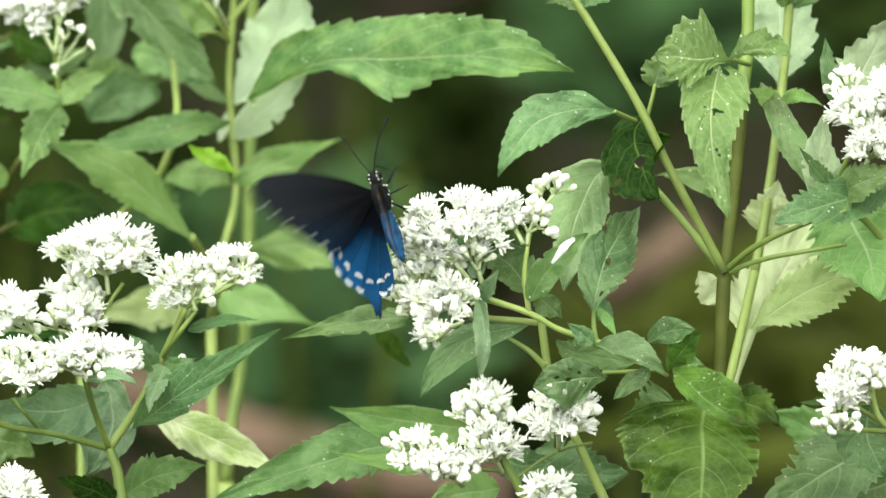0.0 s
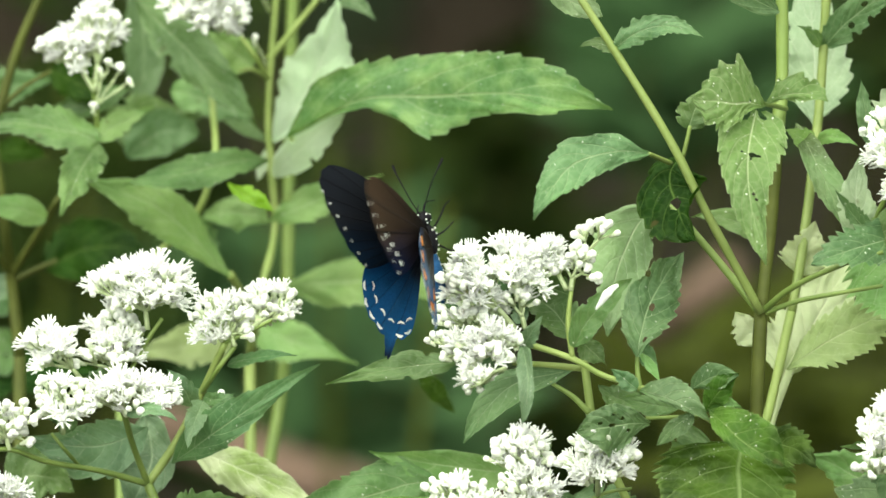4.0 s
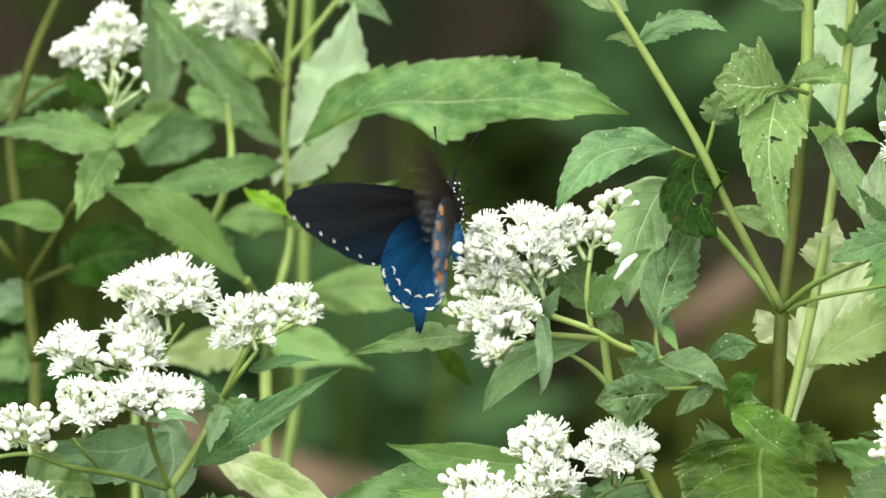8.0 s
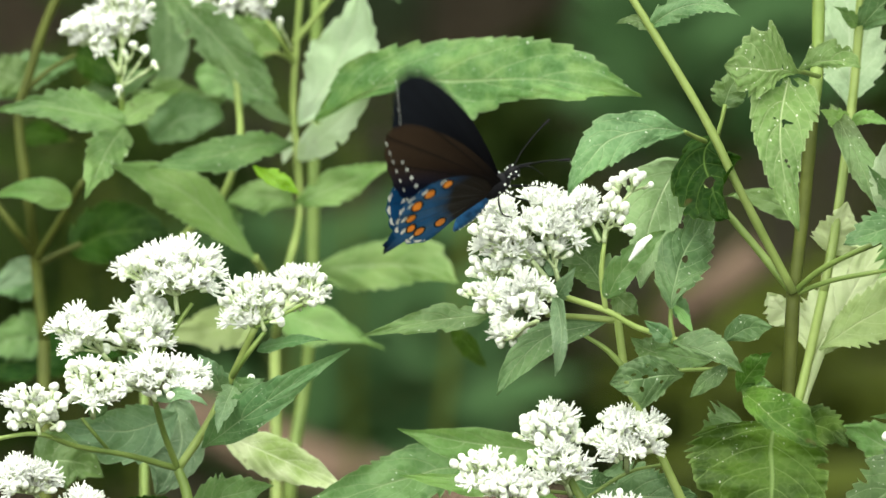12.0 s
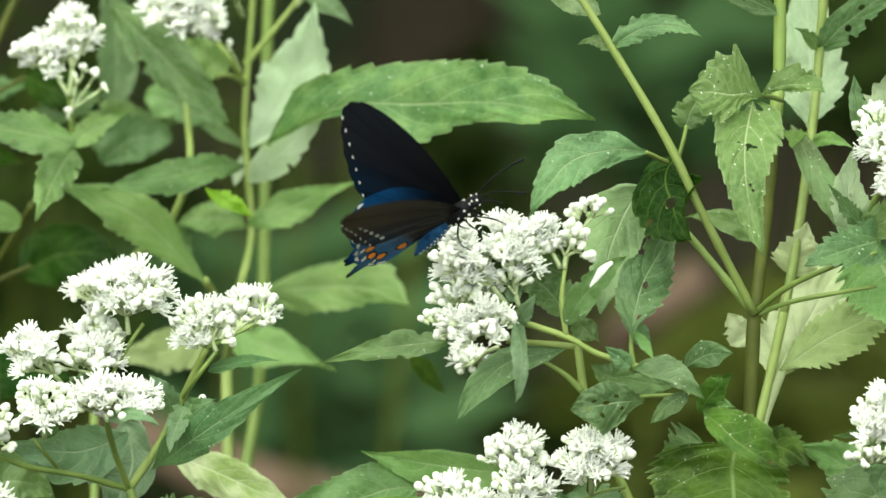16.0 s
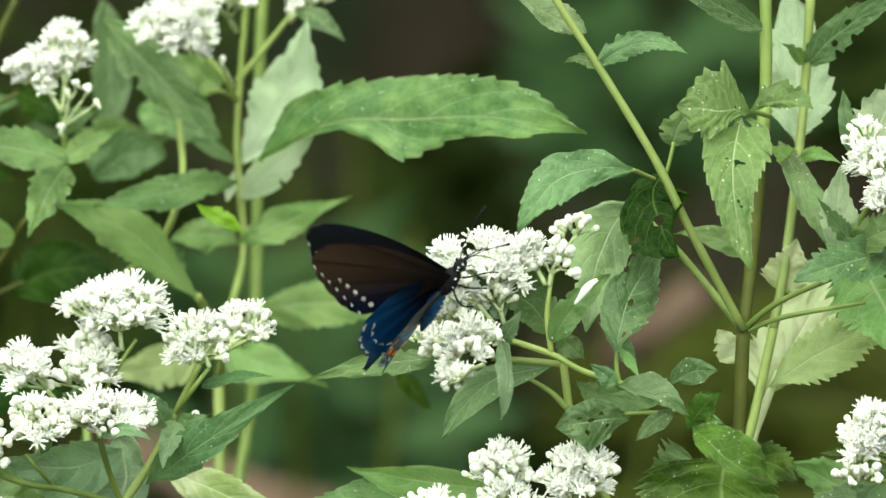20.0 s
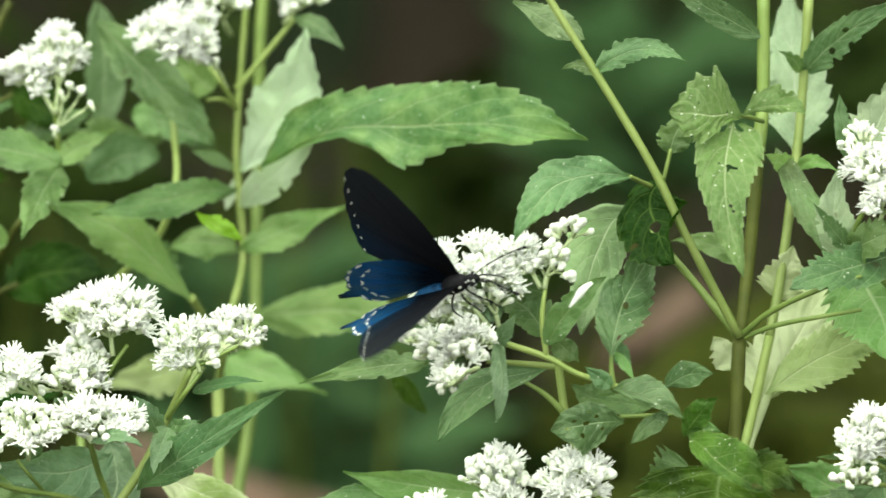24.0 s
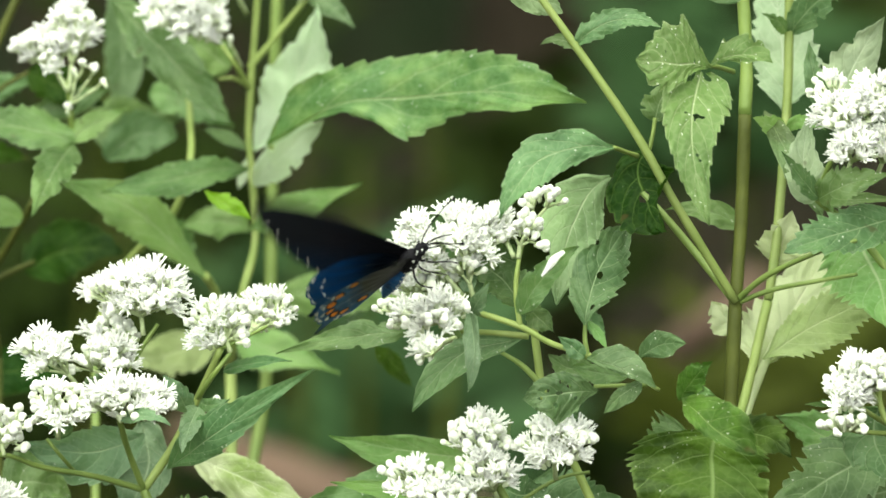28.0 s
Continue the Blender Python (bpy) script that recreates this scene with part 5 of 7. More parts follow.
leaf(M, (0.0603, -0.0118, 1.0821), (0.0632, -0.0122, 1.0782), (0.0659, -0.0127, 1.0729), 0.0055, 5, LEAF_BLUE, teeth=5)
leaf(M, (0.0442, -0.0067, 1.0828), (0.0477, -0.0070, 1.0796), (0.0512, -0.0123, 1.0769), 0.0074, 5, LEAF, teeth=6)
leaf(M, (0.0410, -0.0053, 1.0959), (0.0346, -0.0051, 1.0983), (0.0274, -0.0048, 1.1007), 0.0096, 10, LEAF, teeth=8)
leaf(M, (-0.0016, 0.1100, 1.0585), (0.0038, 0.1200, 1.0517), (0.0092, 0.1300, 1.0439), 0.0061, 14, LEAF_VIVID, fold=10, halves=((0.20, 2.5, 2.9), (0.50, 2.9, 3.2), (0.80, 1.4, 1.8)), teeth=6, depth=0.04)
leaf(M, (0.0627, 0.0165, 1.0642), (0.0562, 0.0164, 1.0633), (0.0497, 0.0168, 1.0674), 0.0112, 20, LEAF, teeth=7)

# the leaning twig
T = thing("boneset_twig", "leaning yellow-green boneset twig with a few leaves", CAT, G, Vector((0.0961, -0.0066, 1.0835)))
stem(T, [(0.0962, -0.0036, 1.0831), (0.0811, -0.0086, 1.1120), (0.0709, -0.0064, 1.1329), (0.0559, -0.0038, 1.1580), (0.0447, -0.0019, 1.1758), (0.0402, -0.0011, 1.1838)], 0.0013, 0.0011, STEM_YELLOW)
stem(T, [(0.0709, -0.0071, 1.1266), (0.0676, -0.0169, 1.1288), (0.0641, -0.0267, 1.1312)], 0.0008, 0.0006, STEM_YELLOW)
stem(T, [(0.0746, -0.0020, 1.1277), (0.0759, -0.0015, 1.1325), (0.0768, -0.0010, 1.1365)], 0.0006, 0.0005)
leaf(T, (0.0643, -0.0267, 1.1313), [(0.0545, -0.0316, 1.1323), (0.0437, -0.0366, 1.1299), (0.0363, -0.0425, 1.1235)], (0.0312, -0.0483, 1.1156), 0.0139, 18, LEAF_BLUE, "toothed green leaf over the flowers", fold=8, halves=((0.06, 2.3, 1.3), (0.20, 3.7, 5.6), (0.36, 5.6, 6.0), (0.45, 6.6, 7.3), (0.60, 6.6, 6.0), (0.75, 4.3, 4.3), (0.90, 2.0, 1.7)), teeth=12, depth=0.09, twist=6)
# the shade on this leaf is put into its near-black green
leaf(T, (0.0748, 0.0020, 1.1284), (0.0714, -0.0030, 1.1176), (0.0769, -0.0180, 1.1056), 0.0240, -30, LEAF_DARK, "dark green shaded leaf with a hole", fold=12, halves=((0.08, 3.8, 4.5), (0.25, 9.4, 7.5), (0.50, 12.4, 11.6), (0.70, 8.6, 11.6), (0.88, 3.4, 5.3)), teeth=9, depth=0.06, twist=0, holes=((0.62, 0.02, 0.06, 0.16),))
leaf(T, (0.0767, 0.0038, 1.1350), (0.0788, 0.0044, 1.1409), (0.0825, 0.0051, 1.1472), 0.0100, 5, LEAF, teeth=7)
leaf(T, (0.0559, -0.0037, 1.1590), (0.0670, -0.0081, 1.1654), (0.0803, -0.0134, 1.1627), 0.0083, 15, LEAF_BLUE, shape=(0.6, 0.8), teeth=9)
leaf(T, (0.0559, -0.0038, 1.1577), (0.0512, -0.0035, 1.1606), (0.0457, -0.0036, 1.1596), 0.0039, 20, LEAF, teeth=6)
leaf(T, (0.0323, 0.0060, 1.1782), (0.0424, 0.0060, 1.1728), (0.0526, 0.0040, 1.1675), 0.0089, 10, LEAF_GREYPALE, fold=10, halves=((0.12, 1.7, 1.3), (0.40, 4.3, 3.6), (0.65, 5.0, 4.0), (0.88, 2.6, 2.0)), teeth=9, depth=0.08)

# the eaten leaf hanging before the thick stem
H = thing("boneset_leaf", "large hanging toothed leaf eaten into holes, flecked white", "leaf", G, Vector((0.0965, -0.0149, 1.1477)))
stem(H, [(0.1040, 0.0148, 1.1433), (0.0991, -0.0051, 1.1460), (0.0954, -0.0150, 1.1472)], 0.0008, 0.0006)
leaf(H, (0.0940, -0.0150, 1.1455), [(0.0912, -0.0250, 1.1354), (0.0916, -0.0333, 1.1211)], (0.0957, -0.0400, 1.1044), 0.0200, 4, LEAF_FLECKED, fold=6, halves=((0.02, 7.0, 4.8), (0.06, 8.6, 8.9), (0.16, 10.5, 9.5), (0.30, 10.5, 8.9), (0.45, 7.9, 7.6), (0.60, 5.7, 6.0), (0.75, 3.5, 4.4), (0.90, 1.4, 2.5)), teeth=12, depth=0.07, curl=0.15, wave=0.08, twist=0, nibbled=False, holes=((0.08, 0.42, 0.055, 0.26), (0.03, -0.30, 0.03, 0.16), (0.37, -0.12, 0.012, 0.10), (0.38, -0.30, 0.010, 0.12), (0.40, -0.08, 0.010, 0.06), (0.36, 0.22, 0.008, 0.05), (0.62, -0.22, 0.012, 0.10), (0.65, -0.36, 0.010, 0.09), (0.28, -0.75, 0.009, 0.05)))
leaf(H, (0.0964, -0.0170, 1.1471), (0.0881, -0.0250, 1.1482), (0.0753, -0.0280, 1.1497), 0.0190, 6, LEAF_FLECKED, fold=4, halves=((0.06, 0.7, 1.5), (0.20, 1.1, 4.5), (0.34, 2.6, 10.1), (0.45, 4.8, 14.2), (0.56, 6.7, 11.5), (0.72, 7.5, 11.2), (0.86, 5.6, 6.3), (0.95, 2.2, 2.2)), teeth=8, depth=0.20, curl=0.05, wave=0.06, twist=0, nibbled=False, holes=((0.30, 0.10, 0.012, 0.10), (0.62, -0.45, 0.012, 0.06), (0.7, 0.3, 0.010, 0.06)))
leaf(H, (0.0970, -0.0150, 1.1474), (0.1045, -0.0190, 1.1506), (0.1134, -0.0250, 1.1487), 0.0082, 4, LEAF_FLECKED, fold=12, halves=((0.08, 1.4, 0.7), (0.30, 4.8, 1.4), (0.50, 6.2, 2.1), (0.70, 4.8, 2.1), (0.88, 3.1, 1.0)), teeth=5, depth=0.22)

# the plant at the far edge
E = plant("boneset with rounded white flower clusters and narrow pale leaves", (0.1462, -0.0184, 1.0186))
stem(E, [(0.1275, 0.0007, 1.1049), (0.1308, -0.0082, 1.1163), (0.1355, -0.0075, 1.1226)], 0.0010, 0.0006)
stem(E, [(0.1275, 0.0007, 1.1049), (0.1419, 0.0094, 1.0919), (0.1548, 0.0070, 1.0694), (0.1548, 0.0036, 1.0373)], 0.0010, 0.0014)
stem(E, rooted(E, (0.1548, 0.0036, 1.0373), 0), 0.0014, 0.0022)
cluster(E, (0.1316, -0.0059, 1.1385), 0.0049, 0.0034, (0.1355, -0.0075, 1.1226), 0.8)
cluster(E, (0.1348, -0.0167, 1.1314), 0.0078, 0.0062, (0.1363, -0.0077, 1.1210), 0.2)
cluster(E, (0.1443, -0.0162, 1.1362), 0.0074, 0.0056, (0.1403, -0.0075, 1.1226), 0.4)
cluster(E, (0.1376, -0.0176, 1.1220), 0.0076, 0.0045, (0.1355, -0.0085, 1.1131), 0.25)
cluster(E, (0.1475, -0.0175, 1.1235), 0.0067, 0.0070, (0.1435, -0.0087, 1.1115), 0.25)
leaf(E, (0.1275, 0.0007, 1.1049), (0.1238, 0.0017, 1.1145), (0.1261, 0.0132, 1.1288), 0.0120, 0, LEAF_ASH, teeth=8, depth=0.14)
leaf(E, (0.1299, 0.0031, 1.1281), (0.1267, 0.0043, 1.1393), (0.1251, 0.0054, 1.1496), 0.0067, 15, LEAF_BLUE, teeth=8, depth=0.03)
leaf(E, (0.1321, 0.0232, 1.1279), (0.1394, 0.0345, 1.1400), (0.1484, 0.0361, 1.1546), 0.0161, 0, LEAF_ASH, teeth=9)
leaf(E, (0.1272, -0.0092, 1.1064), (0.1224, -0.0137, 1.1120), (0.1165, -0.0178, 1.1204), 0.0064, 20, LEAF_BLUE, teeth=7)
leaf(E, (0.1276, -0.0093, 1.1060), (0.1348, -0.0188, 1.1109), (0.1475, -0.0185, 1.1141), 0.0112, 20, LEAF, teeth=9)
leaf(E, (0.1283, 0.0006, 1.1041), (0.1363, 0.0007, 1.1049), (0.1508, 0.0007, 1.1049), 0.0064, 35, LEAF, teeth=9)

# a lower plant beside it
E2 = plant("low boneset with small white flower clusters and broad grey-green leaves", (0.1562, -0.0110, 1.0))
stem(E2, rooted(E2, (0.1548, 0.0036, 1.0373), 0), 0.0012, 0.0020)
stem(E2, [(0.1379, -0.0144, 1.0575), (0.1379, -0.0152, 1.0496), (0.1419, -0.0159, 1.0424), (0.1548, 0.0036, 1.0373)], 0.0008, 0.0010, STEM_YELLOW)
stem(E2, [(0.1308, -0.0151, 1.0504), (0.1355, -0.0155, 1.0464), (0.1443, -0.0061, 1.0403)], 0.0006, 0.0008, STEM_YELLOW)
stem(E2, [(0.1244, -0.0159, 1.0432), (0.1324, -0.0160, 1.0416), (0.1443, -0.0062, 1.0395)], 0.0006, 0.0008, STEM_YELLOW)
cluster(E2, (0.1324, -0.0242, 1.0596), 0.0102, 0.0048, (0.1371, -0.0152, 1.0496), 0.45)
cluster(E2, (0.1276, -0.0249, 1.0525), 0.0054, 0.0048, (0.1339, -0.0154, 1.0472), 0.3)
cluster(E2, (0.1265, -0.0257, 1.0449), 0.0056, 0.0023, (0.1339, -0.0161, 1.0413), 0.8)
leaf(E2, (0.1387, -0.0054, 1.0475), (0.1371, -0.0064, 1.0379), (0.1419, -0.0174, 1.0289), 0.0209, 5, LEAF_BLUE, shape=(0.5, 0.6), teeth=10)
leaf(E2, (0.1308, -0.0154, 1.0477), (0.1260, -0.0153, 1.0488), (0.1165, -0.0251, 1.0506), 0.0048, 25, LEAF, teeth=7)
leaf(E2, (0.1351, 0.0426, 1.0252), (0.1252, 0.0433, 1.0326), (0.1112, 0.0440, 1.0383), 0.0161, 5, LEAF_PALE, shape=(0.5, 0.9), teeth=9)
leaf(E2, (0.1451, 0.0234, 1.0345), (0.1265, 0.0123, 1.0246), (0.1072, 0.0013, 1.0148), 0.0225, 12, LEAF_BLUE, shape=(0.6, 0.8), teeth=13)
leaf(E2, (0.1508, 0.0320, 1.0201), (0.1386, 0.0217, 1.0183), (0.1248, 0.0112, 1.0133), 0.0177, 12, LEAF, teeth=10)


# ---- the butterfly ----
def wing_material(name, near, far, glow, blue_from, blue_to, metal, rough, veins=9.0, lines=0.7, blue_end=0.060):
    """Scaled wing: colour runs from the root outward, dark veins fan out from the root, fine dusty grain."""
    m, n, l = mat(name)
    obj = n.new("ShaderNodeTexCoord").outputs["Object"]
    sep = n.new("ShaderNodeSeparateXYZ")
    l.new(obj, sep.inputs[0])
    x, y = sep.outputs[0], math_node(n, l, "ABSOLUTE", sep.outputs[1])
    r = math_node(n, l, "SQRT", math_node(n, l, "ADD", math_node(n, l, "MULTIPLY", x, x), math_node(n, l, "MULTIPLY", y, y)))
    ang = math_node(n, l, "ARCTAN2", x, math_node(n, l, "ADD", y, 0.0005))
    big = noise_node(n, l, 160, 3, obj)
    grain = noise_node(n, l, 2600, 2, obj)
    rr = math_node(n, l, "ADD", r, math_node(n, l, "MULTIPLY", math_node(n, l, "SUBTRACT", big, 0.5), 0.006))
    col = mix_rgb(n, l, ramp(n, l, rr, 0.004, 0.040), near, far)
    band = ramp(n, l, rr, blue_from, blue_to)
    back = ramp(n, l, x, 0.004, -0.006)
    blue = math_node(n, l, "MULTIPLY", math_node(n, l, "MULTIPLY", band, back), ramp(n, l, r, blue_end, blue_end * 0.82))
    col = mix_rgb(n, l, blue, col, glow)
    fr = math_node(n, l, "FRACT", math_node(n, l, "MULTIPLY", ang, veins / 2.0))
    vein = ramp(n, l, math_node(n, l, "ABSOLUTE", math_node(n, l, "SUBTRACT", fr, 0.5)), 0.08, 0.02)
    col = mix_rgb(n, l, math_node(n, l, "MULTIPLY", vein, lines), col, (0.004, 0.004, 0.005))
    col = mix_rgb(n, l, math_node(n, l, "MULTIPLY", ramp(n, l, grain, 0.4, 0.75), 0.35), col, (0.004, 0.004, 0.006))
    p = n.new("ShaderNodeBsdfPrincipled")
    l.new(col, p.inputs["Base Color"])
    l.new(math_node(n, l, "MULTIPLY", blue, metal), p.inputs["Metallic"])
    p.inputs["Roughness"].default_value = rough
    p.inputs["Specular IOR Level"].default_value = 0.06
    bp = n.new("ShaderNodeBump")
    bp.inputs["Strength"].default_value, bp.inputs["Distance"].default_value = 0.4, 0.0002
    l.new(math_node(n, l, "ADD", math_node(n, l, "MULTIPLY", vein, 1.0), math_node(n, l, "MULTIPLY", grain, 0.3)), bp.inputs["Height"])
    l.new(bp.outputs[0], p.inputs["Normal"])
    l.new(p.outputs[0], n.new("ShaderNodeOutputMaterial").inputs[0])
    return m


# black wing; the slate outer colour has its bluish sheen painted in
FORE_UP = wing_material("forewing_upper", (0.003, 0.003, 0.004), (0.010, 0.012, 0.016), (0.004, 0.015, 0.034), 0.010, 0.030, 0.3, 0.5, 19.0)
FORE_LOW = wing_material("forewing_under", (0.004, 0.003, 0.003), (0.055, 0.034, 0.021), (0.005, 0.010, 0.032), 0.008, 0.022, 0.2, 0.55)
HIND_UP = wing_material("hindwing_upper", (0.003, 0.004, 0.007), (0.004, 0.012, 0.03), (0.012, 0.092, 0.240), 0.008, 0.020, 0.5, 0.45, 9.0, 0.3, 0.0335)
HIND_LOW = wing_material("hindwing_under", (0.012, 0.008, 0.006), (0.018, 0.014, 0.012), (0.020, 0.115, 0.300), 0.012, 0.018, 0.5, 0.42, 9.0, 0.35, 0.0345)
WHITE_SPOT = plain_material("wing_spot_white", (0.78, 0.80, 0.74), (0.62, 0.66, 0.62), 900, 0.6, 0.2, 0.0001)
ORANGE_SPOT = plain_material("wing_spot_orange", (0.88, 0.30, 0.02), (0.80, 0.20, 0.01), 700, 0.6, 0.2, 0.0001)
BODY = plain_material("butterfly_body_black", (0.005, 0.005, 0.006), (0.009, 0.009, 0.012), 900, 0.7, 0.6, 0.0003, 0, 0.12)
BODY_BLUE = plain_material("butterfly_abdomen_blue", (0.020, 0.110, 0.270), (0.006, 0.030, 0.080), 420, 0.5, 0.6, 0.0003, 0, 0.15)

MM = 0.001
FORE = [(0, 1.2), (8, 7.4), (18, 13.6), (28, 17.8), (36, 19.6), (40.4, 18.6), (42.2, 15.6), (40, 8.8), (36.4, 2.6), (32, -3.4), (28, -7.4), (24.3, -9.3), (17, -8.2), (8, -4.6), (0.5, -1.6)]
HIND = [(0, 1), (6, 2.8), (13, 1.6), (18.6, -2.2), (21.8, -7.4), (22.6, -12.4), (21.6, -17), (19.4, -20.8), (16.4, -23.8), (13.6, -25.8), (12.5, -27.2), (12.3, -29.8), (11.9, -31.6), (11, -32.3), (10.1, -31.6), (9.8, -29.4), (9.5, -27.2), (8.4, -26.6), (6.2, -26.2), (4, -25), (2.4, -22.4), (1.4, -17), (0.8, -10), (0, -3)]


def camber(o, f):
    return 0.9 * math.sin(min(1.0, math.hypot(o, f) / 44) * math.pi) + 0.12 * math.sin(math.atan2(f, o + 0.5) * 18) * min(1, math.hypot(o, f) / 20)


def wing_mesh(name, outline, side, upper, lower, scallop):
    line = spline([Vector((o, f, 0)) for o, f in outline], 110)
    verts, faces, slots = [], [], []
    rings = 10
    c = Vector((0.3, -0.2, 0))
    for layer, dz in ((0, 0.05), (1, -0.05)):
        base = len(verts)
        for i, p in enumerate(line):
            q = p.copy()
            if scallop and 0.30 < i / 110 < 0.86:
                q = c + (p - c) * (1 + scallop * (abs(math.sin(i * 0.42)) - 0.5))
            for k in range(rings + 1):
                w = c + (q - c) * (k / rings)
                verts.append(Vector((w.y, side * w.x, camber(w.x, w.y) + dz * (1 if k < rings else 0.3))) * MM)
        row = rings + 1
        for i in range(110):
            for k in range(rings):
                a = base + i * row + k
                quad = (a, a + 1, a + row + 1, a + row)
                flip = (layer == 0) == (side > 0)
                faces.append(quad if flip else tuple(reversed(quad)))
                slots.append(layer)
    return mesh(name, verts, faces, [upper, lower], True, None, slots)


def spot(parent, side, o, f, a, b, turn, material, under, bend=0.0, label="", proud=0.11):
    """A flat patch of coloured scales; bend makes it a crescent."""
    z = -proud if under else proud
    v = []
    ca, sa = math.cos(radians(turn)), math.sin(radians(turn))
    for k in range(14):
        w = 2 * math.pi * k / 14
        u, t = a * math.cos(w), b * math.sin(w)
        t += bend * u * u
        oo, ff = o + u * ca - t * sa, f + u * sa + t * ca
        v.append(Vector((ff, side * oo, camber(oo, ff) + z)) * MM)
    v.append(Vector((f + bend * 0.2 * ca, side * (o - bend * 0.2 * sa), camber(o, f) + z)) * MM)
    fs = [(k, (k + 1) % 14, 14) for k in range(14)]
    return part("wing_spot", mesh("wing_spot", v, fs, material), parent, label)


def wing(body, fore, side):
    label = ("black forewing, dull brown beneath, with white spots" if fore else "iridescent blue hindwing with white crescents, orange spots beneath")
    if fore:
        w = part("forewing", wing_mesh("forewing", FORE, side, FORE_UP, FORE_LOW, 0.015), body, label)
        for k in range(7):
            u = k / 6
            o, f = 41.2 - 15.5 * u, 12.4 - 20.8 * u
            spot(w, side, o, f, 0.55, 0.2, 58, WHITE_SPOT, False)
            spot(w, side, o, f, 0.75, 0.28, 58, WHITE_SPOT, True)
        for k in range(5):
            u = k / 4
            spot(w, side, 33.0 - 10.5 * u, 5.5 - 11.5 * u, 0.6 + 0.4 * u, 0.42 + 0.3 * u, 55, WHITE_SPOT, True)
    else:
        w = part("hindwing", wing_mesh("hindwing", HIND, side, HIND_UP, HIND_LOW, 0.03), body, label)
        # pale chevrons across the wing, white crescents in the dips of the margin
        for o, f, t in ((18.4, -12.8, 80), (17.0, -16.2, 62), (14.2, -19.4, 42), (10.9, -21.4, 16), (7.4, -21.7, -4), (4.6, -20.4, -24)):
            spot(w, side, o, f, 1.35, 0.34, t, WHITE_SPOT, False, -0.30)
        for o, f, t in ((22.0, -13.2, 84), (20.9, -17.8, 66), (18.4, -21.3, 48), (15.4, -23.9, 36), (7.6, -25.8, 6), (4.4, -24.4, -30)):
            spot(w, side, o, f, 1.45, 0.42, t, WHITE_SPOT, False, 0.22)
            spot(w, side, o, f, 1.45, 0.5, t, WHITE_SPOT, True, 0.22)
        for o, f, r in ((16.2, -3.6, 1.55), (18.2, -9.0, 1.75), (17.6, -14.2, 1.75), (15.0, -18.6, 1.6), (11.4, -21.4, 1.4), (7.6, -21.2, 1.75), (4.4, -15.6, 1.75)):
            spot(w, side, o, f, r + 0.62, r * 0.82 + 0.55, 60, BODY, True, 0, "black ring round the orange spot")
            spot(w, side, o, f, r, r * 0.82, 60, ORANGE_SPOT, True, 0, "orange spot", 0.15)
        for o, f in ((18.3, -3.6), (20.4, -9.2), (19.7, -15.0), (16.9, -19.9), (12.8, -23.3), (7.8, -23.9)):
            spot(w, side, o, f, 1.25, 0.6, 80, WHITE_SPOT, True)
    return w


def lathe(profile, sides=14, material=None, squash=1.0):
    """A body of rings (x, z, radius) along the length."""
    v, f = [], []
    for x, z, r in profile:
        for k in range(sides):
            w = 2 * math.pi * k / sides
            v.append(Vector((x, r * math.cos(w) * squash, z + r * math.sin(w))) * MM)
    for i in range(len(profile) - 1):
        for k in range(sides):
            q = (k + 1) % sides
            f.append((i * sides + k, (i + 1) * sides + k, (i + 1) * sides + q, i * sides + q))
    f.append(tuple(range(sides)))
    f.append(tuple(reversed(range((len(profile) - 1) * sides, len(profile) * sides))))
    return v, f


def dot(parent, p, r):
    v, f = [], []
    ball(v, f, Vector(p) * MM, r * MM, 6, 4)
    part("white_dot", mesh("white_dot", v, f, WHITE_SPOT), parent)


def thread(name, parent, pts, r0, r1, material, label=""):
    v, f = tube_data([Vector(p) * MM for p in pts], r0 * MM, r1 * MM, 6, 12)
    return part(name, mesh(name, v, f, material), parent, label)


butterfly = thing("butterfly", "black and iridescent blue swallowtail feeding on white flowers", "butterfly")
v, f = lathe([(4.6, 0.2, 0.6), (4.2, 0.2, 1.6), (3, 0.2, 2.35), (1, 0.1, 2.75), (-1.5, 0, 2.7), (-3.6, -0.1, 1.95), (-4.4, -0.2, 1.0)])
thorax = part("thorax", mesh("thorax", v, f, BODY), butterfly, "black thorax dotted white")
prof = []
for k in range(29):
    u = k / 28
    r = 2.35 * (0.62 + 0.5 * math.sin(min(1, u * 1.12) * math.pi * 0.9)) * (1 - 0.55 * u ** 3) * (1 + 0.05 * math.cos(u * 9 * 2 * math.pi))
    if u > 0.9:
        r *= 1 - 4.5 * (u - 0.9)
    prof.append((-3.6 - 15 * u, -0.3 - 2.6 * u * u, r))
v, f = lathe(prof, 14)
abdomen = part("abdomen", mesh("abdomen", v, f, BODY_BLUE), butterfly, "tapering blue-black abdomen with rows of white dots")
v, f = lathe([(4.2, 0.2, 0.9), (4.8, 0.2, 1.55), (6, 0.2, 1.85), (7.2, 0.1, 1.65), (8.2, 0, 1.0), (8.5, 0, 0.3)])
head = part("head", mesh("head", v, f, BODY), butterfly, "black head dotted white")
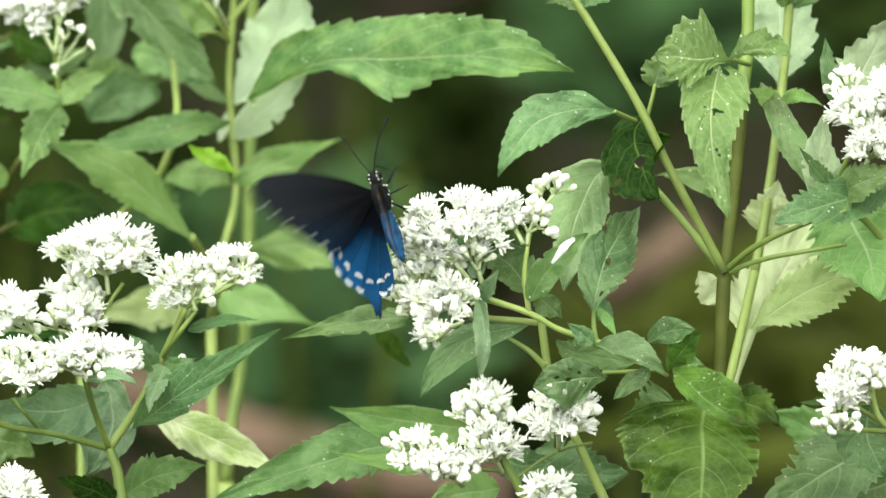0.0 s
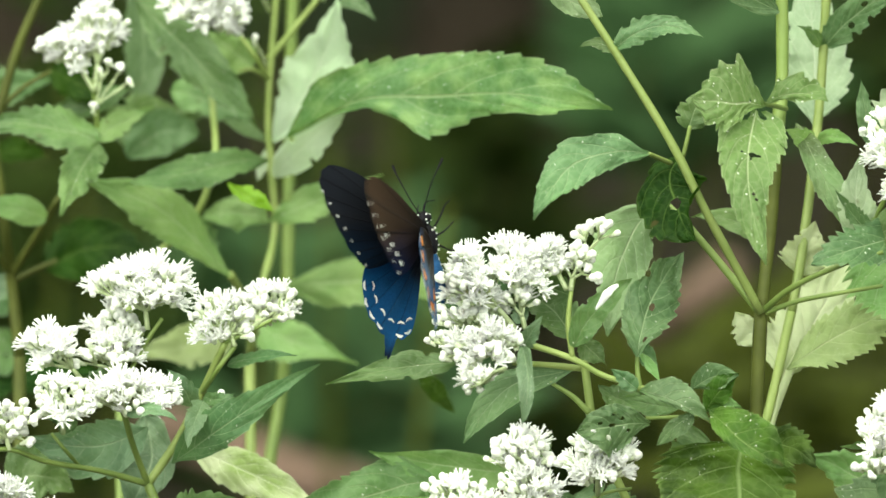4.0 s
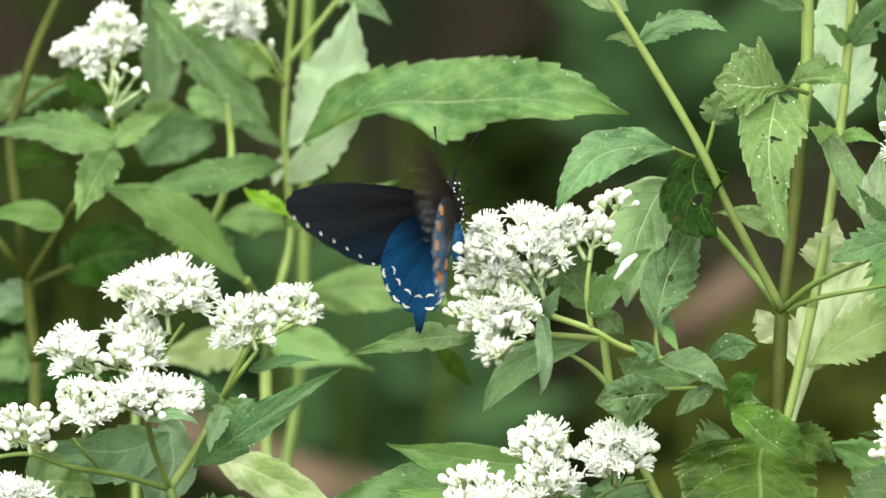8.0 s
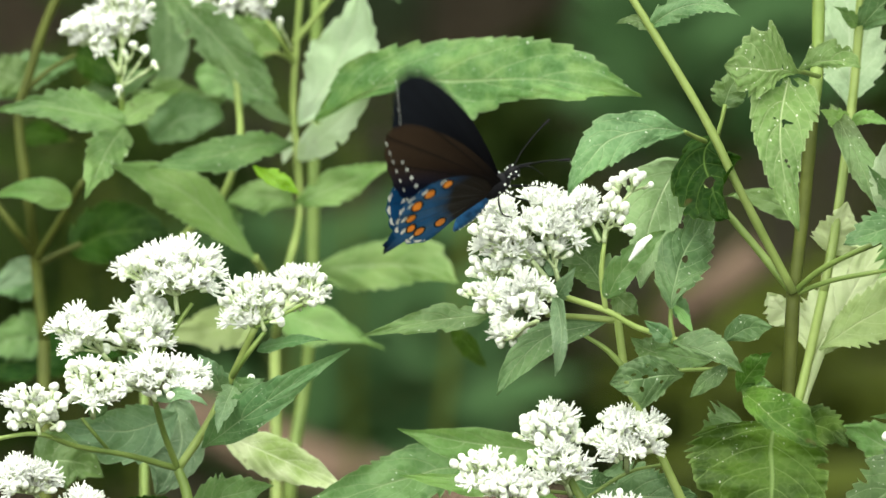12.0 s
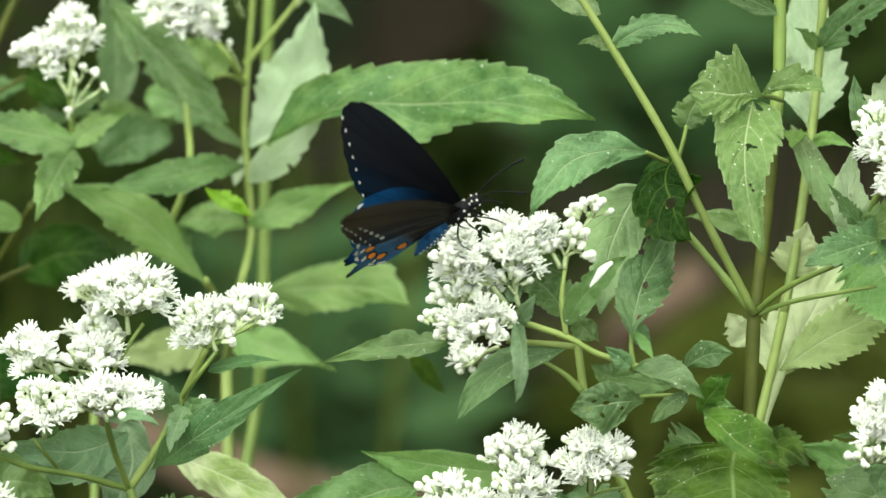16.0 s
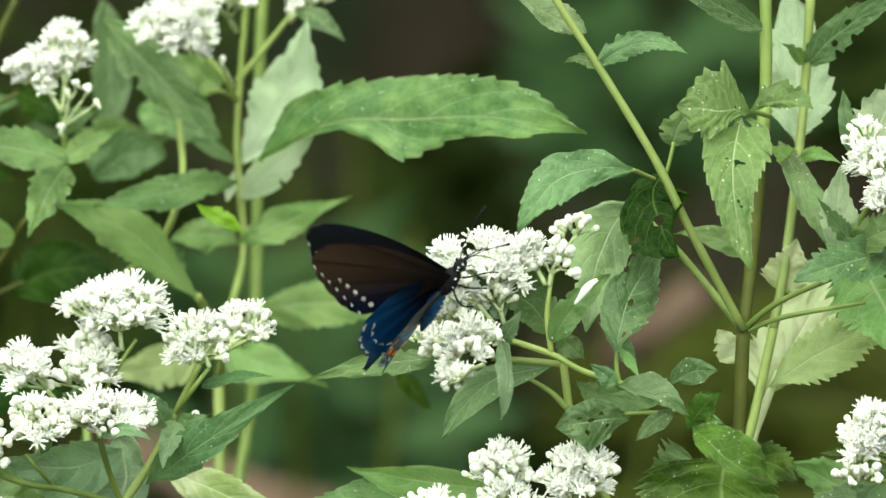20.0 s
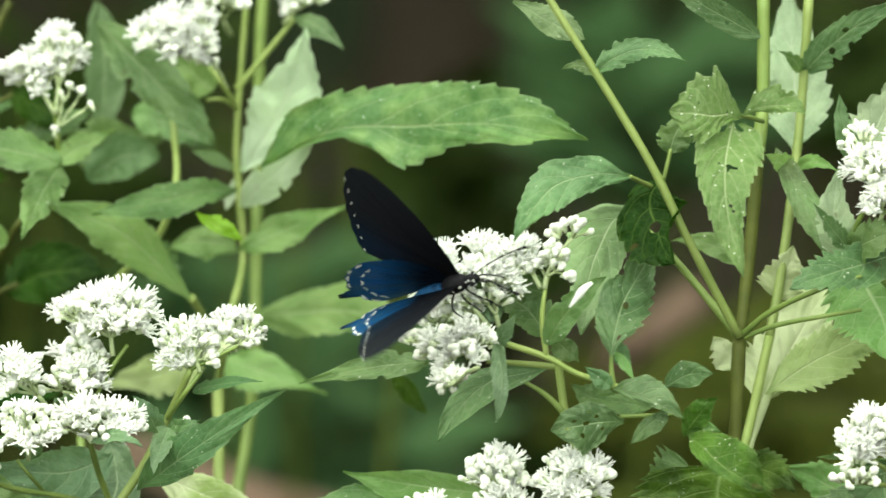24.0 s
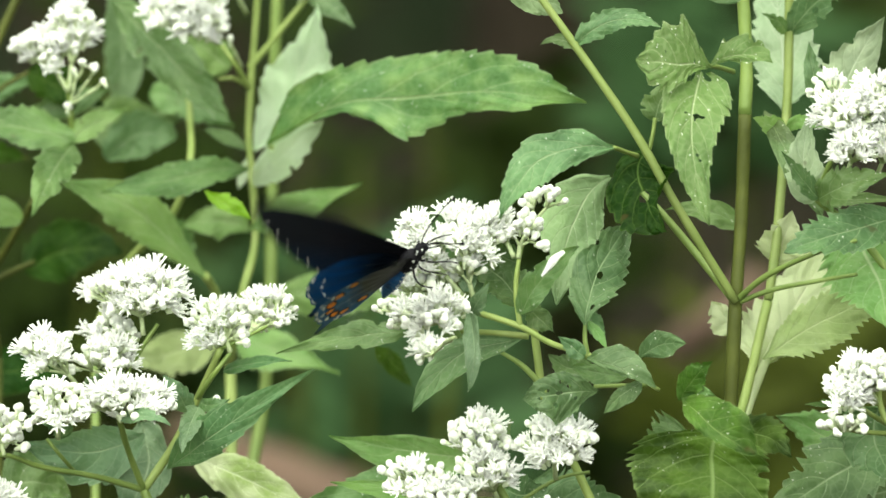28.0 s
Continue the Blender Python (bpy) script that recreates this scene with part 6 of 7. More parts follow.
for side in (1, -1):
    v, f = [], []
    ball(v, f, Vector((6.6, side * 1.5, 0.3)) * MM, 0.95 * MM, 10, 7)
    part("eye", mesh("eye", v, f, BODY), head)
    thread("antenna", head, [(7.6, side * 0.5, 1.0), (11.5, side * 2.2, 1.4), (16.5, side * 4.6, 0.4), (20.4, side * 6.8, -1.4)], 0.16, 0.2, BODY)
    thread("antenna_club", head, [(19.6, side * 6.35, -1.0), (21, side * 7.1, -1.8), (22.2, side * 7.7, -2.5)], 0.24, 0.44, BODY)
    for x, z in ((5.2, 1.1), (6.2, 1.5), (7.6, 0.8), (5.6, -0.6), (7.2, -0.7)):
        dot(head, (x, side * (1.25 if z > 0 else 1.55), z * 1.05), 0.3)
    for x, z in ((3.2, -0.9), (1.6, -1.2), (0.2, 0.2), (-1.6, -1.0), (-3.0, -0.4), (3.0, 1.0)):
        dot(thorax, (x, side * math.sqrt(max(0.3, 2.55 ** 2 - z * z)), z), 0.36)
    for k in range(9):
        u = 0.06 + 0.1 * k
        x, z, r = prof[int(u * 28)]
        dot(abdomen, (x, side * r * 0.93, z - r * 0.30), 0.27)
        dot(abdomen, (x + 0.4, side * r * 0.70, z - r * 0.72), 0.22)
    for x0, x1, x2 in ((2.6, 6.5, 8.5), (0.6, 1.6, 2.4), (-1.2, -3.6, -4.6)):
        thread("leg", butterfly, [(x0, side * 1.2, -1.6), (x1 * 0.9, side * 3.4, -3.4), (x2, side * 4.2, -6.4), (x2 + 1.0, side * 4.8, -9.2)], 0.32, 0.17, BODY)
thread("proboscis", head, [(8.2, 0, -0.3), (10, 0.2, -2.2), (10.4, 0.3, -6.0), (10, 0.2, -10)], 0.2, 0.14, BODY)
fore_l, fore_r = wing(butterfly, True, 1), wing(butterfly, True, -1)
hind_l, hind_r = wing(butterfly, False, 1), wing(butterfly, False, -1)

BODY_ROWS = [
    (0.0, pose(-0.0012, -0.0159, 1.1053, -63.8, -64.9, 128.8)),
    (1.0, pose(-0.0013, -0.0177, 1.1023, -178.0, -61.5, -126.5)),
    (2.0, pose(0.0015, -0.0131, 1.1031, 147.4, -56.8, -95.4)),
    (3.0, pose(-0.0008, -0.0158, 1.1053, -89.2, -71.4, 150.3)),
    (4.0, pose(0.0017, -0.0151, 1.1050, -112.8, -79.8, -179.3)),
    (7.0, pose(0.0034, -0.0154, 1.1120, -67.8, -81.5, 150.0)),
    (8.0, pose(0.0031, -0.0147, 1.1131, 156.3, -83.0, -101.5)),
    (9.0, pose(0.0029, -0.0152, 1.1127, 159.9, -81.0, -99.1)),
    (10.0, pose(0.0024, -0.0144, 1.1130, 92.4, -73.7, -37.2)),
    (11.0, pose(0.0005, -0.0237, 1.1140, 14.7, -65.9, 18.0)),
    (12.0, pose(0.0115, -0.0400, 1.1170, 59.7, -40.1, -18.5)),
    (15.0, pose(0.0116, -0.0394, 1.1170, 55.2, -32.8, -31.0)),
    (16.0, pose(0.0116, -0.0413, 1.1155, 40.5, -34.6, -24.9)),
    (17.0, pose(0.0135, -0.0410, 1.1167, 52.4, -37.7, -29.9)),
    (18.0, pose(0.0102, -0.0410, 1.1121, 66.8, -28.3, -30.0)),
    (19.0, pose(0.0173, -0.0414, 1.1079, 61.8, -29.1, -32.9)),
    (20.0, pose(0.0121, -0.0423, 1.1012, 73.5, -49.7, -36.1)),
    (21.0, pose(0.0138, -0.0417, 1.0990, 79.8, -30.3, -42.3)),
    (24.0, pose(0.0149, -0.0441, 1.1026, 56.3, -16.7, -37.5)),
    (25.0, pose(0.0060, -0.0427, 1.0956, 66.4, -33.5, -52.0)),
    (26.0, pose(0.0076, -0.0432, 1.0987, 56.1, -34.0, -50.1)),
    (27.0, pose(0.0069, -0.0408, 1.0985, 72.9, -32.4, -49.8)),
    (28.0, pose(0.0043, -0.0396, 1.0984, 73.7, -35.9, -48.6)),
]
# wing poses, degrees: seconds, lift above the level, sweep forward
FLAP_LF = [
    (0, 69, -20), (1, 68, 7), (2, 8, -36), (3, 68, -8), (4, 74, 11), (7, 43, -2), (8, 38, -21), (9, 69, -0), (10, 43, -13), (11, 85, -21), (12, 70, -14), (15, 66, -14), (16, 87, -24), (17, 74, -21), (18, 58, -25), (19, 45, -39), (20, 77, -24), (21, 73, -23), (24, 73, -30), (25, 93, -19), (26, 93, -10), (27, 78, -32), (28, 74, -35)]
FLAP_RF = [
    (0, 65, -25), (1, 28, 28), (2, 71, 37), (3, 62, -7), (4, 89, 4), (7, 83, -3), (8, 70, 8), (9, 94, -2), (10, 65, 20), (11, 95, -22), (12, 95, -27), (15, 95, -27), (16, 54, -38), (17, 93, -29), (18, 84, -20), (19, 61, -24), (20, 99, -27), (21, 93, -24), (24, 34, -26), (25, 41, -3), (26, 29, -3), (27, 49, -3), (28, 47, -3)]
FLAP_LH = [
    (0, 63, -1), (1, 7, -7), (2, 28, -8), (3, 68, 5), (4, 65, 19), (7, 35, 2), (8, 65, -1), (9, 55, 4), (10, 68, -3), (11, 80, -13), (12, 70, -8), (15, 67, 3), (16, 94, -8), (17, 73, -2), (18, 99, -10), (19, 95, 1), (20, 99, -10), (21, 88, 2), (24, 95, -6), (25, 88, 0), (26, 94, 1), (27, 97, 2), (28, 96, 0)]
FLAP_RH = [
    (0, 67, 5), (1, 23, 9), (2, 69, -22), (3, 68, 18), (4, 74, 27), (7, 90, 22), (8, 67, 31), (9, 78, 26), (10, 67, 30), (11, 76, 1), (12, 86, 0), (15, 74, 3), (16, 57, -8), (17, 72, 0), (18, 77, -7), (19, 60, -11), (20, 56, -23), (21, 88, -18), (24, 33, -4), (25, 42, -5), (26, 36, 1), (27, 81, -7), (28, 65, -1)]
# the wing beat: seconds, beats so far
BEATS = [
    (0, 0.250), (1, 3.250), (2, 6.250), (3, 9.500), (4, 13.167), (7, 23.250), (8, 26.167), (9, 29.250), (10, 32.167), (11, 35.200), (12, 38.250), (15, 48.000), (16, 51.000), (17, 54.000), (18, 57.750), (19, 61.500), (20, 65.083), (21, 68.000), (24, 78.500), (25, 82.083), (26, 85.833), (27, 89.000), (28, 92.000)]


def flutter(rows, side, fore, swing):
    """Wing rows ten times a second: the held poses, with the quick beat of the wings round them."""
    def beat(t):
        return swing * math.cos(2 * math.pi * float(np.interp(t, [b[0] for b in BEATS], [b[1] for b in BEATS])))

    out = []
    ts = [r[0] for r in rows]
    rest = [r[1] - beat(r[0]) for r in rows]
    root = Matrix.Translation(Vector((2 if fore else -2, side * 1.5, 1.5 if fore else 1.0)) * MM)
    for k in range(281):
        t = k / 10
        held = float(np.interp(t, ts, [r[1] for r in rows]))
        sweep = float(np.interp(t, ts, [r[2] for r in rows]))
        lift = float(np.interp(t, ts, rest)) + beat(t)
        lift = min(max(lift, min(held, 8)), max(held, 96))
        out.append((t, root @ Matrix.Rotation(radians(side * lift), 4, "X") @ Matrix.Rotation(radians(-side * sweep), 4, "Z")))
    return out


# ---- what moves: the plants nod in the wind ----
def nod(ob, rows):
    o = Vector(ob.location)
    walk(ob, [(t, Matrix.Translation(o + Vector((x, y, z)))) for t, x, y, z in rows])


def swing(ob, rows, more):
    """The nod of the plants round it, and its own swing on top."""
    ts = [m[0] for m in more]
    nod(ob, [(t, x + float(np.interp(t, ts, [m[1] for m in more])) * MM, y, z + float(np.interp(t, ts, [m[2] for m in more])) * MM) for t, x, y, z in rows])


def bob(ob, foot, length, rows):
    """A leaf that dips and rises about its foot."""
    walk(ob, [(t, Matrix.Translation(foot + Vector((x * MM, 0, 0))) @ Matrix.Rotation(-z * MM / length, 4, "Y") @ Matrix.Translation(-foot)) for t, x, z in rows])


def lean(ob, rows):
    o = Vector(ob.location)
    walk(ob, [(t, Matrix.Translation(o) @ Matrix.Rotation(radians(a), 4, "Y")) for t, a in rows])


SWAY_L = [
        (0.0, -0.0010, 0.0001, 0.0007),
        (0.5, -0.0006, 0.0002, 0.0013),
        (1.0, -0.0006, 0.0002, 0.0016),
        (1.5, -0.0009, 0.0002, 0.0019),
        (2.0, -0.0016, 0.0002, 0.0022),
        (2.5, -0.0017, 0.0003, 0.0024),
        (3.0, -0.0006, 0.0003, 0.0027),
        (3.5, -0.0001, 0.0003, 0.0024),
        (4.0, -0.0003, 0.0002, 0.0022),
        (4.5, -0.0007, 0.0001, 0.0012),
        (6.5, -0.0007, -0.0000, -0.0001),
        (7.0, -0.0008, -0.0001, -0.0006),
        (7.5, -0.0006, -0.0000, -0.0004),
        (8.0, 0.0000, 0.0000, 0.0000),
        (8.5, 0.0007, 0.0000, 0.0001),
        (9.0, 0.0011, 0.0000, 0.0003),
        (9.5, 0.0008, -0.0000, -0.0000),
        (10.0, 0.0011, 0.0000, 0.0002),
        (10.5, 0.0004, 0.0001, 0.0006),
        (11.0, 0.0003, 0.0001, 0.0010),
        (11.5, -0.0002, 0.0000, 0.0001),
        (12.0, -0.0009, 0.0001, 0.0008),
        (12.5, -0.0025, 0.0002, 0.0015),
        (14.5, -0.0057, 0.0002, 0.0013),
        (15.0, -0.0051, 0.0002, 0.0011),
        (15.5, -0.0040, 0.0001, 0.0010),
        (16.0, -0.0036, 0.0002, 0.0012),
        (16.5, -0.0031, 0.0002, 0.0013),
        (17.0, -0.0028, 0.0002, 0.0013),
        (17.5, -0.0016, 0.0001, 0.0009),
        (18.0, -0.0013, 0.0001, 0.0011),
        (18.5, -0.0006, 0.0002, 0.0017),
        (19.0, -0.0000, 0.0002, 0.0015),
        (19.5, -0.0003, 0.0002, 0.0016),
        (20.0, -0.0025, 0.0002, 0.0013),
        (20.5, -0.0047, 0.0001, 0.0007),
        (21.0, -0.0053, 0.0000, -0.0007),
        (21.5, -0.0053, 0.0001, -0.0000),
        (23.5, -0.0049, 0.0001, 0.0005),
        (24.0, -0.0040, 0.0002, 0.0018),
        (24.5, -0.0002, 0.0002, 0.0014),
        (25.0, 0.0024, 0.0001, 0.0008),
        (25.5, 0.0039, 0.0000, 0.0001),
        (26.0, 0.0050, -0.0001, -0.0011),
        (26.5, 0.0069, -0.0001, -0.0013),
        (27.0, 0.0092, -0.0001, -0.0023),
        (27.5, 0.0089, -0.0002, -0.0027),
        (28.0, 0.0055, -0.0002, -0.0027),
]
SWAY_B = [
        (0.0, 0.0009, 0.0001, 0.0013),
        (0.5, 0.0010, 0.0002, 0.0016),
        (1.0, 0.0010, 0.0002, 0.0018),
        (1.5, 0.0006, 0.0002, 0.0023),
        (2.0, 0.0007, 0.0003, 0.0028),
        (2.5, 0.0010, 0.0003, 0.0030),
        (3.0, 0.0011, 0.0003, 0.0030),
        (3.5, 0.0010, 0.0003, 0.0025),
        (4.0, 0.0014, 0.0002, 0.0021),
        (4.5, 0.0015, 0.0002, 0.0017),
        (6.5, -0.0004, -0.0000, -0.0001),
        (7.0, 0.0002, 0.0000, 0.0002),
        (7.5, -0.0002, -0.0000, -0.0003),
        (8.0, 0.0001, 0.0000, 0.0000),
        (8.5, -0.0002, -0.0000, -0.0000),
        (9.0, 0.0009, 0.0000, 0.0003),
        (9.5, 0.0005, 0.0001, 0.0005),
        (10.0, 0.0010, 0.0001, 0.0007),
        (10.5, 0.0004, 0.0001, 0.0006),
        (11.0, 0.0005, 0.0001, 0.0008),
        (11.5, -0.0008, 0.0000, 0.0004),
        (12.0, -0.0005, 0.0002, 0.0014),
        (12.5, -0.0020, 0.0002, 0.0015),
        (14.5, -0.0054, 0.0003, 0.0022),
        (15.0, -0.0044, 0.0002, 0.0015),
        (15.5, -0.0039, 0.0002, 0.0018),
        (16.0, -0.0032, 0.0002, 0.0012),
        (16.5, -0.0030, 0.0002, 0.0019),
        (17.0, -0.0026, 0.0002, 0.0018),
        (17.5, -0.0016, 0.0003, 0.0023),
        (18.0, -0.0017, 0.0003, 0.0024),
        (18.5, -0.0008, 0.0003, 0.0026),
        (19.0, -0.0012, 0.0003, 0.0024),
        (19.5, -0.0012, 0.0002, 0.0016),
        (20.0, -0.0025, 0.0001, 0.0012),
        (20.5, -0.0030, 0.0002, 0.0015),
        (21.0, -0.0042, 0.0002, 0.0016),
        (21.5, -0.0052, 0.0002, 0.0014),
        (23.5, -0.0035, 0.0003, 0.0026),
        (24.0, -0.0033, 0.0003, 0.0028),
        (24.5, -0.0025, 0.0003, 0.0024),
        (25.0, -0.0013, 0.0003, 0.0023),
        (25.5, 0.0009, 0.0002, 0.0016),
        (26.0, 0.0026, 0.0000, 0.0002),
        (26.5, 0.0045, 0.0000, 0.0002),
        (27.0, 0.0040, -0.0000, -0.0005),
        (27.5, 0.0033, -0.0001, -0.0008),
        (28.0, -0.0006, -0.0001, -0.0008),
]
SWAY_H = [
        (0.0, -0.0001, -0.0003, -0.0027),
        (0.5, -0.0003, -0.0003, -0.0027),
        (1.0, -0.0005, -0.0004, -0.0036),
        (1.5, 0.0000, -0.0003, -0.0028),
        (2.0, -0.0003, -0.0004, -0.0036),
        (2.5, -0.0002, -0.0004, -0.0038),
        (3.0, -0.0003, -0.0004, -0.0039),
        (3.5, -0.0003, -0.0005, -0.0041),
        (4.0, 0.0000, -0.0004, -0.0036),
        (4.5, -0.0000, -0.0003, -0.0031),
        (6.5, 0.0005, -0.0000, -0.0001),
        (7.0, 0.0003, -0.0000, 0.0000),
        (7.5, 0.0005, 0.0000, 0.0002),
        (8.0, -0.0000, -0.0000, -0.0000),
        (8.5, 0.0003, 0.0000, 0.0002),
        (9.0, 0.0003, 0.0001, 0.0006),
        (9.5, -0.0003, 0.0000, 0.0003),
        (10.0, 0.0002, 0.0000, 0.0003),
        (10.5, -0.0003, 0.0000, 0.0002),
        (11.0, -0.0002, -0.0000, -0.0001),
        (11.5, -0.0000, 0.0000, 0.0000),
        (12.0, -0.0001, -0.0000, -0.0001),
        (12.5, 0.0003, -0.0001, -0.0006),
        (14.5, 0.0006, -0.0000, -0.0001),
        (15.0, 0.0015, -0.0001, -0.0006),
        (15.5, 0.0020, -0.0001, -0.0004),
        (16.0, 0.0008, -0.0001, -0.0009),
        (16.5, 0.0007, -0.0000, -0.0004),
        (17.0, -0.0001, -0.0003, -0.0024),
        (17.5, 0.0003, -0.0001, -0.0007),
        (18.0, 0.0004, -0.0002, -0.0018),
        (18.5, 0.0001, -0.0002, -0.0019),
        (19.0, -0.0005, -0.0002, -0.0016),
        (19.5, -0.0002, -0.0002, -0.0018),
        (20.0, 0.0006, -0.0001, -0.0009),
        (20.5, 0.0004, 0.0000, 0.0002),
        (21.0, 0.0003, -0.0000, -0.0001),
        (21.5, 0.0008, 0.0000, 0.0004),
        (23.5, 0.0003, -0.0001, -0.0009),
        (24.0, -0.0005, -0.0000, -0.0002),
        (24.5, -0.0020, -0.0003, -0.0032),
        (25.0, -0.0016, -0.0003, -0.0027),
        (25.5, -0.0035, -0.0003, -0.0029),
        (26.0, -0.0061, -0.0003, -0.0025),
        (26.5, -0.0055, -0.0001, -0.0011),
        (27.0, -0.0052, -0.0000, 0.0003),
        (27.5, -0.0072, 0.0002, 0.0030),
        (28.0, -0.0081, 0.0003, 0.0038),
]
SWAY_M = [
        (0.0, -0.0012, -0.0007, -0.0061),
        (0.5, -0.0013, -0.0006, -0.0053),
        (1.0, -0.0015, -0.0006, -0.0055),
        (1.5, -0.0010, -0.0007, -0.0066),
        (2.0, -0.0015, -0.0006, -0.0055),
        (2.5, -0.0007, -0.0007, -0.0066),
        (3.0, -0.0013, -0.0007, -0.0061),
        (3.5, -0.0005, -0.0007, -0.0064),
        (4.0, 0.0008, -0.0008, -0.0074),
        (4.5, -0.0008, -0.0006, -0.0058),
        (6.5, 0.0002, -0.0004, -0.0027),
        (7.0, 0.0001, -0.0003, -0.0019),
        (7.5, -0.0000, -0.0001, -0.0008),
        (8.0, 0.0002, 0.0000, -0.0001),
        (8.5, -0.0012, -0.0001, -0.0008),
        (9.0, -0.0007, -0.0001, -0.0010),
        (9.5, -0.0003, -0.0001, -0.0009),
        (10.0, -0.0008, -0.0001, -0.0010),
        (10.5, -0.0004, -0.0000, -0.0004),
        (11.0, -0.0002, -0.0001, -0.0005),
        (11.5, -0.0008, -0.0001, -0.0007),
        (12.0, 0.0010, 0.0001, 0.0004),
        (12.5, 0.0010, -0.0001, -0.0010),
        (14.5, -0.0005, -0.0001, -0.0004),
        (15.0, -0.0006, -0.0001, -0.0008),
        (15.5, 0.0017, -0.0001, -0.0005),
        (16.0, 0.0008, -0.0001, -0.0010),
        (16.5, -0.0016, -0.0003, -0.0025),
        (17.0, 0.0005, -0.0000, -0.0004),
        (17.5, 0.0004, -0.0003, -0.0019),
        (18.0, -0.0010, -0.0005, -0.0033),
        (18.5, -0.0003, -0.0001, -0.0013),
        (19.0, -0.0000, -0.0001, -0.0009),
        (19.5, -0.0017, -0.0002, -0.0016),
        (20.0, -0.0003, -0.0002, -0.0013),
        (20.5, 0.0008, 0.0000, -0.0001),
        (21.0, -0.0008, -0.0001, -0.0011),
        (21.5, -0.0015, -0.0000, -0.0004),
        (23.5, 0.0006, 0.0000, 0.0004),
        (24.0, -0.0006, -0.0000, -0.0001),
        (24.5, -0.0009, -0.0003, -0.0031),
        (25.0, -0.0032, -0.0005, -0.0041),
        (25.5, -0.0015, -0.0002, -0.0014),
        (26.0, -0.0032, -0.0003, -0.0024),
        (26.5, -0.0054, -0.0005, -0.0044),
        (27.0, -0.0043, -0.0002, -0.0015),
        (27.5, -0.0042, -0.0002, -0.0011),
        (28.0, -0.0065, -0.0003, -0.0017),
]
SWAY_F = [
        (0.0, 0.0001, -0.0000, -0.0003),
        (0.5, 0.0001, -0.0001, -0.0011),
        (1.0, 0.0001, -0.0001, -0.0010),
        (1.5, -0.0004, -0.0001, -0.0005),
        (2.0, 0.0011, -0.0002, -0.0016),
        (2.5, 0.0004, -0.0002, -0.0015),
        (3.0, -0.0002, -0.0002, -0.0019),
        (3.5, 0.0003, -0.0003, -0.0024),
        (4.0, 0.0009, -0.0002, -0.0014),
        (4.5, 0.0009, -0.0002, -0.0021),
        (6.5, 0.0009, -0.0002, -0.0016),
        (7.0, 0.0008, -0.0001, -0.0009),
        (7.5, 0.0008, -0.0002, -0.0014),
        (8.0, -0.0000, 0.0000, 0.0000),
        (8.5, 0.0003, -0.0000, -0.0003),
        (9.0, 0.0006, -0.0001, -0.0006),
        (9.5, 0.0002, -0.0000, -0.0000),
        (10.0, 0.0002, -0.0001, -0.0005),
        (10.5, -0.0003, -0.0001, -0.0005),
        (11.0, 0.0002, -0.0001, -0.0005),
        (11.5, 0.0003, -0.0001, -0.0008),
        (12.0, -0.0000, -0.0001, -0.0006),
        (12.5, -0.0000, -0.0001, -0.0008),
        (14.5, 0.0002, -0.0000, -0.0003),
        (15.0, 0.0012, -0.0001, -0.0004),
        (15.5, 0.0005, -0.0001, -0.0004),
        (16.0, 0.0009, -0.0001, -0.0009),
        (16.5, 0.0009, -0.0001, -0.0006),
        (17.0, -0.0001, -0.0001, -0.0009),
        (17.5, 0.0004, -0.0002, -0.0022),
        (18.0, 0.0006, -0.0002, -0.0017),
        (18.5, 0.0012, -0.0001, -0.0011),
        (19.0, -0.0002, -0.0002, -0.0021),
        (19.5, -0.0006, -0.0001, -0.0012),
        (20.0, -0.0003, -0.0001, -0.0008),
        (20.5, -0.0004, -0.0000, -0.0004),
        (21.0, -0.0005, 0.0000, 0.0001),
        (21.5, 0.0000, 0.0001, 0.0006),
        (23.5, -0.0003, 0.0000, 0.0002),
        (24.0, -0.0003, 0.0000, 0.0000),
        (24.5, 0.0001, -0.0001, -0.0006),
        (25.0, -0.0012, -0.0002, -0.0016),
        (25.5, -0.0013, -0.0002, -0.0015),
        (26.0, -0.0022, -0.0001, -0.0008),
        (26.5, -0.0032, -0.0002, -0.0016),
        (27.0, -0.0022, -0.0001, -0.0008),
        (27.5, -0.0023, 0.0000, 0.0006),
        (28.0, -0.0038, -0.0000, -0.0000),
]
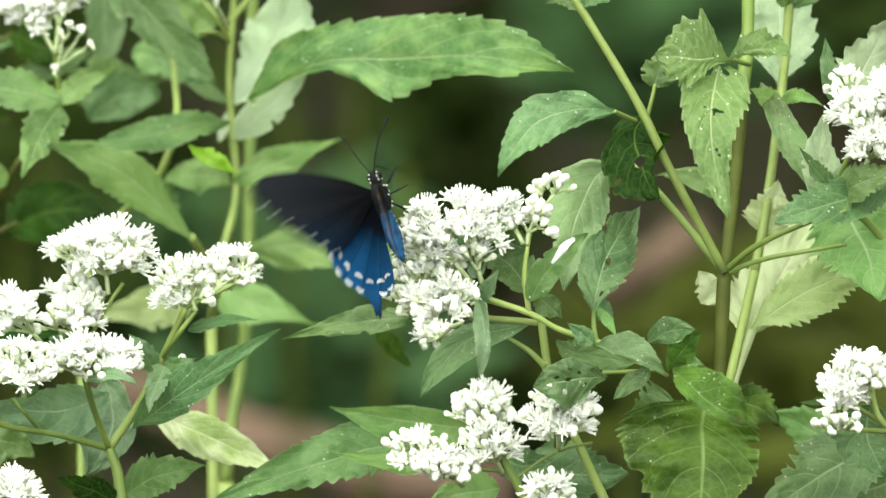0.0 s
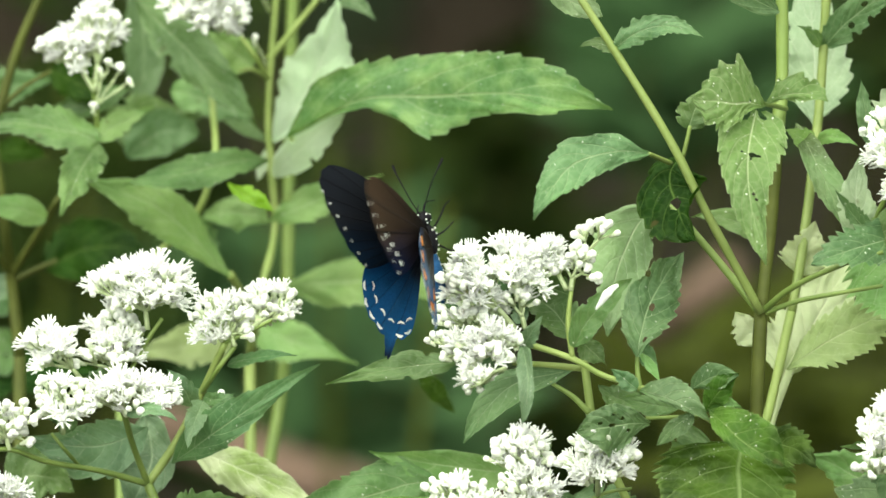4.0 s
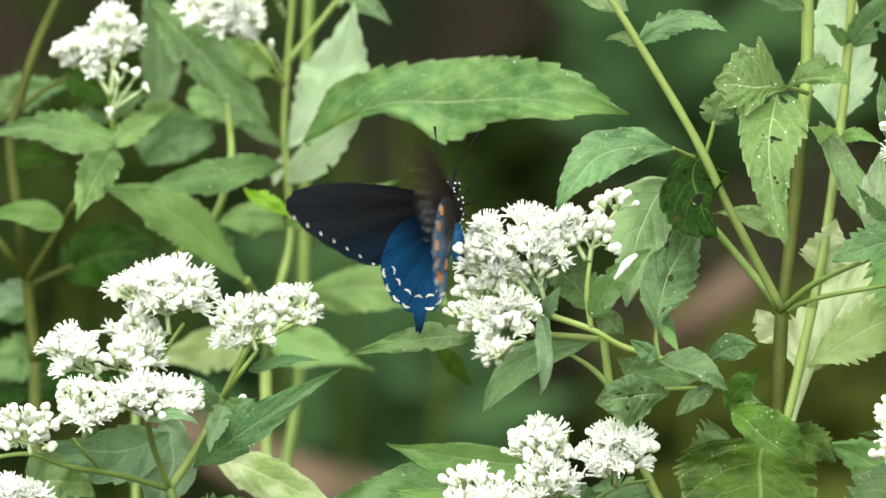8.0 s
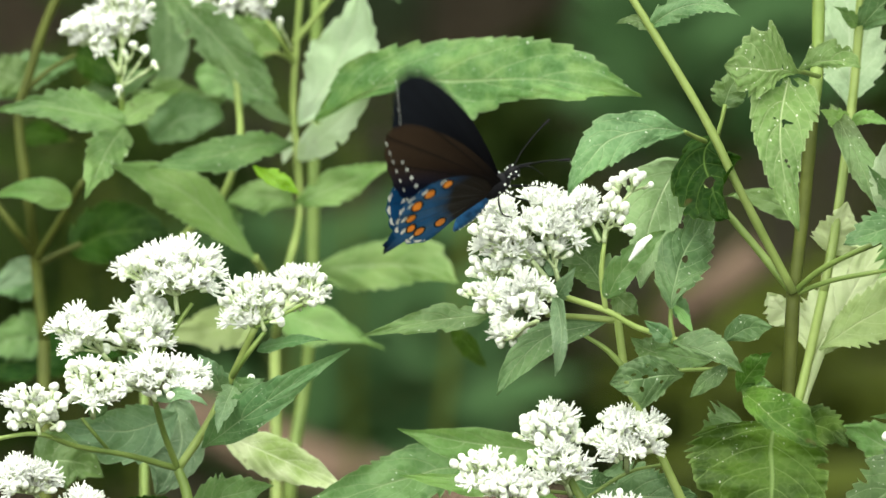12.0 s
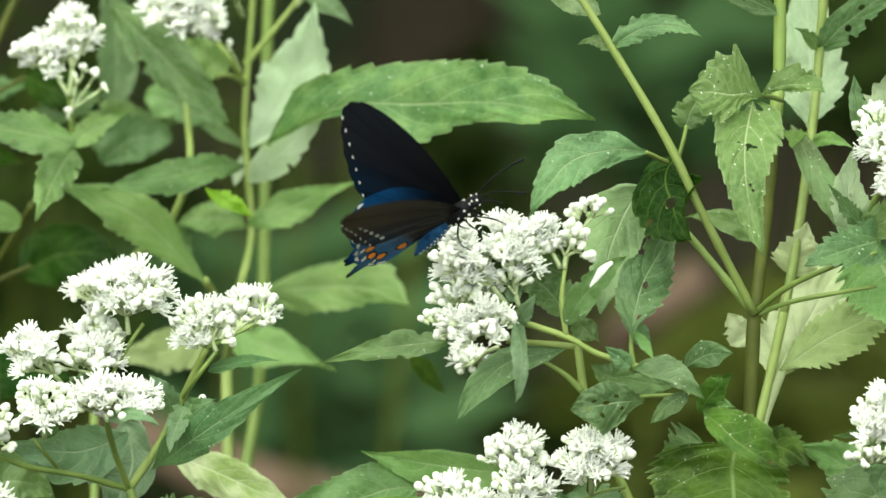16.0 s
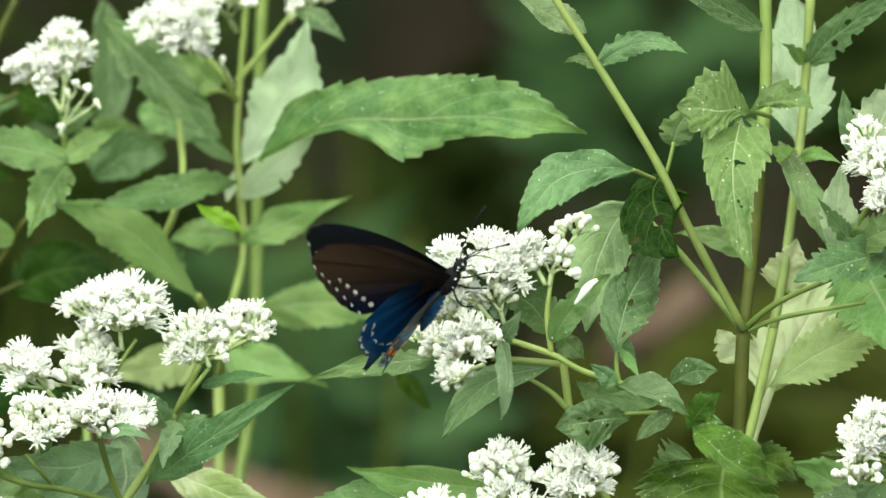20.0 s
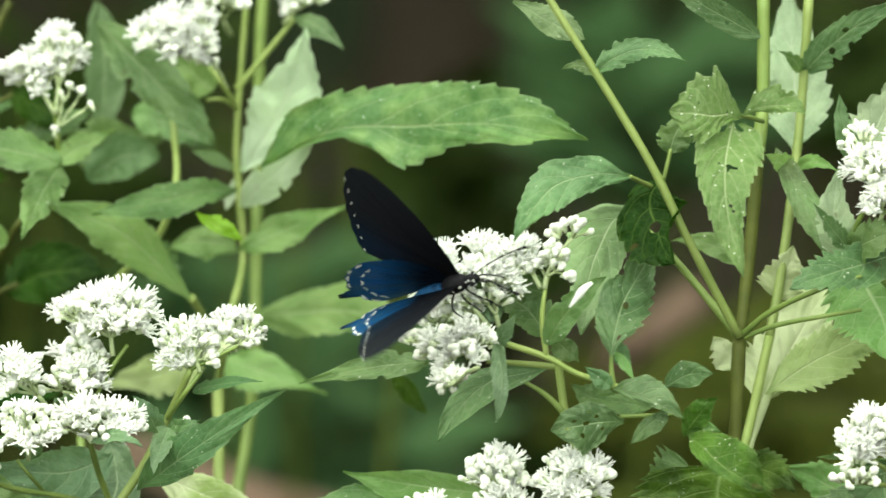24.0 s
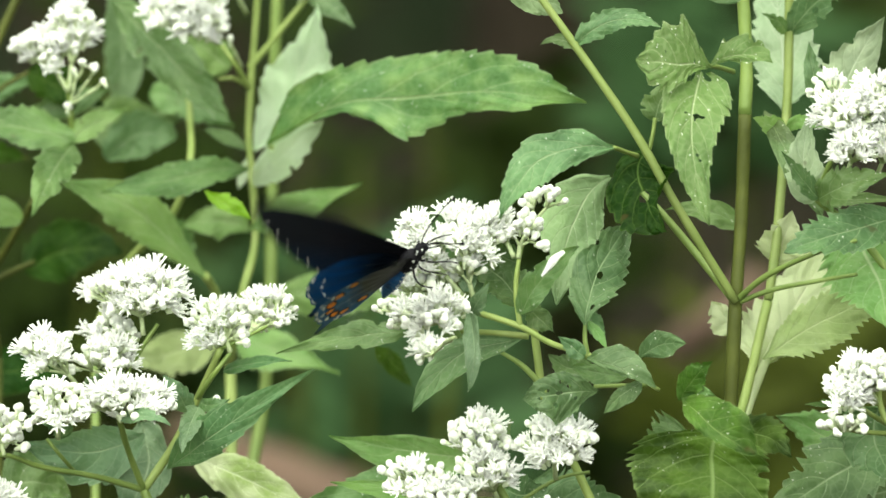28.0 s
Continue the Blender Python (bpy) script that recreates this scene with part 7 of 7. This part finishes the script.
SWAY_E = [
        (0.0, -0.0001, -0.0001, -0.0005),
        (0.5, -0.0001, -0.0000, -0.0004),
        (1.0, -0.0006, -0.0001, -0.0008),
        (1.5, -0.0001, -0.0001, -0.0007),
        (2.0, -0.0001, -0.0001, -0.0009),
        (2.5, -0.0001, -0.0001, -0.0012),
        (3.0, -0.0001, -0.0002, -0.0014),
        (3.5, -0.0004, -0.0001, -0.0012),
        (4.0, -0.0003, -0.0001, -0.0009),
        (4.5, -0.0003, -0.0001, -0.0008),
        (6.5, -0.0003, -0.0001, -0.0005),
        (7.0, -0.0003, -0.0000, -0.0005),
        (7.5, -0.0003, -0.0000, -0.0004),
        (8.0, -0.0004, -0.0000, -0.0003),
        (8.5, -0.0004, -0.0000, -0.0002),
        (9.0, -0.0004, -0.0000, -0.0002),
        (9.5, -0.0004, -0.0000, -0.0001),
        (10.0, -0.0004, 0.0000, -0.0000),
        (10.5, -0.0004, 0.0000, 0.0001),
        (11.0, -0.0004, 0.0000, 0.0002),
        (11.5, -0.0004, 0.0000, 0.0002),
        (12.0, -0.0004, 0.0000, 0.0003),
        (12.5, -0.0004, 0.0000, 0.0004),
        (14.5, -0.0004, 0.0001, 0.0007),
        (15.0, -0.0004, 0.0001, 0.0008),
        (15.5, -0.0004, 0.0001, 0.0009),
        (16.0, -0.0004, 0.0001, 0.0010),
        (16.5, -0.0004, 0.0001, 0.0011),
        (17.0, -0.0004, 0.0001, 0.0011),
        (17.5, -0.0004, 0.0001, 0.0012),
        (18.0, -0.0004, 0.0001, 0.0013),
        (18.5, -0.0004, 0.0001, 0.0014),
        (19.0, -0.0004, 0.0002, 0.0015),
        (19.5, -0.0004, 0.0002, 0.0015),
        (20.0, -0.0004, 0.0002, 0.0016),
        (20.5, -0.0004, 0.0002, 0.0017),
        (21.0, -0.0004, 0.0002, 0.0017),
        (21.5, -0.0004, 0.0002, 0.0018),
        (23.5, -0.0004, 0.0002, 0.0022),
        (24.0, -0.0004, 0.0002, 0.0022),
        (24.5, -0.0018, 0.0003, 0.0023),
        (25.0, -0.0023, 0.0003, 0.0031),
        (25.5, -0.0045, 0.0003, 0.0029),
        (26.0, -0.0058, 0.0004, 0.0040),
        (26.5, -0.0064, 0.0005, 0.0052),
        (27.0, -0.0074, 0.0006, 0.0065),
        (27.5, -0.0080, 0.0006, 0.0066),
        (28.0, -0.0081, 0.0006, 0.0068),
]
# the tall plant swings further than its neighbours late on: seconds, aside, up (mm)
SWAY_TALL = [
        (0, 0, 0), (11, 0, 0), (12.5, 0.3, 0), (15, 0.4, 0), (17, 1.1, 0), (18, 1.2, -0.3), (19, 0.7, -0.5), (20, 0.5, 0), (21, 1.1, -0.3),
        (23.5, 0.9, -1.6), (24, 2.2, -2.0), (25, 2.9, -2.1), (26, 3.0, -2.1), (27, 1.7, -1.7), (28, 1.3, -2.2),
]
# the bob of its broad leaf about the leaf's foot: seconds, aside, tip up (mm)
BOB = [
        (0, 0, 0), (8, 0, 0), (10, 0.5, -0.9), (12, 0.7, -1.2), (15, 0.9, -1.4), (17, 1.3, -2.0), (18, 1.5, -2.0), (19, 1.0, -0.7), (20, 1.2, -0.9), (21, 0.5, -1.1),
        (23.5, 2.0, -0.2), (24, 1.8, -0.3), (25, 2.2, -0.6), (26, -0.6, 2.2), (27, -0.8, 2.8), (28, 0.2, 4.2),
]
SWAY_LOW = [
        (0.0, 0.0000, 0.0, -0.0020), (4.0, 0.0010, 0.0, -0.0028), (6.5, 0.0000, 0.0, -0.0005), (8.0, 0.0000, 0.0, 0.0000),
        (12.0, 0.0006, 0.0, 0.0000), (15.0, 0.0015, 0.0, 0.0010), (17.0, 0.0000, 0.0, 0.0000), (24.0, 0.0006, 0.0, 0.0011),
        (26.0, -0.0006, 0.0, 0.0030), (27.0, -0.0010, 0.0, 0.0047), (28.0, -0.0013, 0.0, 0.0060),
]
# lean of the upper shoots about their fork, degrees
LEAN = [
        (0.0, -0.37),
        (0.5, -0.40),
        (1.0, -0.28),
        (1.5, -0.51),
        (2.0, -0.46),
        (2.5, -0.48),
        (3.0, -0.48),
        (3.5, -0.57),
        (4.0, -0.94),
        (4.5, -0.76),
        (6.5, -0.48),
        (7.0, -0.02),
        (7.5, -0.00),
        (8.0, -0.00),
        (8.5, -0.14),
        (9.0, -0.25),
        (9.5, -0.54),
        (10.0, -0.28),
        (10.5, -0.63),
        (11.0, -0.17),
        (11.5, -0.57),
        (12.0, -0.14),
        (12.5, -0.37),
        (14.5, 0.09),
        (15.0, 0.25),
        (15.5, 0.14),
        (16.0, 0.12),
        (16.5, 0.02),
        (17.0, -0.09),
        (17.5, -0.46),
        (18.0, -0.90),
        (18.5, -0.51),
        (19.0, -0.74),
        (19.5, -0.62),
        (20.0, -0.57),
        (20.5, -0.46),
        (21.0, -0.03),
        (21.5, 0.23),
        (23.5, 0.31),
        (24.0, -0.27),
        (24.5, -0.92),
        (25.0, -1.79),
        (25.5, -2.16),
        (26.0, -2.70),
        (26.5, -3.24),
        (27.0, -3.52),
        (27.5, -3.74),
        (28.0, -3.77),
]


BASE_B = Vector(B.location)


def motions():
    nod(L, SWAY_L)
    swing(B, SWAY_B, SWAY_TALL)
    bob(broad_leaf, Vector((-0.0425, 0.1330, 1.1188)) - BASE_B, 0.097, BOB)
    nod(C, SWAY_B)
    nod(D, SWAY_B)
    nod(H, SWAY_H)
    nod(M, SWAY_M)
    nod(F, SWAY_F)
    nod(E, SWAY_E)
    nod(E2, SWAY_LOW)
    lean(T, LEAN)
    lean(U, LEAN)
    walk(butterfly, BODY_ROWS)
    walk(fore_l, flutter(FLAP_LF, 1, True, 24))
    walk(fore_r, flutter(FLAP_RF, -1, True, 24))
    walk(hind_l, flutter(FLAP_LH, 1, False, 6))
    walk(hind_r, flutter(FLAP_RH, -1, False, 6))


motions()
